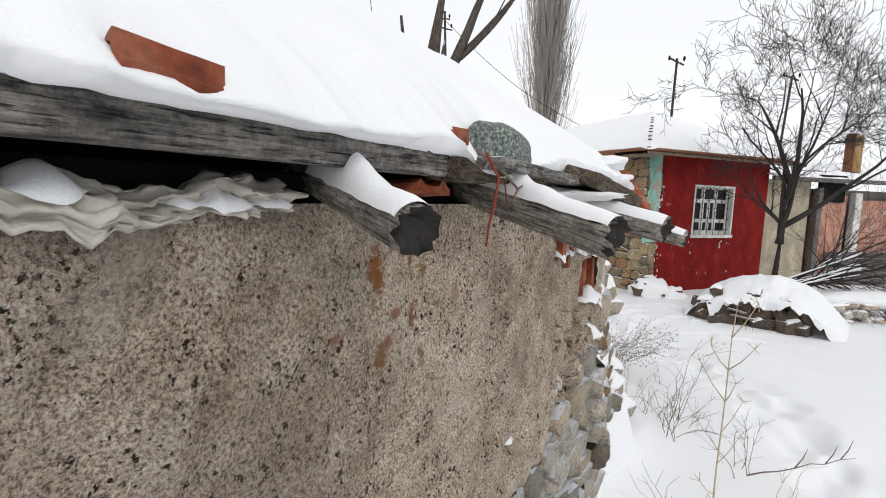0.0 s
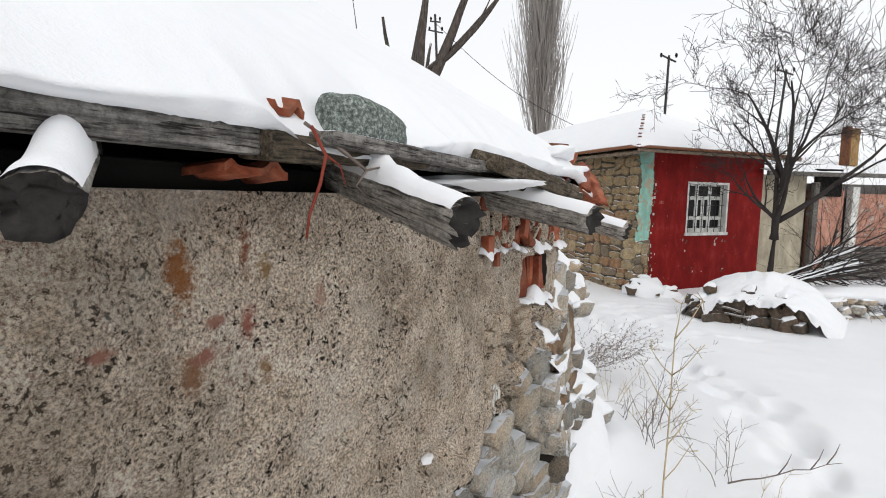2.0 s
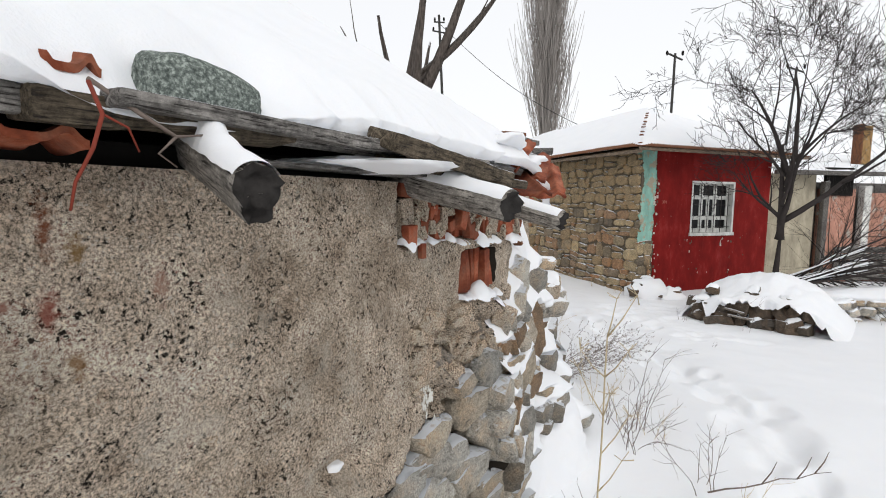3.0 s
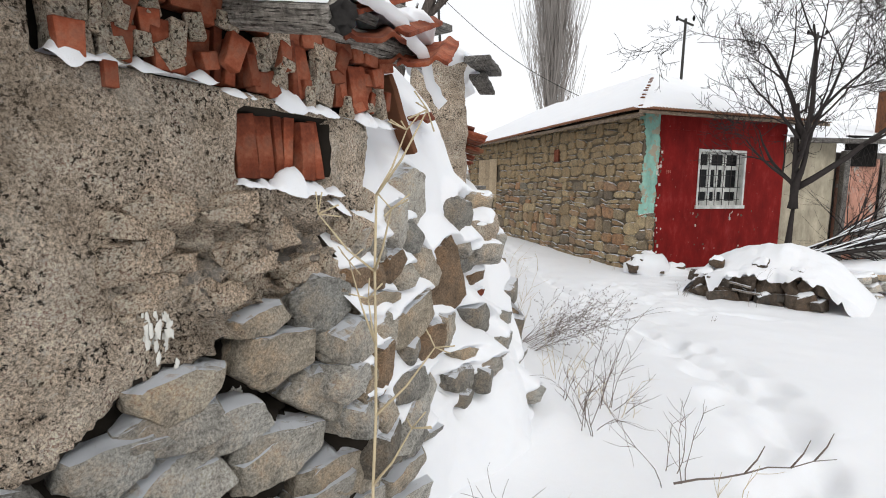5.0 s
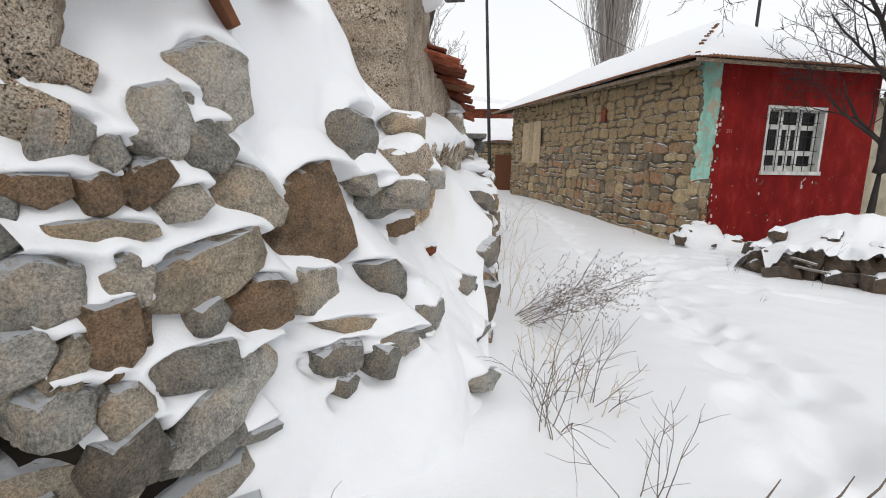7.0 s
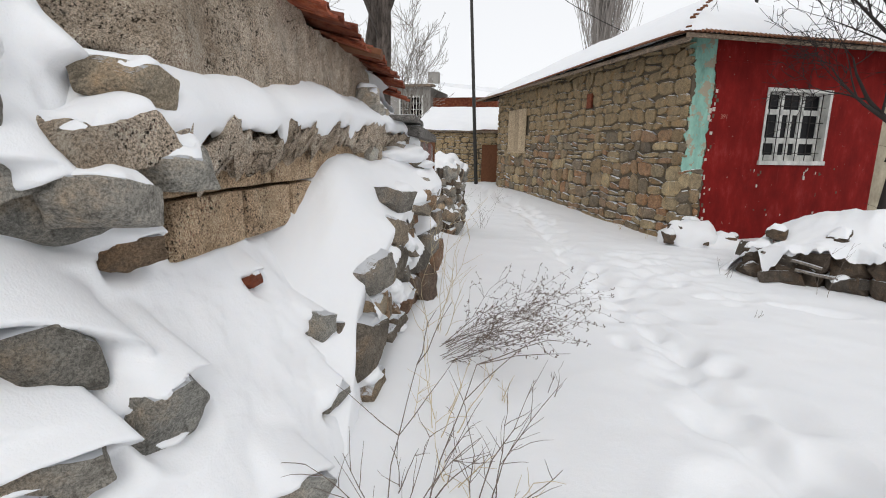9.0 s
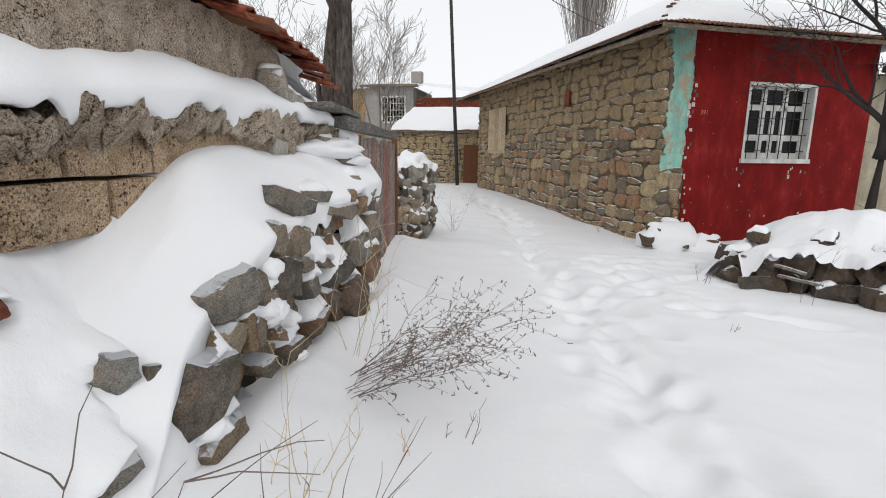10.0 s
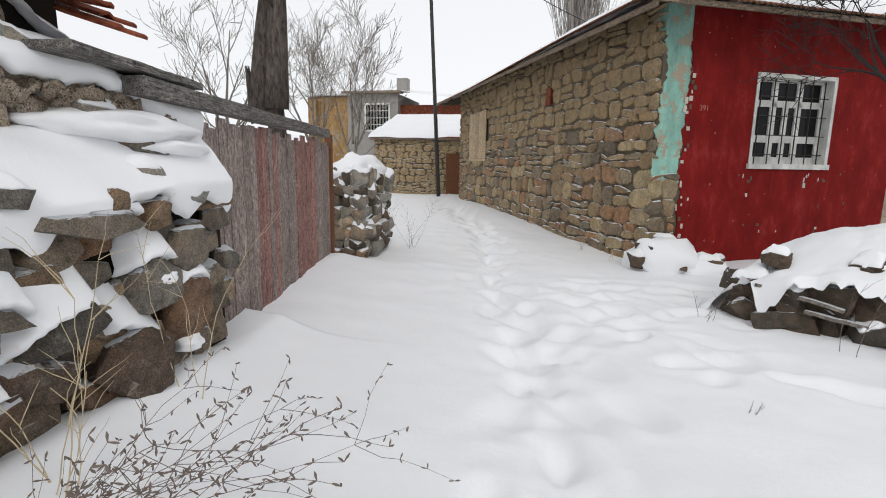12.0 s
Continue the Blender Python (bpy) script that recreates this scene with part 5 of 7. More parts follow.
rnd = random.Random(35)
for k in range(70):
    s, z = rnd.uniform(1.25, 2.2), rnd.uniform(1.9, 2.2)
    if z > 2.12 and 1.6 < s < 1.98 or z < render_foot(s) + 0.02:
        continue
    w = rnd.uniform(0.06, 0.2)
    rock("render_lump", on_wall(s, wall_face(s, z)[0] - 0.015 + rnd.uniform(0, 0.012), z), w, 0.07, w * rnd.uniform(0.35, 0.75), (rnd.gauss(0, 12), rnd.gauss(0, 20), 61 + rnd.gauss(0, 10)), LUMP, barn, next_seed(), 3)
for k in range(26):
    s, z = rnd.uniform(-0.1, 1.9), rnd.uniform(1.75, 2.4)
    if z < render_foot(s) + 0.06 or (s > 1.1 and z > 2.2):
        continue
    w = rnd.uniform(0.03, 0.07)
    rock("render_lump", on_wall(s, wall_face(s, z)[0] - 0.012, z), w, 0.034, w * rnd.uniform(0.5, 0.9), (0, rnd.gauss(0, 30), 61), LUMP, barn, next_seed(), 3)


def heap_of_snow(at, size, seed, parent=None, name="snow_patch"):
    """A small soft cushion of snow."""
    bm = bmesh.new()
    bmesh.ops.create_icosphere(bm, subdivisions=3, radius=1)
    off = Vector((seed * 1.7, seed * 0.9, 0))
    for v in bm.verts:
        k = 1 + 0.3 * noise.fractal(v.co * 1.6 + off, 1.0, 2.0, 3)
        v.co = Vector((v.co.x * size[0], v.co.y * size[1], v.co.z * size[2])) * k
    return part(name, bm, SNOW, parent, smooth=True, m=Matrix.Translation(at))


heap_of_snow(on_wall(0.9, -0.035, 1.81), (0.035, 0.04, 0.022), 2, barn)
heap_of_snow(on_wall(0.45, -0.04, 1.6), (0.04, 0.05, 0.025), 3, barn)


def snow_line(s0, s1, out, z, tall, deep, seed, tilt=0.0):
    """An uneven strip of snow lying along a broken edge of the barn wall."""
    n = max(8, int((s1 - s0) / 0.008))
    P = np.zeros((n + 1, 11, 3))
    for i in range(n + 1):
        u = i / n
        s = s0 + (s1 - s0) * u
        k = max(0.0, 0.45 + 1.1 * fbm(s * 9, seed, 1.0) + 0.35 * fbm(s * 30, seed, 2.0)) * smooth(0, 0.08, u) * smooth(1, 0.92, u)
        for j in range(11):
            a = math.pi * j / 10
            P[i, j] = on_wall(s, out + deep * math.cos(a) * (0.6 + 0.4 * min(1.0, k)), z + tilt * u - 0.012 + tall * k * math.sin(a) ** 0.7 - 0.02 * max(0, math.cos(a)) * k)
    return grid_object("snow_patch", P, SNOW, barn)


snow_line(1.14, 1.5, 0.04, 2.495, 0.04, 0.035, 3)
snow_line(1.5, 2.2, 0.04, 2.475, 0.045, 0.04, 8, -0.02)
snow_line(1.54, 1.92, 0.05, 2.248, 0.065, 0.045, 5, -0.03)
snow_line(1.84, 2.06, 0.05, 2.2, 0.06, 0.04, 9, -0.1)
# broken hollow bricks in the two holes of the render
rnd = random.Random(17)
for lo, hi, z0, z1 in ((1.15, 2.2, 2.485, 2.66), (1.555, 1.865, 2.25, 2.44)):
    s = lo
    while s < hi - 0.02:
        w = rnd.choice((rnd.uniform(0.02, 0.035), rnd.uniform(0.045, 0.085)))
        top = z1 - (rnd.uniform(0, 0.07) if z1 > 2.5 else rnd.uniform(0, 0.02))
        out = 0.05 + rnd.uniform(-0.045, 0.0)
        part("hollow_brick", box_bm(w, 0.05, top - z0, (0, 0, 0), 0.004, rough=0.012, cuts=2), CLAY_DRY if rnd.random() < (0.7 if z1 > 2.5 else 1.1) else RENDER, barn, m=Matrix.Translation(on_wall(s + w / 2, out - 0.02, (z0 + top) / 2)) @ turn_wall @ pose(0, 0, 0, rnd.gauss(0, 4), rnd.gauss(0, 5), rnd.gauss(0, 6)))
        s += w + rnd.uniform(0.0, 0.012)
    s = lo
    while s < hi and z1 > 2.5:
        w = rnd.uniform(0.05, 0.09)
        part("hollow_brick", box_bm(w, 0.06, 0.05, (0, 0, 0), 0.006, rough=0.012, cuts=2), CLAY_DRY, barn, m=Matrix.Translation(on_wall(s + w / 2, 0.01, 2.665)) @ turn_wall @ pose(0, 0, 0, 0, rnd.gauss(0, 8), 0))
        s += w + 0.004
part("red_brick", box_bm(0.028, 0.02, 0.055, (0, 0, 0), 0.003, rough=0.004), CLAY_DRY, barn, m=Matrix.Translation(on_wall(1.25, 0.06, 2.457)) @ turn_wall)

for k in range(46):
    s, z = rnd.uniform(1.17, 2.17), rnd.uniform(2.5, 2.67)
    b = box_bm(rnd.uniform(0.02, 0.06), 0.035, rnd.uniform(0.03, 0.1), (0, 0, 0), 0.005, rough=0.014, cuts=2)
    part("brick_shard", b, rnd.choice((CLAY_DRY, CLAY_DRY, LUMP)), barn, m=Matrix.Translation(on_wall(s, rnd.uniform(0.02, 0.05), z - 0.03 * smooth(1.3, 2.0, s))) @ turn_wall @ pose(0, 0, 0, rnd.gauss(0, 8), rnd.gauss(0, 14), rnd.gauss(0, 10)))

# white lime drips: thin crusts on the wall


def crust(name, s, z, w, h, material, seed, drip=False):
    bm = bmesh.new()
    rnd = random.Random(seed)
    for _ in range(46 if not drip else 60):
        a, b = rnd.gauss(0, 0.33), rnd.gauss(0, 0.33)
        if drip:
            a = rnd.choice((-0.5, -0.1, 0.35)) + rnd.gauss(0, 0.05)
        ss_, zz_ = s + a * w, z + b * h
        r = rnd.uniform(0.0015, 0.0055) * (1.0 if not drip else 1.5)
        o = wall_face(ss_, zz_)[0] + 0.001
        ring = []
        for i in range(6):
            t = i * math.pi / 3
            k = r * rnd.uniform(0.6, 1.3)
            ring.append(bm.verts.new(on_wall(ss_ + math.cos(t) * k, o, zz_ + math.sin(t) * k * (1.6 if not drip else 2.6))))
        top = bm.verts.new(on_wall(ss_, o + 0.0022, zz_))
        for i in range(6):
            bm.faces.new((ring[i], ring[(i + 1) % 6], top))
    return part(name, bm, material, barn)


LIME_CRUST = plain_material("lime_drip", (0.66, 0.65, 0.6), 0.9, spread=0.15, scale=60)
for n, (s, z, w, h) in enumerate(((1.33, 1.9, 0.06, 0.07), (1.35, 1.74, 0.03, 0.1), (1.41, 1.57, 0.05, 0.07), (1.58, 1.62, 0.05, 0.06), (1.42, 1.74, 0.03, 0.05))):
    crust("lime_drip", s, z, w, h, LIME_CRUST, n + 40, True)

# ---- eaves of the barn: pole ends, rock, tiles, sacking ----


def log(name, a, b, ra, rb, label, seed, snow=0.0, split=0.0):
    """A weathered pole from a to b with a cracked end."""
    d = b - a
    L = d.length
    bm = bmesh.new()
    rings, sides = 22, 22
    rows = []
    for i in range(rings):
        u = i / (rings - 1)
        r = ra + (rb - ra) * u
        row = []
        for k in range(sides):
            t = 2 * math.pi * k / sides
            q = r * (1 + 0.17 * noise.noise(Vector((math.cos(t) * 2, math.sin(t) * 2, u * L * 3 + seed))) + 0.07 * noise.noise(Vector((math.cos(t) * 7, math.sin(t) * 7, u * 2 + seed))))
            if split and abs(t - 4.9) < 0.3:
                q *= 1 - split * (1 - abs(t - 4.9) / 0.3) * smooth(0.2, 1.0, u)
            row.append(bm.verts.new((math.cos(t) * q, math.sin(t) * q, u * L + (0.03 * noise.noise(Vector((math.cos(t) * 2.3, math.sin(t) * 2.3, seed))) if i == rings - 1 else 0))))
        rows.append(row)
    for p, q in zip(rows, rows[1:]):
        for k in range(sides):
            bm.faces.new((p[k], p[(k + 1) % sides], q[(k + 1) % sides], q[k]))
    mid = [bm.verts.new(Vector((v.co.x * 0.55, v.co.y * 0.55, L - 0.012 + 0.02 * noise.noise(v.co * 45)))) for v in rows[-1]]
    for k in range(sides):
        f = bm.faces.new((rows[-1][k], rows[-1][(k + 1) % sides], mid[(k + 1) % sides], mid[k]))
        f.material_index = 1
    f = bm.faces.new(mid)
    f.material_index = 1
    m = Matrix.Translation(a) @ d.to_track_quat("Z", "Y").to_matrix().to_4x4()
    ob = part(name, bm, (LOG_WOOD, LOG_END), None, smooth=True, m=m)
    tagged(ob, label, "roof pole", "pole ends under the eave")
    if snow:
        n = 26
        cap = bmesh.new()
        rows = []
        side = d.cross(Vector((0, 0, 1))).normalized()
        up = side.cross(d).normalized()
        for i in range(n):
            u = 0.3 + 0.69 * i / (n - 1)
            r = ra + (rb - ra) * u
            c = a + d * u
            th = snow * (0.25 + 2.8 * smooth(0.82, 0.38, u)) * (0.75 + 0.6 * noise.noise(Vector((u * 9, seed, 0))))
            th *= smooth(0, 0.1, i / (n - 1)) * smooth(1.0, 0.93, i / (n - 1)) + 0.05
            row = []
            for k in range(13):
                t = math.pi * (0.14 + 0.72 * k / 12) + 0.1 * noise.noise(Vector((u * 12, k, seed)))
                w = math.sin(math.pi * k / 12)
                row.append(cap.verts.new(c + side * math.cos(t) * (r + 0.003) + up * (math.sin(t) * (r + 0.003) + th * w ** 0.6)))
            rows.append(row)
        for p, q in zip(rows, rows[1:]):
            for k in range(12):
                cap.faces.new((p[k], q[k], q[k + 1], p[k + 1]))
        c = part("snow_cap", cap, SNOW, ob, "powdery snow", smooth=True)
        c.matrix_parent_inverse = m.inverted()
    return ob


log("roof_pole", on_wall(-0.02, -0.16, 2.752), on_wall(-0.262, 0.29, 2.668), 0.032, 0.031, "grey cracked pole end with a dusting of snow", 1, 0.026)
log("roof_pole", on_wall(0.53, -0.16, 2.775), on_wall(0.275, 0.43, 2.645), 0.032, 0.034, "split grey pole end topped with snow", 2, 0.022, 0.25)
log("roof_pole", on_wall(0.5, -0.1, 2.735), on_wall(0.29, 0.41, 2.615), 0.026, 0.024, "split grey pole end topped with snow", 5, 0.0, 0.2)
log("roof_pole", on_wall(1.28, -0.25, 2.745), on_wall(1.14, 0.44, 2.615), 0.055, 0.047, "thick round pole end with a snow cap", 3, 0.02)
log("roof_pole", on_wall(1.62, -0.25, 2.74), on_wall(1.49, 0.48, 2.565), 0.05, 0.034, "grey tapered pole jutting from the eave", 4, 0.01)
log("roof_pole", on_wall(1.25, -0.1, 2.7), on_wall(2.35, 0.06, 2.72), 0.045, 0.04, "dark pole lying along the wall top", 7, 0.0)


def plank(name, a, b, w, t, material, label, seed, tilt=0.0, category="board"):
    d = b - a
    bm = box_bm(d.length, w, t, (d.length / 2, 0, 0), min(w, t) * 0.2, rough=0.0, cuts=10)
    for v in bm.verts:
        v.co += noise.noise_vector(v.co * 9 + Vector((seed, 0, 0))) * t * 0.22
    ob = part(name, bm, material, None, m=Matrix.Translation(a) @ d.to_track_quat("X", "Z").to_matrix().to_4x4() @ pose(0, 0, 0, tilt, 0, 0))
    return tagged(ob, label, category)


plank("eave_board", on_wall(0.22, 0.16, 2.785), on_wall(1.5, 0.17, 2.762), 0.06, 0.03, OLD_WOOD, "warped grey board along the broken eave", 3)
plank("eave_board", on_wall(0.12, 0.1, 2.765), on_wall(0.6, 0.12, 2.775), 0.09, 0.05, MOSS, "rotten mossy board end under the rock", 5)
plank("rotten_board", on_wall(0.85, 0.2, 2.79), on_wall(1.5, 0.24, 2.72), 0.12, 0.05, MOSS, "dark rotten board with moss and bark", 7, 14)
plank("rotten_board", on_wall(0.95, 0.14, 2.745), on_wall(1.75, 0.2, 2.7), 0.1, 0.035, MOSS, "dark rotten board with moss and bark", 9, 8)
# Plate beam coloured black for the shade below the eave board.
plank("wall_plate", on_wall(-3.0, -0.16, 2.715), on_wall(2.3, -0.12, 2.705), 0.16, 0.06, DARK, "beam on top of the barn wall, blackened as eave shade", 11, 0, "beam")
plank("tarp_strip", on_wall(0.5, 0.02, 2.712), on_wall(1.35, 0.1, 2.708), 0.12, 0.012, OLD_WOOD, "dark strip under the eave with snow", 13)
heap_of_snow(on_wall(0.95, 0.05, 2.728), (0.28, 0.2, 0.022), 44, None, "snow_strip")
tagged(bpy.data.objects["snow_strip"], "thin snow lying on the strip under the eave", "snow")
bm = bmesh.new()
bmesh.ops.create_icosphere(bm, subdivisions=4, radius=1)
for v in bm.verts:
    q = v.co.copy()
    k = (abs(q.x) ** 3 + abs(q.y) ** 3 + abs(q.z) ** 3) ** (-1 / 3)
    k *= 1 + 0.07 * noise.fractal(q * 1.7 + Vector((3, 1, 0)), 1.0, 2.0, 3)
    v.co = Vector((q.x * k * 0.118, q.y * k * 0.065, q.z * k * (0.056 - 0.014 * q.x)))
k = Mat("speckled_rock", 0.85)
k.color(k.ramp(k.noise(120, 5, 0.7), (0.35, (0.05, 0.06, 0.055)), (0.5, (0.13, 0.15, 0.135)), (0.66, (0.36, 0.4, 0.36))))
k.bump(k.noise(90, 5), 0.5, 0.005)
eave_rock = part("rock", bm, k.m, None, smooth=True, m=Matrix.Translation(on_wall(0.415, 0.1, 2.829)) @ pose(0, 0, 0, 5, 4, 61))
tagged(eave_rock, "grey-green speckled rock weighing down the eave", "rock")


def roof_tile(at, turn, size=(0.3, 0.17), label="broken red clay roof tile", seed=1):
    """An interlocking clay tile with a raised roll, chipped at its edges."""
    bm = bmesh.new()
    nx, ny = 20, 10
    top, bot = [], []
    for j in range(ny + 1):
        for i in range(nx + 1):
            x, y = (i / nx - 0.5) * size[1], (j / ny - 0.5) * size[0]
            z = 0.022 * math.exp(-((x / size[1] - 0.28) / 0.12) ** 2) + 0.012 * math.exp(-((x / size[1] + 0.4) / 0.07) ** 2)
            c = 0.012 * noise.noise(Vector((x * 20, y * 20, seed)))
            top.append(bm.verts.new((x + c, y + c, z + 0.014)))
            bot.append(bm.verts.new((x + c, y + c, z)))
    ix = lambda i, j: j * (nx + 1) + i
    for j in range(ny):
        for i in range(nx):
            bm.faces.new((top[ix(i, j)], top[ix(i + 1, j)], top[ix(i + 1, j + 1)], top[ix(i, j + 1)]))
            bm.faces.new((bot[ix(i, j)], bot[ix(i, j + 1)], bot[ix(i + 1, j + 1)], bot[ix(i + 1, j)]))
    for j in range(ny):
        bm.faces.new((top[ix(0, j)], top[ix(0, j + 1)], bot[ix(0, j + 1)], bot[ix(0, j)]))
        bm.faces.new((top[ix(nx, j + 1)], top[ix(nx, j)], bot[ix(nx, j)], bot[ix(nx, j + 1)]))
    for i in range(nx):
        bm.faces.new((top[ix(i + 1, 0)], top[ix(i, 0)], bot[ix(i, 0)], bot[ix(i + 1, 0)]))
        bm.faces.new((top[ix(i, ny)], top[ix(i + 1, ny)], bot[ix(i + 1, ny)], bot[ix(i, ny)]))
    ob = part("roof_tile", bm, CLAY_DRY, None, smooth=False, m=Matrix.Translation(at) @ pose(0, 0, 0, *turn))
    return tagged(ob, label, "roof tile", "loose clay roof tiles")


roof_tile(on_wall(-0.468, 0.1, 2.822), (-4, 27, -29), (0.11, 0.085), "red clay roof tile sticking up through the snow", 2)
roof_tile(on_wall(0.19, 0.04, 2.832), (10, 0, 61), (0.14, 0.08), seed=3)
roof_tile(on_wall(0.16, -0.02, 2.708), (-4, 4, 61), (0.17, 0.14), "red clay tile jammed under the eave", 4)
for k, (s, o, z, a) in enumerate(((2.12, 0.0, 2.84, 24), (2.25, 0.06, 2.79, 22), (2.36, 0.1, 2.73, 25), (2.3, -0.05, 2.7, 12), (2.05, 0.08, 2.72, 20))):
    roof_tile(on_wall(s, o, z), (a, 0, -22 + 9 * k), (0.4, 0.18), "red clay roof tile at the broken gable", 10 + k)
plank("broken_board", Vector((0.87, 3.12, 2.68)), Vector((0.96, 3.24, 2.38)), 0.11, 0.03, RUST, "brown broken board stuck upright in the snow drift", 31)
roof_tile((0.98, 3.5, 2.56), (14, 10, -10), (0.16, 0.13), "red clay tile scrap half buried in the snow drift", 61)
heap_of_snow(on_wall(2.1, -0.02, 2.9), (0.1, 0.3, 0.05), 55, roof, "gable_snow")
heap_of_snow(on_wall(2.35, -0.05, 2.83), (0.14, 0.26, 0.05), 56, roof, "gable_snow")
plank("roof_board", on_wall(2.0, -0.3, 3.0), on_wall(2.9, -0.2, 3.0), 0.14, 0.03, OLD_WOOD, "weathered board end sticking out of the roof", 15)
plank("roof_board", on_wall(1.7, -0.35, 2.95), on_wall(2.3, -0.05, 2.97), 0.18, 0.02, RUST, "dark sheet end at the broken gable", 16)
# sacking over the wall's top
ss, us = np.arange(-0.95, -0.2, 0.012), np.linspace(0, 1, 26)
P = np.zeros((len(us), len(ss), 3))
for i, s in enumerate(ss):
    lo = 2.662 + 0.02 * fbm(s * 9, 0.3) + 0.02 * fbm(s * 33, 0.9) + 0.02 * smooth(-0.42, -0.2, s)
    hi = 2.725 + 0.025 * fbm(s * 7, 4.0) - 0.03 * math.exp(-((s + 0.45) / 0.05) ** 2)
    for j, u in enumerate(us):
        z = lo + (hi - lo) * u
        fold = 0.03 * fbm(s * 9, u * 1.5, 2.0) - 0.035 * abs(fbm(s * 18 + u * 2, u * 3 + s * 6, 5.0)) + 0.018 * fbm(s * 45, u * 5, 5.0)
        P[j, i] = on_wall(s, 0.036 + fold - 0.12 * max(0, u - 0.7), z + 0.02 * fbm(s * 20, u * 4, 9.0) * u)
sack = grid_object("sacking", P, PALE_CLOTH)
sack.modifiers.new("thick", "SOLIDIFY").thickness = 0.004
tagged(sack, "dirty white sacking bulging from under the eave", "sacking")
snow_line(-0.42, -0.22, 0.0, 2.7, 0.05, 0.06, 14)
snow_line(-0.95, -0.5, 0.0, 2.715, 0.04, 0.06, 17)

# ---- ruin: roof tiles on its far end, stones on the wall's top ----
for k in range(10):
    s = 1.02 + 0.24 * k
    z = 2.68 - 0.012 * k - 0.1 * smooth(7, 9, k)
    for j in range(2):
        roof_tile(on_ruin(s + 0.06 * j, 0.03 - 0.1 * j, z + 0.075 * j + 0.01 * (k % 3)), (-17 + 3 * (k % 3), 3 * (k % 2) - 2, -86 + 4 * (k % 3)), (0.38, 0.27), "dark red roof tile overhanging the ruined wall", 30 + 2 * k + j)
    heap_of_snow(on_ruin(s, -0.18, z + 0.14), (0.16, 0.18, 0.06), 70 + k, ruin, "roof_snow")
plank("roof_board", on_ruin(-0.1, 0.05, 3.02), on_ruin(0.5, 0.2, 3.06), 0.16, 0.035, OLD_WOOD, "weathered board end on top of the ruin", 21)
plank("roof_board", on_ruin(0.2, 0.08, 2.98), on_ruin(0.75, 0.2, 2.97), 0.12, 0.03, OLD_WOOD, "weathered board end on top of the ruin", 22)
plank("roof_board", on_ruin(1.9, -0.05, 2.66), on_ruin(1.95, 0.26, 2.6), 0.2, 0.04, RUST, "broken brown plank under the roof tiles", 23)
heap_of_snow(on_ruin(0.3, -0.15, 3.06), (0.24, 0.38, 0.1), 81, ruin, "roof_snow")
heap_of_snow(on_ruin(0.78, -0.15, 3.02), (0.24, 0.34, 0.1), 82, ruin, "roof_snow")
# slope of snow running down the far end of the ruin
ss, us = np.linspace(0, 1, 40), np.linspace(0, 1, 16)
P = np.zeros((40, 16, 3))
for i, a in enumerate(ss):
    for j, b in enumerate(us):
        P[i, j] = on_ruin(2.5 + 1.0 * a + 0.04 * fbm(a * 5, b * 3), -0.3 + (0.42 + 0.06 * fbm(a * 6, 1.0)) * b, 2.62 - 0.62 * a ** 1.2 + 0.05 * math.sin(b * math.pi) + 0.02 * fbm(a * 8, b * 3, 3.0) - 0.1 * b)
grid_object("slope_snow", P, SNOW, ruin)
rnd = random.Random(41)
for k in range(9):
    s = 2.35 + 0.14 * k
    tone = rnd.choice([RENDER, GREY_STONE, GREY_STONE])
    rock("stone", on_ruin(s, 0.05, 2.45 - 0.075 * k - 0.12), 0.26, 0.24, 0.22, (rnd.gauss(0, 10), 18, 94), tone, ruin, next_seed(), 3, snow=0.02)
for k in range(7):
    rock("stone", on_ruin(2.3 + 0.19 * k, 0.02, 1.93 + 0.02 * k), 0.24, 0.24, 0.2, (0, rnd.gauss(0, 8), 94), rnd.choice([RENDER, GREY_STONE]), ruin, next_seed(), 2)
face_stone(7.35, 1.88, 0.2, 0.13, 8, BROWN_STONE, 0.0, 0.05, retain, 1.3, 0.2)
face_stone(7.0, 1.62, 0.11, 0.11, 0, BROWN_STONE, 0.06, 0.0, retain, 1.46, 0.14)
face_stone(6.5, 1.66, 0.3, 0.1, 0, DARK_STONE, 0.04, 0.05, retain, 1.42, 0.25)
for k, (y, z, x) in enumerate(((7.3, 1.7, 1.38), (7.45, 1.86, 1.3), (7.5, 1.6, 1.42), (7.25, 2.0, 1.22))):
    face_stone(y, z, 0.34, 0.11, 6, DARK_STONE, 0.05, 0.07, retain, x, 0.35)
rnd = random.Random(47)
for k in range(9):
    y = rnd.uniform(4.95, 7.5)
    z = rnd.uniform(0.8, edge_z(y) - 0.08)
    heap_of_snow((retain_x(y) + rnd.uniform(0.0, 0.05), y, z), (0.07, rnd.uniform(0.05, 0.1), rnd.uniform(0.035, 0.06)), 100 + k, retain)
heap_of_snow((1.15, 7.4, 1.94), (0.24, 0.5, 0.09), 91, retain, "wall_top_snow")
heap_of_snow((1.2, 7.6, 1.84), (0.2, 0.3, 0.07), 92, retain, "wall_top_snow")


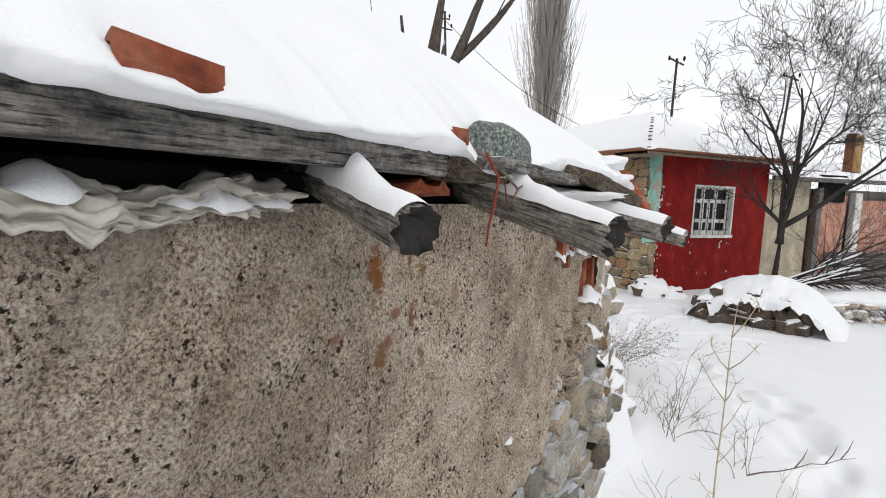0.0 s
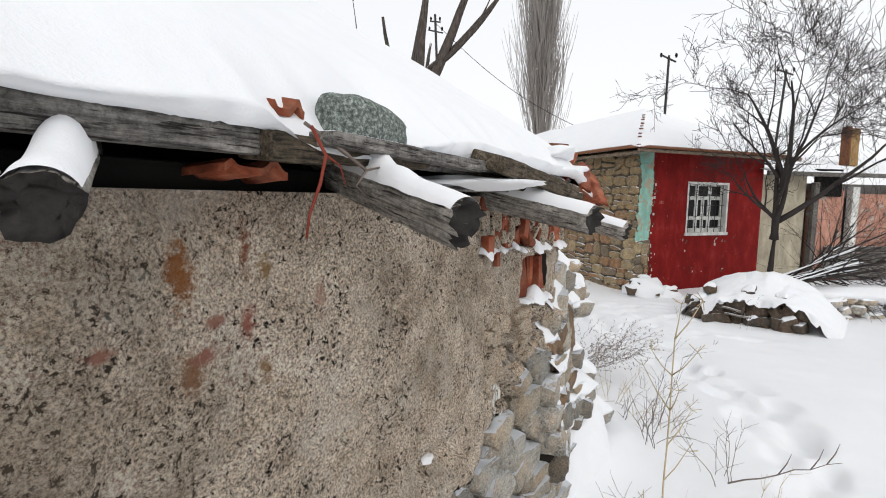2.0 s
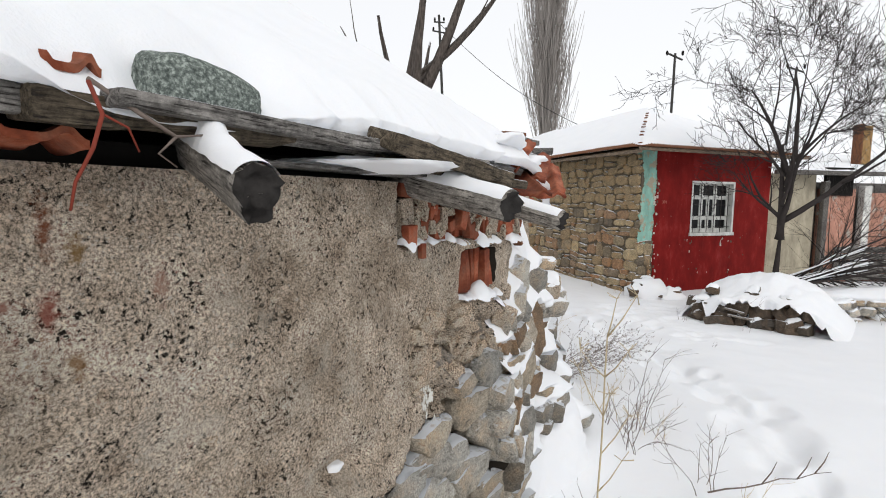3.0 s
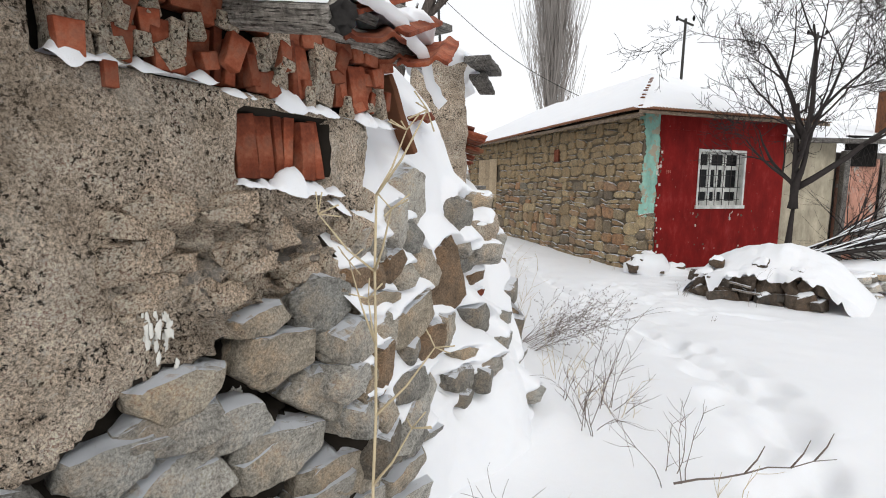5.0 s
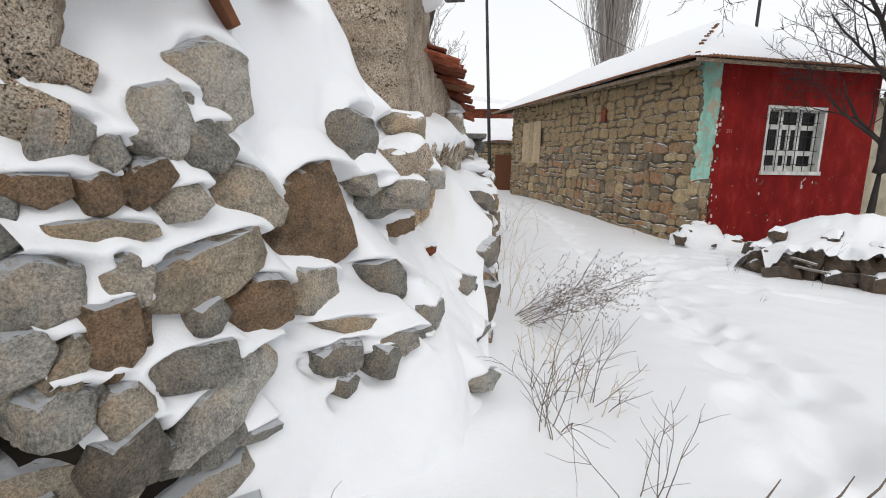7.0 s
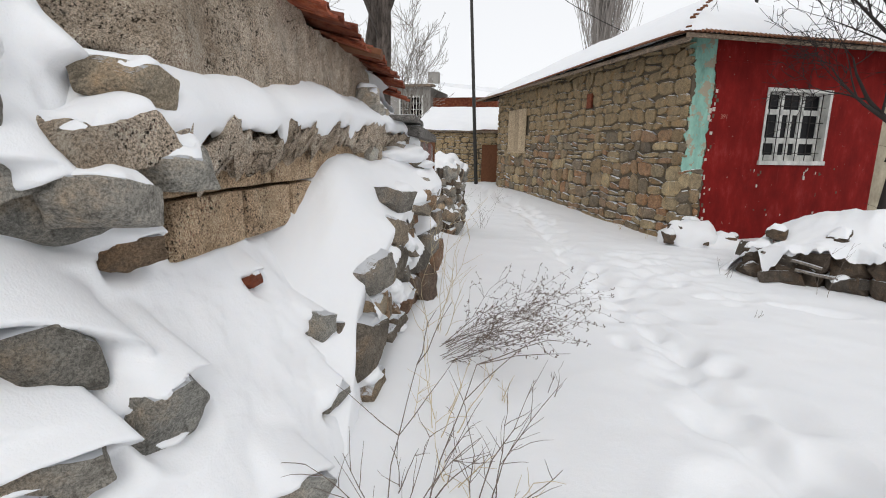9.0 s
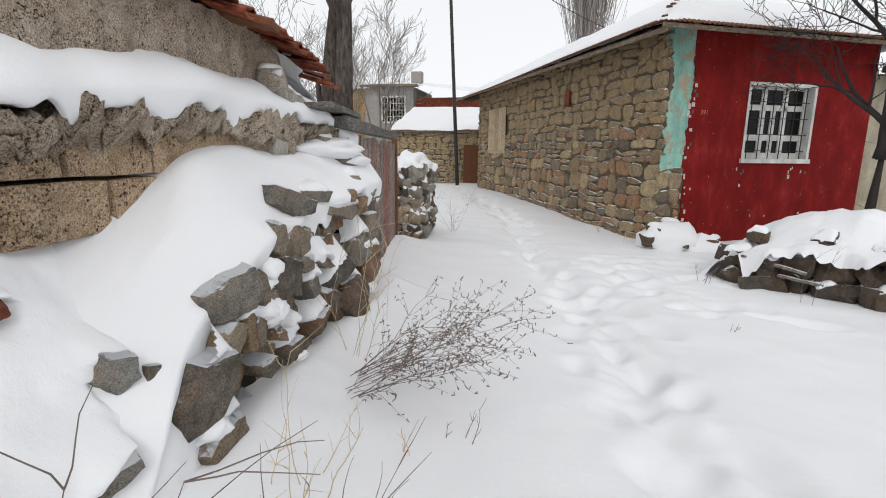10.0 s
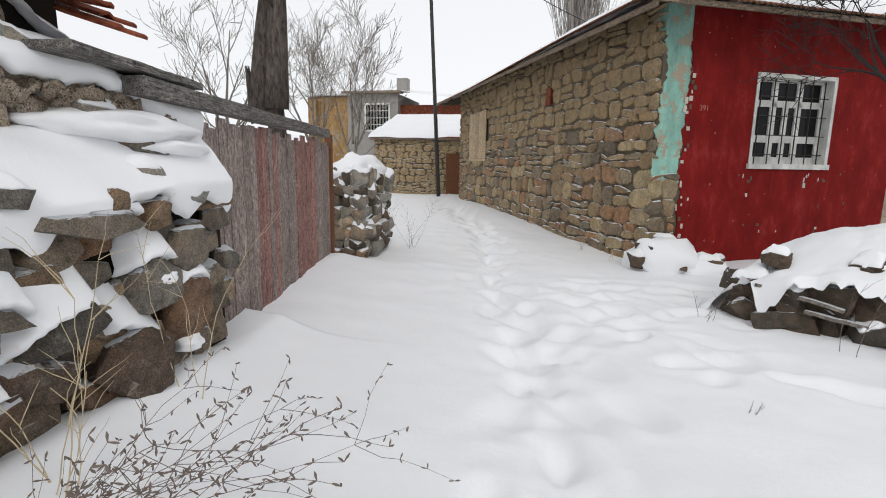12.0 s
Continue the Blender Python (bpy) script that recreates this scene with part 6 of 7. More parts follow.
for k, (s, o, z, w, h) in enumerate(((-0.3, 0.05, 2.0, 0.3, 0.18), (-0.16, 0.12, 1.92, 0.26, 0.16), (-0.38, 0.08, 1.86, 0.24, 0.15), (-0.2, 0.04, 2.14, 0.2, 0.12))):
    rock("stone", on_ruin(s, o, z), w, 0.26, h, (0, 9 * k - 10, 80 + 9 * k), (RENDER, GREY_STONE, GREY_STONE, TAN_STONE)[k], ruin, next_seed(), 3, snow=0.04)


# ---- trees ----
def grow(verts, faces, p, d, length, radius, depth, rnd, spread=0.6, up=0.15, sides=(7, 6, 5, 4, 3, 3), kids=(3, 5), twist=0.25, thin=0.0025):
    """A branch and what grows from it."""
    n = max(4, int(length / 0.12))
    n = min(n, 9)
    pts, radii, dirs = [p.copy()], [radius], [d.copy()]
    for i in range(n):
        d = (d + Vector((rnd.gauss(0, twist), rnd.gauss(0, twist), rnd.gauss(0, twist) + up)) * (1.0 / n) ** 0.5 * 0.8).normalized()
        p = p + d * (length / n)
        pts.append(p.copy())
        radii.append(max(thin, radius * (1 - 0.72 * (i + 1) / n)))
        dirs.append(d.copy())
    level = min(len(sides) - 1, max(0, 4 - depth))
    tube(verts[0 if radius > 0.03 else 1], faces[0 if radius > 0.03 else 1], pts, radii, sides[level], cap=radius > 0.02)
    if depth <= 0:
        return
    for k in range(rnd.randint(*kids)):
        i = rnd.randint(max(1, n // 4), n)
        side = dirs[i].orthogonal()
        side.rotate(Matrix.Rotation(rnd.uniform(0, 2 * math.pi), 3, dirs[i]))
        nd = (dirs[i] + side * spread * rnd.uniform(0.7, 1.5)).normalized()
        grow(verts, faces, pts[i], nd, length * rnd.uniform(0.5, 0.78), max(thin, radii[i] * rnd.uniform(0.5, 0.75)), depth - 1, rnd, spread, up, sides, kids, twist, thin)


def bare_tree(name, label, limbs, seed, material=BARK, depth=4, **kw):
    """limbs: start, way, length, radius and how often it forks."""
    rnd = random.Random(seed)
    verts, faces = ([], []), ([], [])
    for i, (a, d, L, r, dep) in enumerate(limbs):
        grow(verts, faces, Vector(a), Vector(d).normalized(), L, r, dep, rnd, **(dict(kw, twist=0.02, up=0.0) if i == 0 else kw))
    base = thing(name, label, "tree")
    lists_object("trunk", verts[0], faces[0], material, base)
    if verts[1]:
        lists_object("crown", verts[1], faces[1], material, base)
    return base


T = Vector((7.22, 10.95, 0.3))
bare_tree("bare_tree", "leafless dark fruit tree with spreading snow-flecked branches", [
    (T, (0.06, 0.0, 1), 1.7, 0.12, 0),
    (T + Vector((0.05, 0, 1.6)), (0.1, 0.05, 1), 1.5, 0.09, 0),
    (T + Vector((0.08, 0, 1.6)), (-0.16, 0.05, 1), 2.0, 0.075, 5),
    (T + Vector((0.15, 0, 2.9)), (-0.25, 0.1, 1), 2.0, 0.06, 5),
    (T + Vector((0.12, 0, 2.7)), (0.15, -0.1, 1), 2.2, 0.06, 5),
    (T + Vector((0.1, 0, 2.0)), (0.9, -0.1, 0.55), 2.8, 0.065, 5),
    (T + Vector((0.05, 0, 2.9)), (-0.45, 0.3, 1), 1.5, 0.035, 4),
    (T + Vector((0.1, 0, 2.6)), (0.6, 0.3, 1), 2.3, 0.045, 5),
], 11, TWIG_BARK, spread=0.7, up=0.14, kids=(3, 4), twist=0.3, thin=0.004)
# cut boughs lying beside it, loaded with snow
for k in range(13):
    a = T + Vector((0.05 + 0.04 * k, -0.15 + 0.06 * k, 0.55 + 0.05 * (k % 4)))
    rnd = random.Random(60 + k)
    verts, faces = ([], []), ([], [])
    way = Vector((1, rnd.uniform(-0.25, 0.15), rnd.uniform(0.05, 0.65))).normalized()
    grow(verts, faces, a, way, rnd.uniform(1.8, 3.0), 0.03, 3, rnd, 0.6, 0.03, kids=(3, 5), twist=0.12)
    bough = thing("cut_bough", "cut bough leaning beside the tree with a line of snow", "bough", "cut boughs by the tree")
    lists_object("wood", verts[0], faces[0], TWIG_BARK, bough) if verts[0] else None
    if verts[1]:
        lists_object("brushwood", verts[1], faces[1], TWIG_BARK, bough)
    sv, sf = [], []
    pts = [a + way * (0.17 * i) + Vector((0, 0, 0.03 + 0.02 * noise.noise(Vector((i, k, 0))))) for i in range(11)]
    tube(sv, sf, pts, [0.006] + [0.014 + 0.009 * noise.noise(Vector((i * 1.3, k, 3))) for i in range(9)] + [0.008], 8)
    lists_object("snow_line", sv, sf, SNOW, bough)

TL = Vector((-0.75, 12.6, 0.3))
bare_tree("old_tree", "thick forked old tree trunk with rough dark bark", [
    (TL, (0.03, 0, 1), 2.7, 0.36, 0),
    (TL + Vector((0.12, 0, 2.3)), (0.1, 0, 1), 4.2, 0.24, 1),
    (TL + Vector((-0.12, 0, 2.2)), (-0.03, 0.05, 1), 5.4, 0.25, 1),
    (TL + Vector((-0.22, -0.05, 2.1)), (-0.32, 0.0, 1), 0.85, 0.14, 0),
    (TL + Vector((0.45, 0, 4.9)), (0.55, 0, 1), 3.6, 0.16, 2),
    (TL + Vector((0.2, 0, 4.6)), (0.1, 0, 1), 4.2, 0.14, 2),
    (TL + Vector((-0.4, 0, 4.6)), (-0.6, 0.2, 0.7), 2.4, 0.05, 3),
], 23, spread=0.5, up=0.2, kids=(1, 2), twist=0.13)
for at, seed, h in (((-2.4, 21.0, 0.5), 31, 4.2), ((-3.3, 20.0, 0.5), 33, 4.4), ((-4.6, 17.5, 0.5), 37, 4.6)):
    p = Vector(at)
    bare_tree("young_tree", "pale leafless young tree behind the yard wall", [
        (p, (0.05, 0, 1), h * 0.5, 0.07, 1),
        (p + Vector((0.03, 0, h * 0.3)), (0.3, 0, 1), h * 0.55, 0.05, 4),
        (p + Vector((0.0, 0, h * 0.32)), (-0.3, 0.1, 1), h * 0.55, 0.05, 4),
        (p + Vector((0.05, 0, h * 0.45)), (0.05, 0, 1), h * 0.55, 0.045, 4),
    ], seed, PALE_BARK, spread=0.55, up=0.25, kids=(3, 4), twist=0.2, thin=0.006)


def poplar(at, height, radius, seed, n=75):
    """A column of thin upright branches."""
    rnd = random.Random(seed)
    p = Vector(at)
    verts, faces = ([], []), ([], [])
    tube(verts[0], faces[0], [p + Vector((0, 0, height * k / 8)) for k in range(9)], [0.2 * (1 - k / 9) + 0.02 for k in range(9)], 8)
    for _ in range(n):
        z = rnd.uniform(0.05, 0.72) * height
        t = rnd.uniform(0, 2 * math.pi)
        L = height * rnd.uniform(0.22, 0.4) * (1.15 - 0.5 * z / height)
        way = Vector((math.cos(t) * 0.17, math.sin(t) * 0.17, 1)).normalized()
        grow(verts, faces, p + Vector((0, 0, z)), way, L, 0.03, 2, rnd, 0.16, 0.3, kids=(3, 5), twist=0.06, thin=0.01)
    base = thing("poplar", "tall leafless column poplar far behind the house", "tree")
    lists_object("trunk", verts[0], faces[0], POPLAR_BARK, base)
    lists_object("crown", verts[1], faces[1], POPLAR_BARK, base)


poplar((5.2, 28.3, 0.4), 14.6, 1.2, 7, 110)

# ---- poles and wires ----


def utility_pole(a, b, r, label, arms=()):
    base = thing("utility_pole", label, "pole")
    v, f = [], []
    a, b = Vector(a), Vector(b)
    tube(v, f, [a.lerp(b, k / 6) for k in range(7)], [r * (1 - 0.05 * k) for k in range(7)], 10)
    lists_object("shaft", v, f, POLE_STEEL, base)
    for h, w, tilt in arms:
        c = a.lerp(b, h)
        part("crossarm", box_bm(w, 0.05, 0.055, (0, 0, 0), 0.008), POLE_STEEL, base, m=Matrix.Translation(c) @ pose(0, 0, 0, 0, tilt, 20))
        for k in (-0.4, 0.4):
            vv, ff = [], []
            q = c + Vector((k * w, 0.02, 0.05))
            tube(vv, ff, [q, q + Vector((0, 0, 0.08)), q + Vector((0, 0, 0.16))], [0.03, 0.05, 0.03], 8)
            lists_object("insulator", vv, ff, DARK, base)
    return base


utility_pole((0.1, 23.4, 0.3), (-0.45, 23.4, 10.8), 0.075, "dark leaning utility pole beside the lane", ((0.93, 0.7, 4), (0.97, 0.5, -3)))
utility_pole((8.3, 19.6, 0.3), (8.42, 19.6, 8.1), 0.06, "wooden cross-armed pole behind the house", ((0.985, 0.7, 14),))
utility_pole((13.2, 21.0, 0.3), (13.7, 21.0, 8.0), 0.06, "wooden pole behind the bare tree", ((0.985, 0.8, 8),))
v, f = [], []
wa, wb = Vector((-0.4, 23.4, 10.4)), Vector((6.0, 21.0, 5.4))
tube(v, f, [wa.lerp(wb, k / 12) - Vector((0, 0, 0.5 * math.sin(math.pi * k / 12))) for k in range(13)], [0.012] * 13, 5)
tagged(lists_object("wire", v, f, POLE_STEEL), "thin overhead wire from the pole to the house", "wire")

# ---- buildings at the lane's end ----
shed = thing("stone_shed", "low stone shed under a snowy roof at the lane's end", "shed")
part("front_wall", box_bm(4.3, 0.4, 2.5, (-0.55, 24.75, 1.45)), MORTAR, shed)
part("side_wall", box_bm(0.4, 4.5, 2.5, (-2.5, 27.0, 1.45)), MORTAR, shed)
rubble_courses(shed, Matrix.Translation((1.55, 24.54, 0)) @ Matrix.Rotation(radians(90), 4, "Z"), 4.25, 0.4, 2.3, 0.04, 0, HOUSE_STONE, 44)
part("door", box_bm(0.75, 0.06, 1.7, (0.55, 24.5, 1.35), 0.01), RUST, shed, "dark plank door")
part("eave", box_bm(4.7, 0.5, 0.1, (-0.5, 24.6, 2.74), 0.02, rough=0.01, cuts=6), EAVE_WOOD, shed)
xs, ys = np.linspace(-2.9, 2.0, 30), np.linspace(24.3, 29, 24)
P = np.array([[(x, y, 2.78 + 0.26 * (y - 24.3) + 0.1 * min(1, (y - 24.3) * 3) + 0.05 * fbm(x, y)) for x in xs] for y in ys])
grid_object("roof_snow", P, SNOW, shed)

far = thing("grey_house", "two-storey grey rendered house with a barred window", "house")
FM = pose(-6.1, 31.0, 0, 0, 0, -4)
part("front_wall", box_bm(2.75, 4.0, 5.3, (1.37, 2.0, 2.65)), GREY_RENDER, far, m=FM)
fw = part("window", box_bm(1.3, 0.06, 1.3, (1.65, -0.01, 4.12), 0.02), DARK, far, m=FM)
for x in (1.0, 2.3):
    part("frame", box_bm(0.09, 0.08, 1.4, (x, -0.03, 4.12), 0.01), WHITE_PAINT, fw, m=FM)
for z in (3.45, 4.8):
    part("frame", box_bm(1.4, 0.08, 0.09, (1.65, -0.03, z), 0.01), WHITE_PAINT, fw, m=FM)
for k in range(7):
    part("bar", box_bm(0.025, 0.03, 1.35, (1.15 + 0.165 * k, -0.07, 4.12)), WHITE_PAINT, fw, m=FM)
for k in range(3):
    part("bar", box_bm(1.3, 0.03, 0.025, (1.65, -0.075, 3.75 + 0.35 * k)), WHITE_PAINT, fw, m=FM)
part("eave", box_bm(3.2, 0.5, 0.12, (1.4, -0.1, 5.36), 0.02), EAVE_WOOD, far, m=FM)
xs, ys = np.linspace(-0.2, 6.2, 30), np.linspace(-0.35, 4.2, 14)
P = np.array([[tuple(FM @ Vector((x, y, 5.45 + 0.14 * y - 0.12 * max(0, x - 2.6) + 0.05 * fbm(x, y)))) for x in xs] for y in ys])
grid_object("roof_snow", P, SNOW, far)
part("chimney", box_bm(0.6, 0.5, 0.7, (2.4, 2.0, 6.0), 0.02), GREY_RENDER, far, m=FM)
wing = thing("brick_house", "red brick house wall beside the grey one", "house")
part("wall", box_bm(3.6, 3.5, 4.75, (4.55, 2.2, 2.4)), clay_material("red_brick_wall", False), wing, m=FM)
och = thing("ochre_house", "ochre painted house wall with a snowy roof", "house")
part("wall", box_bm(2.3, 3.5, 5.2, (-1.2, 1.9, 2.6)), OCHRE_PAINT, och, m=FM)
part("pillar", box_bm(0.35, 0.3, 5.0, (-1.9, 0.0, 2.5), 0.02), OCHRE_PAINT, och, m=FM)
part("roof", box_bm(2.9, 4.2, 0.2, (-1.2, 1.8, 5.35), 0.05), SNOW, och, m=FM)

# ---- buildings beyond the red house ----
yard = thing("yard_shed", "patched shed of pink and beige plaster with a snowy roof", "shed")
YM = pose(9.3, 14.75, 0, 0, 0, 11)
part("beige_wall", box_bm(1.5, 0.3, 3.5, (0.75, 0.2, 1.75), 0.02), BEIGE_PAINT, yard, m=YM)
part("pink_wall", box_bm(1.0, 0.3, 3.1, (2.35, 0.2, 1.55), 0.02), PINK_PAINT, yard, m=YM)
part("pink_wall", box_bm(2.0, 0.3, 3.0, (4.3, 0.2, 1.5), 0.02), PINK_PAINT, yard, m=YM)
part("grey_sheet", box_bm(0.9, 0.06, 0.7, (5.0, 0.02, 2.8), 0.01), GREY_RENDER, yard, m=YM)
part("white_post", box_bm(0.25, 0.2, 2.6, (3.1, 0.0, 1.9), 0.02), WHITE_PAINT, yard, m=YM)
part("timber_post", box_bm(0.16, 0.16, 3.3, (1.65, -0.1, 1.65), 0.02, rough=0.01, cuts=4), OLD_WOOD, yard, m=YM)
part("dark_opening", box_bm(0.9, 0.1, 0.8, (2.2, 0.02, 3.3), 0.01), DARK, yard, m=YM)
for k in range(5):
    part("plank", box_bm(2.6, 0.05, 0.17, (3.4, -0.12, 0.55 + 0.2 * k), 0.01, rough=0.012, cuts=3), OLD_WOOD, yard, m=YM)
part("back_wall", box_bm(7.5, 0.3, 3.3, (3.3, 0.7, 1.65)), GREY_RENDER, yard, m=YM)
part("red_door", box_bm(2.2, 0.15, 2.6, (6.6, 0.0, 1.3), 0.02), RED_PAINT, yard, m=YM)
part("eave", box_bm(7.6, 0.12, 0.12, (3.6, -0.35, 3.52), 0.02, rough=0.015, cuts=6), OLD_WOOD, yard, m=YM)
xs, ys = np.linspace(-0.3, 8.0, 40), np.linspace(-0.4, 4.0, 20)
P = np.array([[tuple(YM @ Vector((x, y, 3.6 + 0.22 * y + 0.1 * fbm(x * 0.8, y, 2.0) + 0.06 * min(1, (y + 0.4) * 4)))) for x in xs] for y in ys])
grid_object("roof_snow", P, SNOW, yard)
chim = thing("chimney", "rusty orange sheet-metal chimney above the shed", "chimney")
part("stack", box_bm(0.36, 0.3, 1.2, (4.55, 1.5, 4.55), 0.02, rough=0.02, cuts=3), OCHRE_PAINT, chim, m=YM)
part("side_sheet", box_bm(0.06, 0.32, 1.25, (4.36, 1.5, 4.58), 0.01), RUST, chim, m=YM)

# ---- pile of old timber and rocks under snow ----
pile = thing("timber_pile", "heap of dark old timber and stones under thick snow", "timber pile")
rnd = random.Random(51)
PA, PB = Vector((5.3, 10.05, 0.3)), Vector((6.6, 8.95, 0.3))
for k in range(22):
    u = (k % 11) / 10
    p = PA.lerp(PB, u) + Vector((0.1 + rnd.uniform(-0.05, 0.1), 0.2 + rnd.uniform(-0.05, 0.1) + 0.12 * (k // 11), 0.08 + 0.24 * (k // 11) + rnd.uniform(0, 0.06)))
    rock("stone", p, rnd.uniform(0.2, 0.52), 0.34, rnd.uniform(0.18, 0.36), (rnd.gauss(0, 18), rnd.gauss(0, 24), -38 + rnd.gauss(0, 22)), WET_STONE, pile, next_seed(), 3, snow=0.06 if rnd.random() < 0.4 else 0)
for k in range(5):
    u = rnd.random()
    p = PA.lerp(PB, u) + Vector((0.25, 0.3, 0.6 + rnd.uniform(-0.06, 0.12)))
    rock("stone", p, rnd.uniform(0.14, 0.34), 0.24, rnd.uniform(0.14, 0.24), (rnd.gauss(0, 15), rnd.gauss(0, 20), rnd.uniform(-70, 10)), WET_STONE, pile, next_seed(), 3, snow=0.06)
for k, (u, z, L, a) in enumerate(((0.25, 0.36, 0.7, 9), (0.42, 0.22, 0.45, 4))):
    part("timber", box_bm(L, 0.06, 0.035, (0, 0, 0), 0.008, rough=0.01, cuts=5), PALE_BARK, pile, m=Matrix.Translation(PA.lerp(PB, u) + Vector((0.06, 0.12, z))) @ pose(0, 0, 0, 0, a, -40))
xs, ys = np.linspace(-1.3, 1.5, 70), np.linspace(-0.28, 1.7, 54)
PM = Matrix.Translation((6.12, 9.75, 0.3)) @ Matrix.Rotation(radians(-40), 4, "Z")
P = np.zeros((54, 70, 3))
for j, y in enumerate(ys):
    for i, x in enumerate(xs):
        e = max(0.0, 1 - abs((x - 0.1) / 1.4) ** 2.2) ** 0.7
        lip = 0.16 * fbm(x * 2.6, 1.0) + 0.05 * fbm(x * 8, 2.0)
        h = e * (0.62 + 0.42 * smooth(-0.28, 0.75, y + 0.4 * lip)) * (1 - 0.35 * smooth(0.8, 1.7, y)) + 0.07 * fbm(x * 2.0, y * 2.0, 4.0) * e + 0.02 * fbm(x * 6, y * 6, 1.0) * e
        if j < 3:
            h -= (0.1 + 0.3 * fbm(x * 2.6, 3.0)) * (3 - j) / 3
        P[j, i] = PM @ Vector((x, y + lip * max(0, 1 - (y + 0.28) / 0.5) + (0.02 * (3 - j) if j < 3 else 0), h - 0.03))
grid_object("pile_snow", P, SNOW, pile, label="thick white snow cover")

corner_rocks = thing("corner_rocks", "snow-covered rocks at the corner of the house", "rock pile")
for k, (x, y, w, h) in enumerate(((4.8, 12.35, 0.24, 0.26), (5.05, 12.5, 0.5, 0.4), (5.4, 12.45, 0.6, 0.3), (5.75, 12.4, 0.34, 0.2), (5.25, 12.75, 0.4, 0.5), (5.95, 12.55, 0.2, 0.2))):
    rock("stone", (x, y, 0.42 + h * 0.3), w, 0.36, h, (0, 6 * (k % 3) - 6, 30 * k), WET_STONE, corner_rocks, next_seed(), 3, snow=0.06)
heap_of_snow((5.2, 12.5, 0.45), (0.5, 0.34, 0.38), 71, corner_rocks, "snow_cover")
heap_of_snow((5.7, 12.45, 0.36), (0.4, 0.3, 0.2), 72, corner_rocks, "snow_cover")
lane_rock = rock("rock", (2.33, 19.6, 0.66), 0.4, 0.3, 0.2, (0, 0, 0), DARK_STONE, None, 909, 2, snow=0.05)
tagged(lane_rock, "small dark rock by the foot of the stone house", "rock")
side_pile = thing("yard_wall", "low tumbled stone wall under snow beside the shed", "stone wall")
rnd = random.Random(52)
for k in range(26):
    x = 7.9 + rnd.uniform(0, 2.3)
    y = 10.3 + 0.25 * (x - 7.9) + rnd.uniform(-0.1, 0.1)
    z = 0.35 + 0.17 * (k % 3)
    rock("stone", (x, y, z), rnd.uniform(0.3, 0.5), 0.35, rnd.uniform(0.14, 0.2), (0, rnd.gauss(0, 5), 14), rnd.choice((GREY_STONE, TAN_STONE, DARK_STONE)), side_pile, next_seed(), 2, snow=0.04)
heap_of_snow((9.1, 10.75, 0.78), (1.3, 0.45, 0.2), 73, side_pile, "snow_cover")

# ---- dry weeds ----


def weed(at, height, stems, material, seed, lean=(0, 0), label="dry leafless weed standing in the snow", twigs=5, r=0.003, wide=0.35, seeds=False, group="dry weeds along the wall"):
    """Thin dead stalks with side twigs."""
    rnd = random.Random(seed)
    p0 = Vector(at)
    clump = thing("dry_weed", label, "dry weed", group)
    for _ in range(stems):
        v, f = [], []
        p = p0 + Vector((rnd.gauss(0, 0.05), rnd.gauss(0, 0.05), -0.05))
        d = Vector((lean[0] + rnd.gauss(0, wide), lean[1] + rnd.gauss(0, wide), 1)).normalized()
        L = height * rnd.uniform(0.6, 1.1)
        pts, dirs = [p.copy()], [d.copy()]
        for i in range(8):
            d = (d + Vector((rnd.gauss(0, 0.12), rnd.gauss(0, 0.12), rnd.gauss(0, 0.06) - 0.02))).normalized()
            p = p + d * L / 8
            pts.append(p.copy())
            dirs.append(d.copy())
        tube(v, f, pts, [r * (1 - 0.08 * i) for i in range(9)], 4, cap=False)
        for _ in range(twigs):
            i = rnd.randint(2, 8)
            side = dirs[i].orthogonal()
            side.rotate(Matrix.Rotation(rnd.uniform(0, 6.28), 3, dirs[i]))
            q, dd = pts[i].copy(), (dirs[i] + side * rnd.uniform(0.4, 0.9)).normalized()
            tw = [q.copy()]
            for _ in range(4):
                dd = (dd + Vector((rnd.gauss(0, 0.12), rnd.gauss(0, 0.12), rnd.gauss(0, 0.12)))).normalized()
                q = q + dd * L * 0.07 * rnd.uniform(0.7, 1.4)
                tw.append(q.copy())
            tube(v, f, tw, [r * 0.6 * (1 - 0.15 * i) for i in range(5)], 3, cap=False)
            if seeds:
                for k in (2, 3, 4):
                    for _ in range(2):
                        o = Vector((rnd.gauss(0, 1), rnd.gauss(0, 1), rnd.gauss(0, 1))).normalized() * 0.022
                        tube(v, f, [tw[k], tw[k] + o * 0.6, tw[k] + o], [0.0012, 0.0032, 0.001], 4, cap=False)
        lists_object("stalk", v, f, material, clump, smooth=False)
    return clump


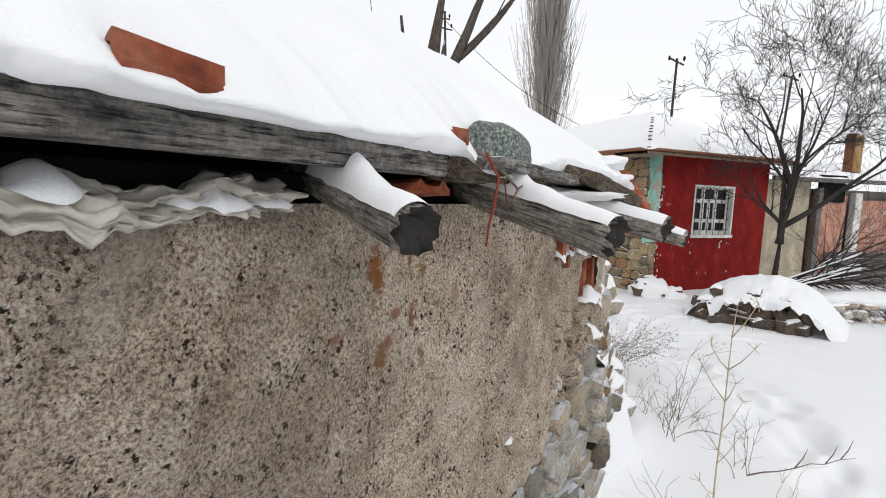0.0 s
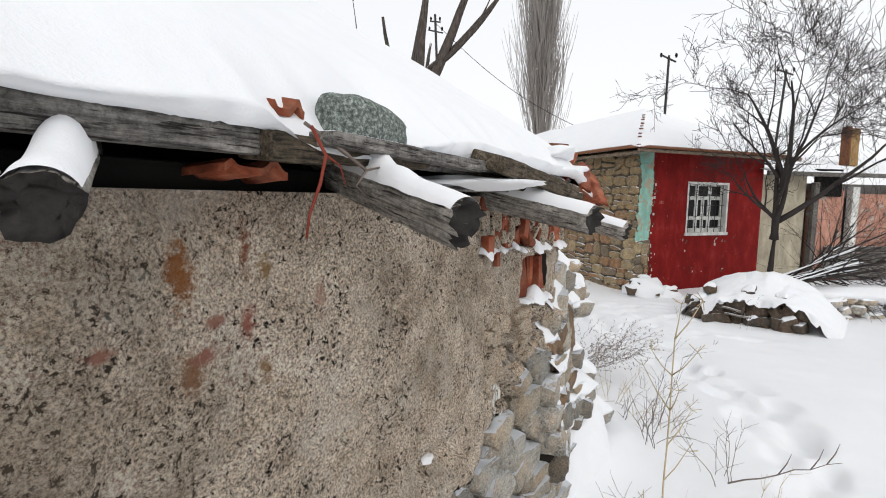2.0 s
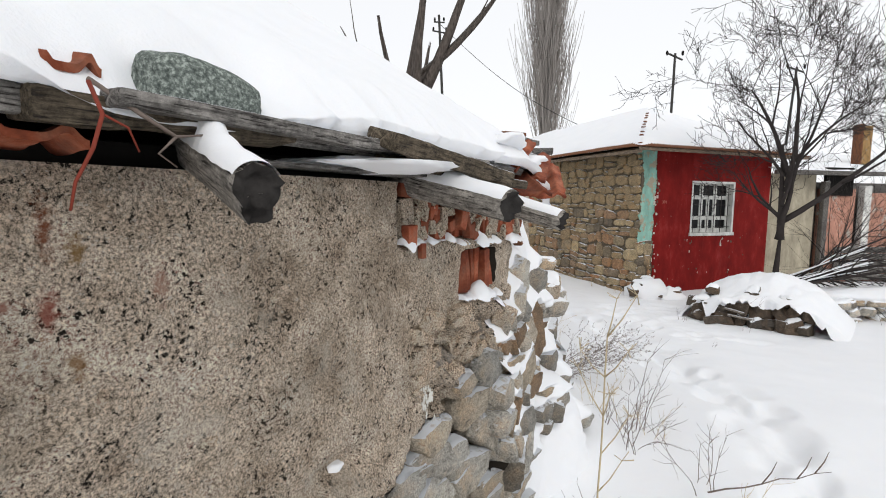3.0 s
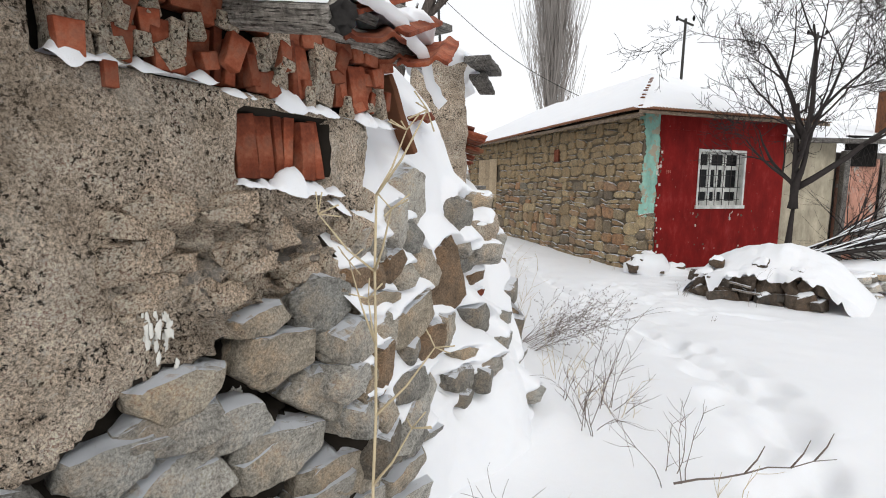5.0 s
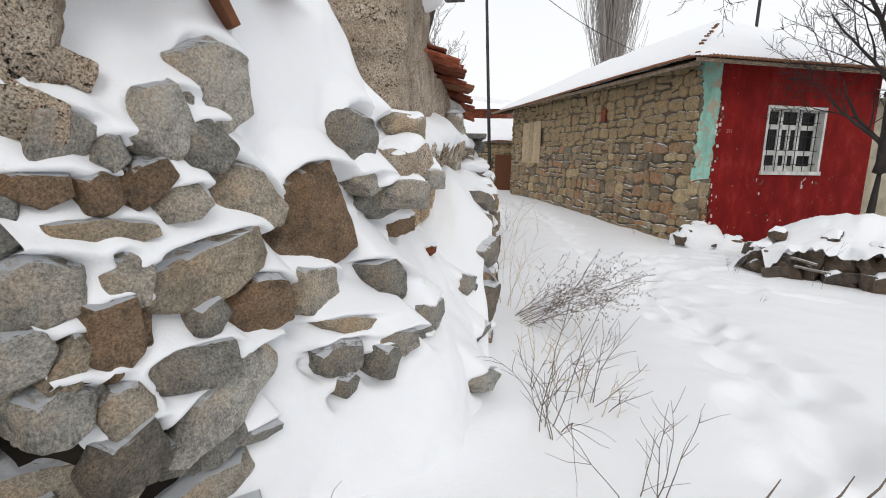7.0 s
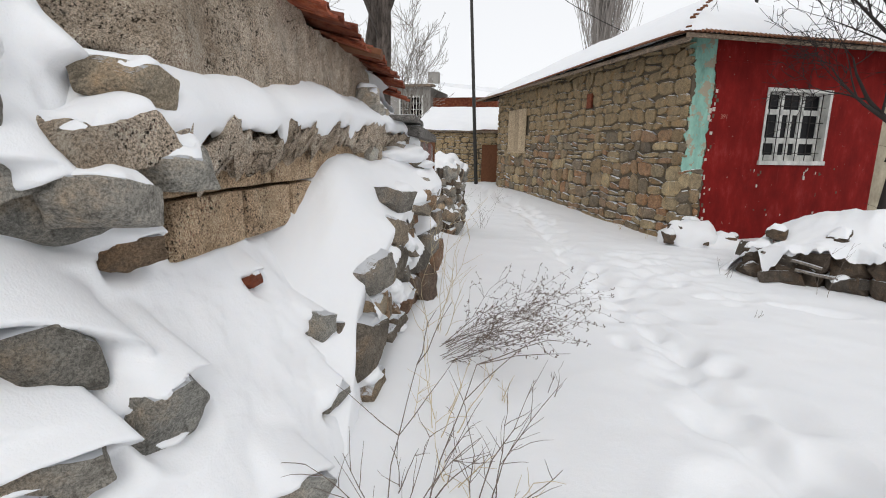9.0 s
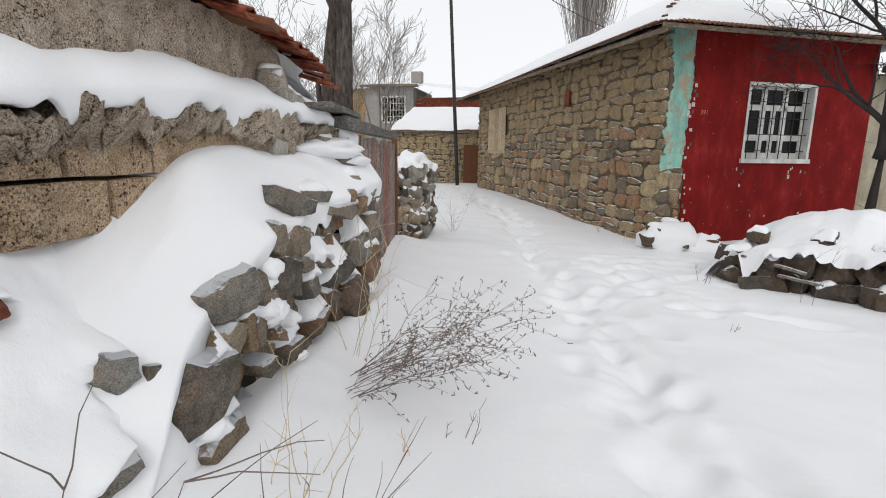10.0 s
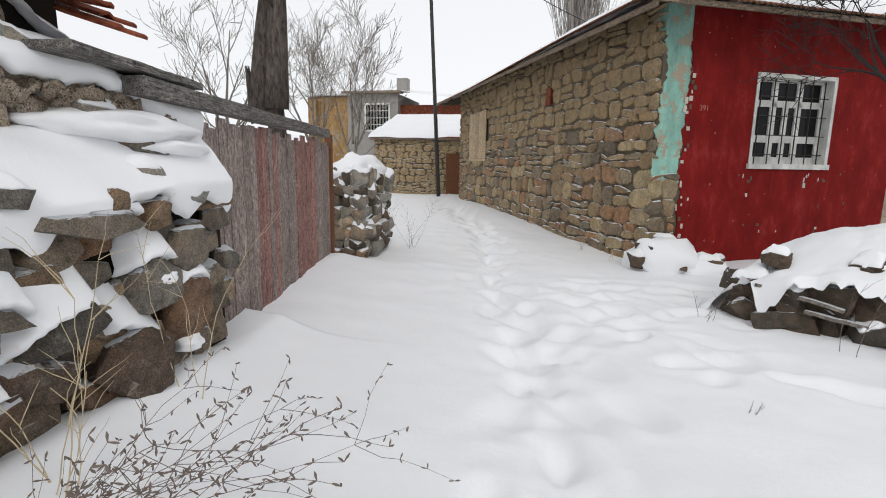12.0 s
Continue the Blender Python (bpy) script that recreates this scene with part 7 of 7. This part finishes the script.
g = lambda x, y: (x, y, ground_height(x, y))
stalk = thing("dry_weed", "tall pale straw stalk with dry side twigs by the wall", "dry weed", "dry weeds along the wall")
v, f = [], []
pts = [Vector((1.08 + 0.02 * u + 0.012 * noise.noise(Vector((u * 4, 0, 1))), 1.83 + 0.012 * noise.noise(Vector((u * 4, 5, 1))), 0.6 + 1.62 * u)) for u in np.linspace(0, 1, 14)]
tube(v, f, pts, [0.0048 - 0.0002 * i for i in range(14)], 6)
rnd = random.Random(5)
for i in (7, 8, 9, 10, 11, 11, 12, 12, 13, 13):
    t = rnd.uniform(0, 6.28)
    d = Vector((math.cos(t), math.sin(t), rnd.uniform(0.6, 1.4))).normalized() * rnd.uniform(0.09, 0.17)
    q = [pts[i], pts[i] + d * 0.5, pts[i] + d + Vector((0, 0, 0.02))]
    tube(v, f, q, [0.0026, 0.002, 0.0012], 4)
    for _ in range(4):
        e = Vector((rnd.gauss(0, 1), rnd.gauss(0, 1), rnd.gauss(0.6, 1))).normalized() * 0.035
        tube(v, f, [q[2], q[2] + e * 0.6, q[2] + e], [0.0014, 0.0012, 0.0016], 4)
lists_object("stem", v, f, STRAW, stalk)
weed(g(1.3, 2.55), 0.6, 7, STRAW, 2, (0.0, 0.1), "pale dry straw clump by the broken wall", 5, 0.0018, 0.4)
weed(g(1.15, 2.25), 0.6, 6, STRAW, 3, (0.05, 0.0), "pale dry straw clump by the broken wall", 4, 0.0018, 0.35)
weed(g(1.55, 2.9), 0.6, 5, TWIG, 4, (0.25, 0.1), twigs=5)
weed(g(0.9, 1.7), 0.75, 3, STRAW, 5, (0.1, 0.0), "pale dry straw clump by the broken wall", 3, 0.003, 0.25)
weed(g(2.0, 4.15), 0.75, 8, TWIG, 6, (0.15, 0.0), twigs=6, wide=0.3)
weed(g(2.25, 4.5), 0.6, 6, TWIG, 7, (0.25, 0.0), twigs=6, wide=0.3)
weed(g(1.95, 5.0), 0.55, 6, STRAW, 8, (0.0, 0.0), twigs=4, wide=0.3)
weed(g(2.4, 3.75), 0.6, 5, TWIG, 9, (0.3, 0.1), twigs=5, wide=0.35)
weed(g(1.75, 6.1), 1.0, 12, TWIG, 10, (1.5, 0.2), "dark twiggy seed-headed bush leaning over the lane", 9, 0.0024, 0.3, True)
weed(g(1.8, 5.9), 0.85, 9, TWIG, 11, (1.3, -0.2), "dark twiggy seed-headed bush leaning over the lane", 8, 0.0022, 0.3, True)
weed(g(1.7, 6.4), 0.8, 6, STRAW, 12, (0.1, 0.1), twigs=5, wide=0.25)
weed(g(1.62, 7.2), 0.9, 3, STRAW, 13, (-0.1, 0.0), twigs=5, wide=0.2)
weed(g(1.3, 13.4), 0.8, 6, TWIG, 14, (0.3, 0.0), twigs=6, wide=0.25)
weed(g(5.0, 10.0), 0.4, 4, TWIG, 15, (0.1, -0.2), "dry twigs at the foot of the timber pile", 4)
weed(g(5.8, 9.3), 0.8, 2, TWIG, 16, (0.05, 0.0), "dry twigs at the foot of the timber pile", 5, wide=0.1)
weed(g(4.3, 13.9), 0.4, 5, STRAW, 17, twigs=3)
weed(g(4.6, 13.0), 0.9, 2, STRAW, 18, twigs=4, wide=0.08)
weed(g(4.5, 7.9), 0.15, 3, TWIG, 19, (0.3, 0.0), twigs=2)
for k in range(7):
    rnd = random.Random(80 + k)
    weed(g(1.95 + rnd.uniform(-0.1, 0.7), 3.2 + rnd.uniform(0, 2.6)), rnd.uniform(0.2, 0.45), 3, rnd.choice((TWIG, STRAW)), 90 + k, (rnd.uniform(-0.2, 0.5), 0), twigs=3)
# fallen twig in the snow
v, f = [], []
p, d = Vector((2.3, 3.5, 0.74)), Vector((0.95, 0.12, 0.12))
pts = [p + d * 0.13 * i + Vector((0, 0, 0.03 * noise.noise(Vector((i * 0.9, 0, 0))))) for i in range(8)]
tube(v, f, pts, [0.006 - 0.0006 * i for i in range(8)], 6)
for i in (3, 5, 6):
    tube(v, f, [pts[i], pts[i] + Vector((0.07, 0.02, 0.07)), pts[i] + Vector((0.12, 0.05, 0.13))], [0.005, 0.004, 0.002], 5)
tagged(lists_object("fallen_twig", v, f, TWIG), "fallen twig half sunk in the snow", "twig")
# red vine hanging from the eave
v, f = [], []
pts = [on_wall(0.187, 0.17, 2.8), on_wall(0.19, 0.2, 2.75), on_wall(0.175, 0.2, 2.7), on_wall(0.15, 0.2, 2.65), on_wall(0.142, 0.2, 2.61)]
tube(v, f, pts, [0.0035, 0.0032, 0.003, 0.0025, 0.002], 7)
tube(v, f, [pts[1], on_wall(0.225, 0.2, 2.735), on_wall(0.24, 0.2, 2.7)], [0.002, 0.0018, 0.0012], 6)
tagged(lists_object("vine_twig", v, f, RED_TWIG), "bare red vine twig hanging from the eave", "twig")
v, f = [], []
pts = [on_wall(0.2, 0.14, 2.81), on_wall(0.25, 0.19, 2.76), on_wall(0.3, 0.2, 2.73), on_wall(0.36, 0.19, 2.74)]
tube(v, f, pts, [0.004, 0.004, 0.003, 0.002], 6)
tube(v, f, [pts[2], on_wall(0.27, 0.2, 2.7), on_wall(0.3, 0.2, 2.68)], [0.003, 0.002, 0.0015], 5)
tagged(lists_object("vine_twig", v, f, TWIG), "bare brown vine twig hanging from the eave", "twig")
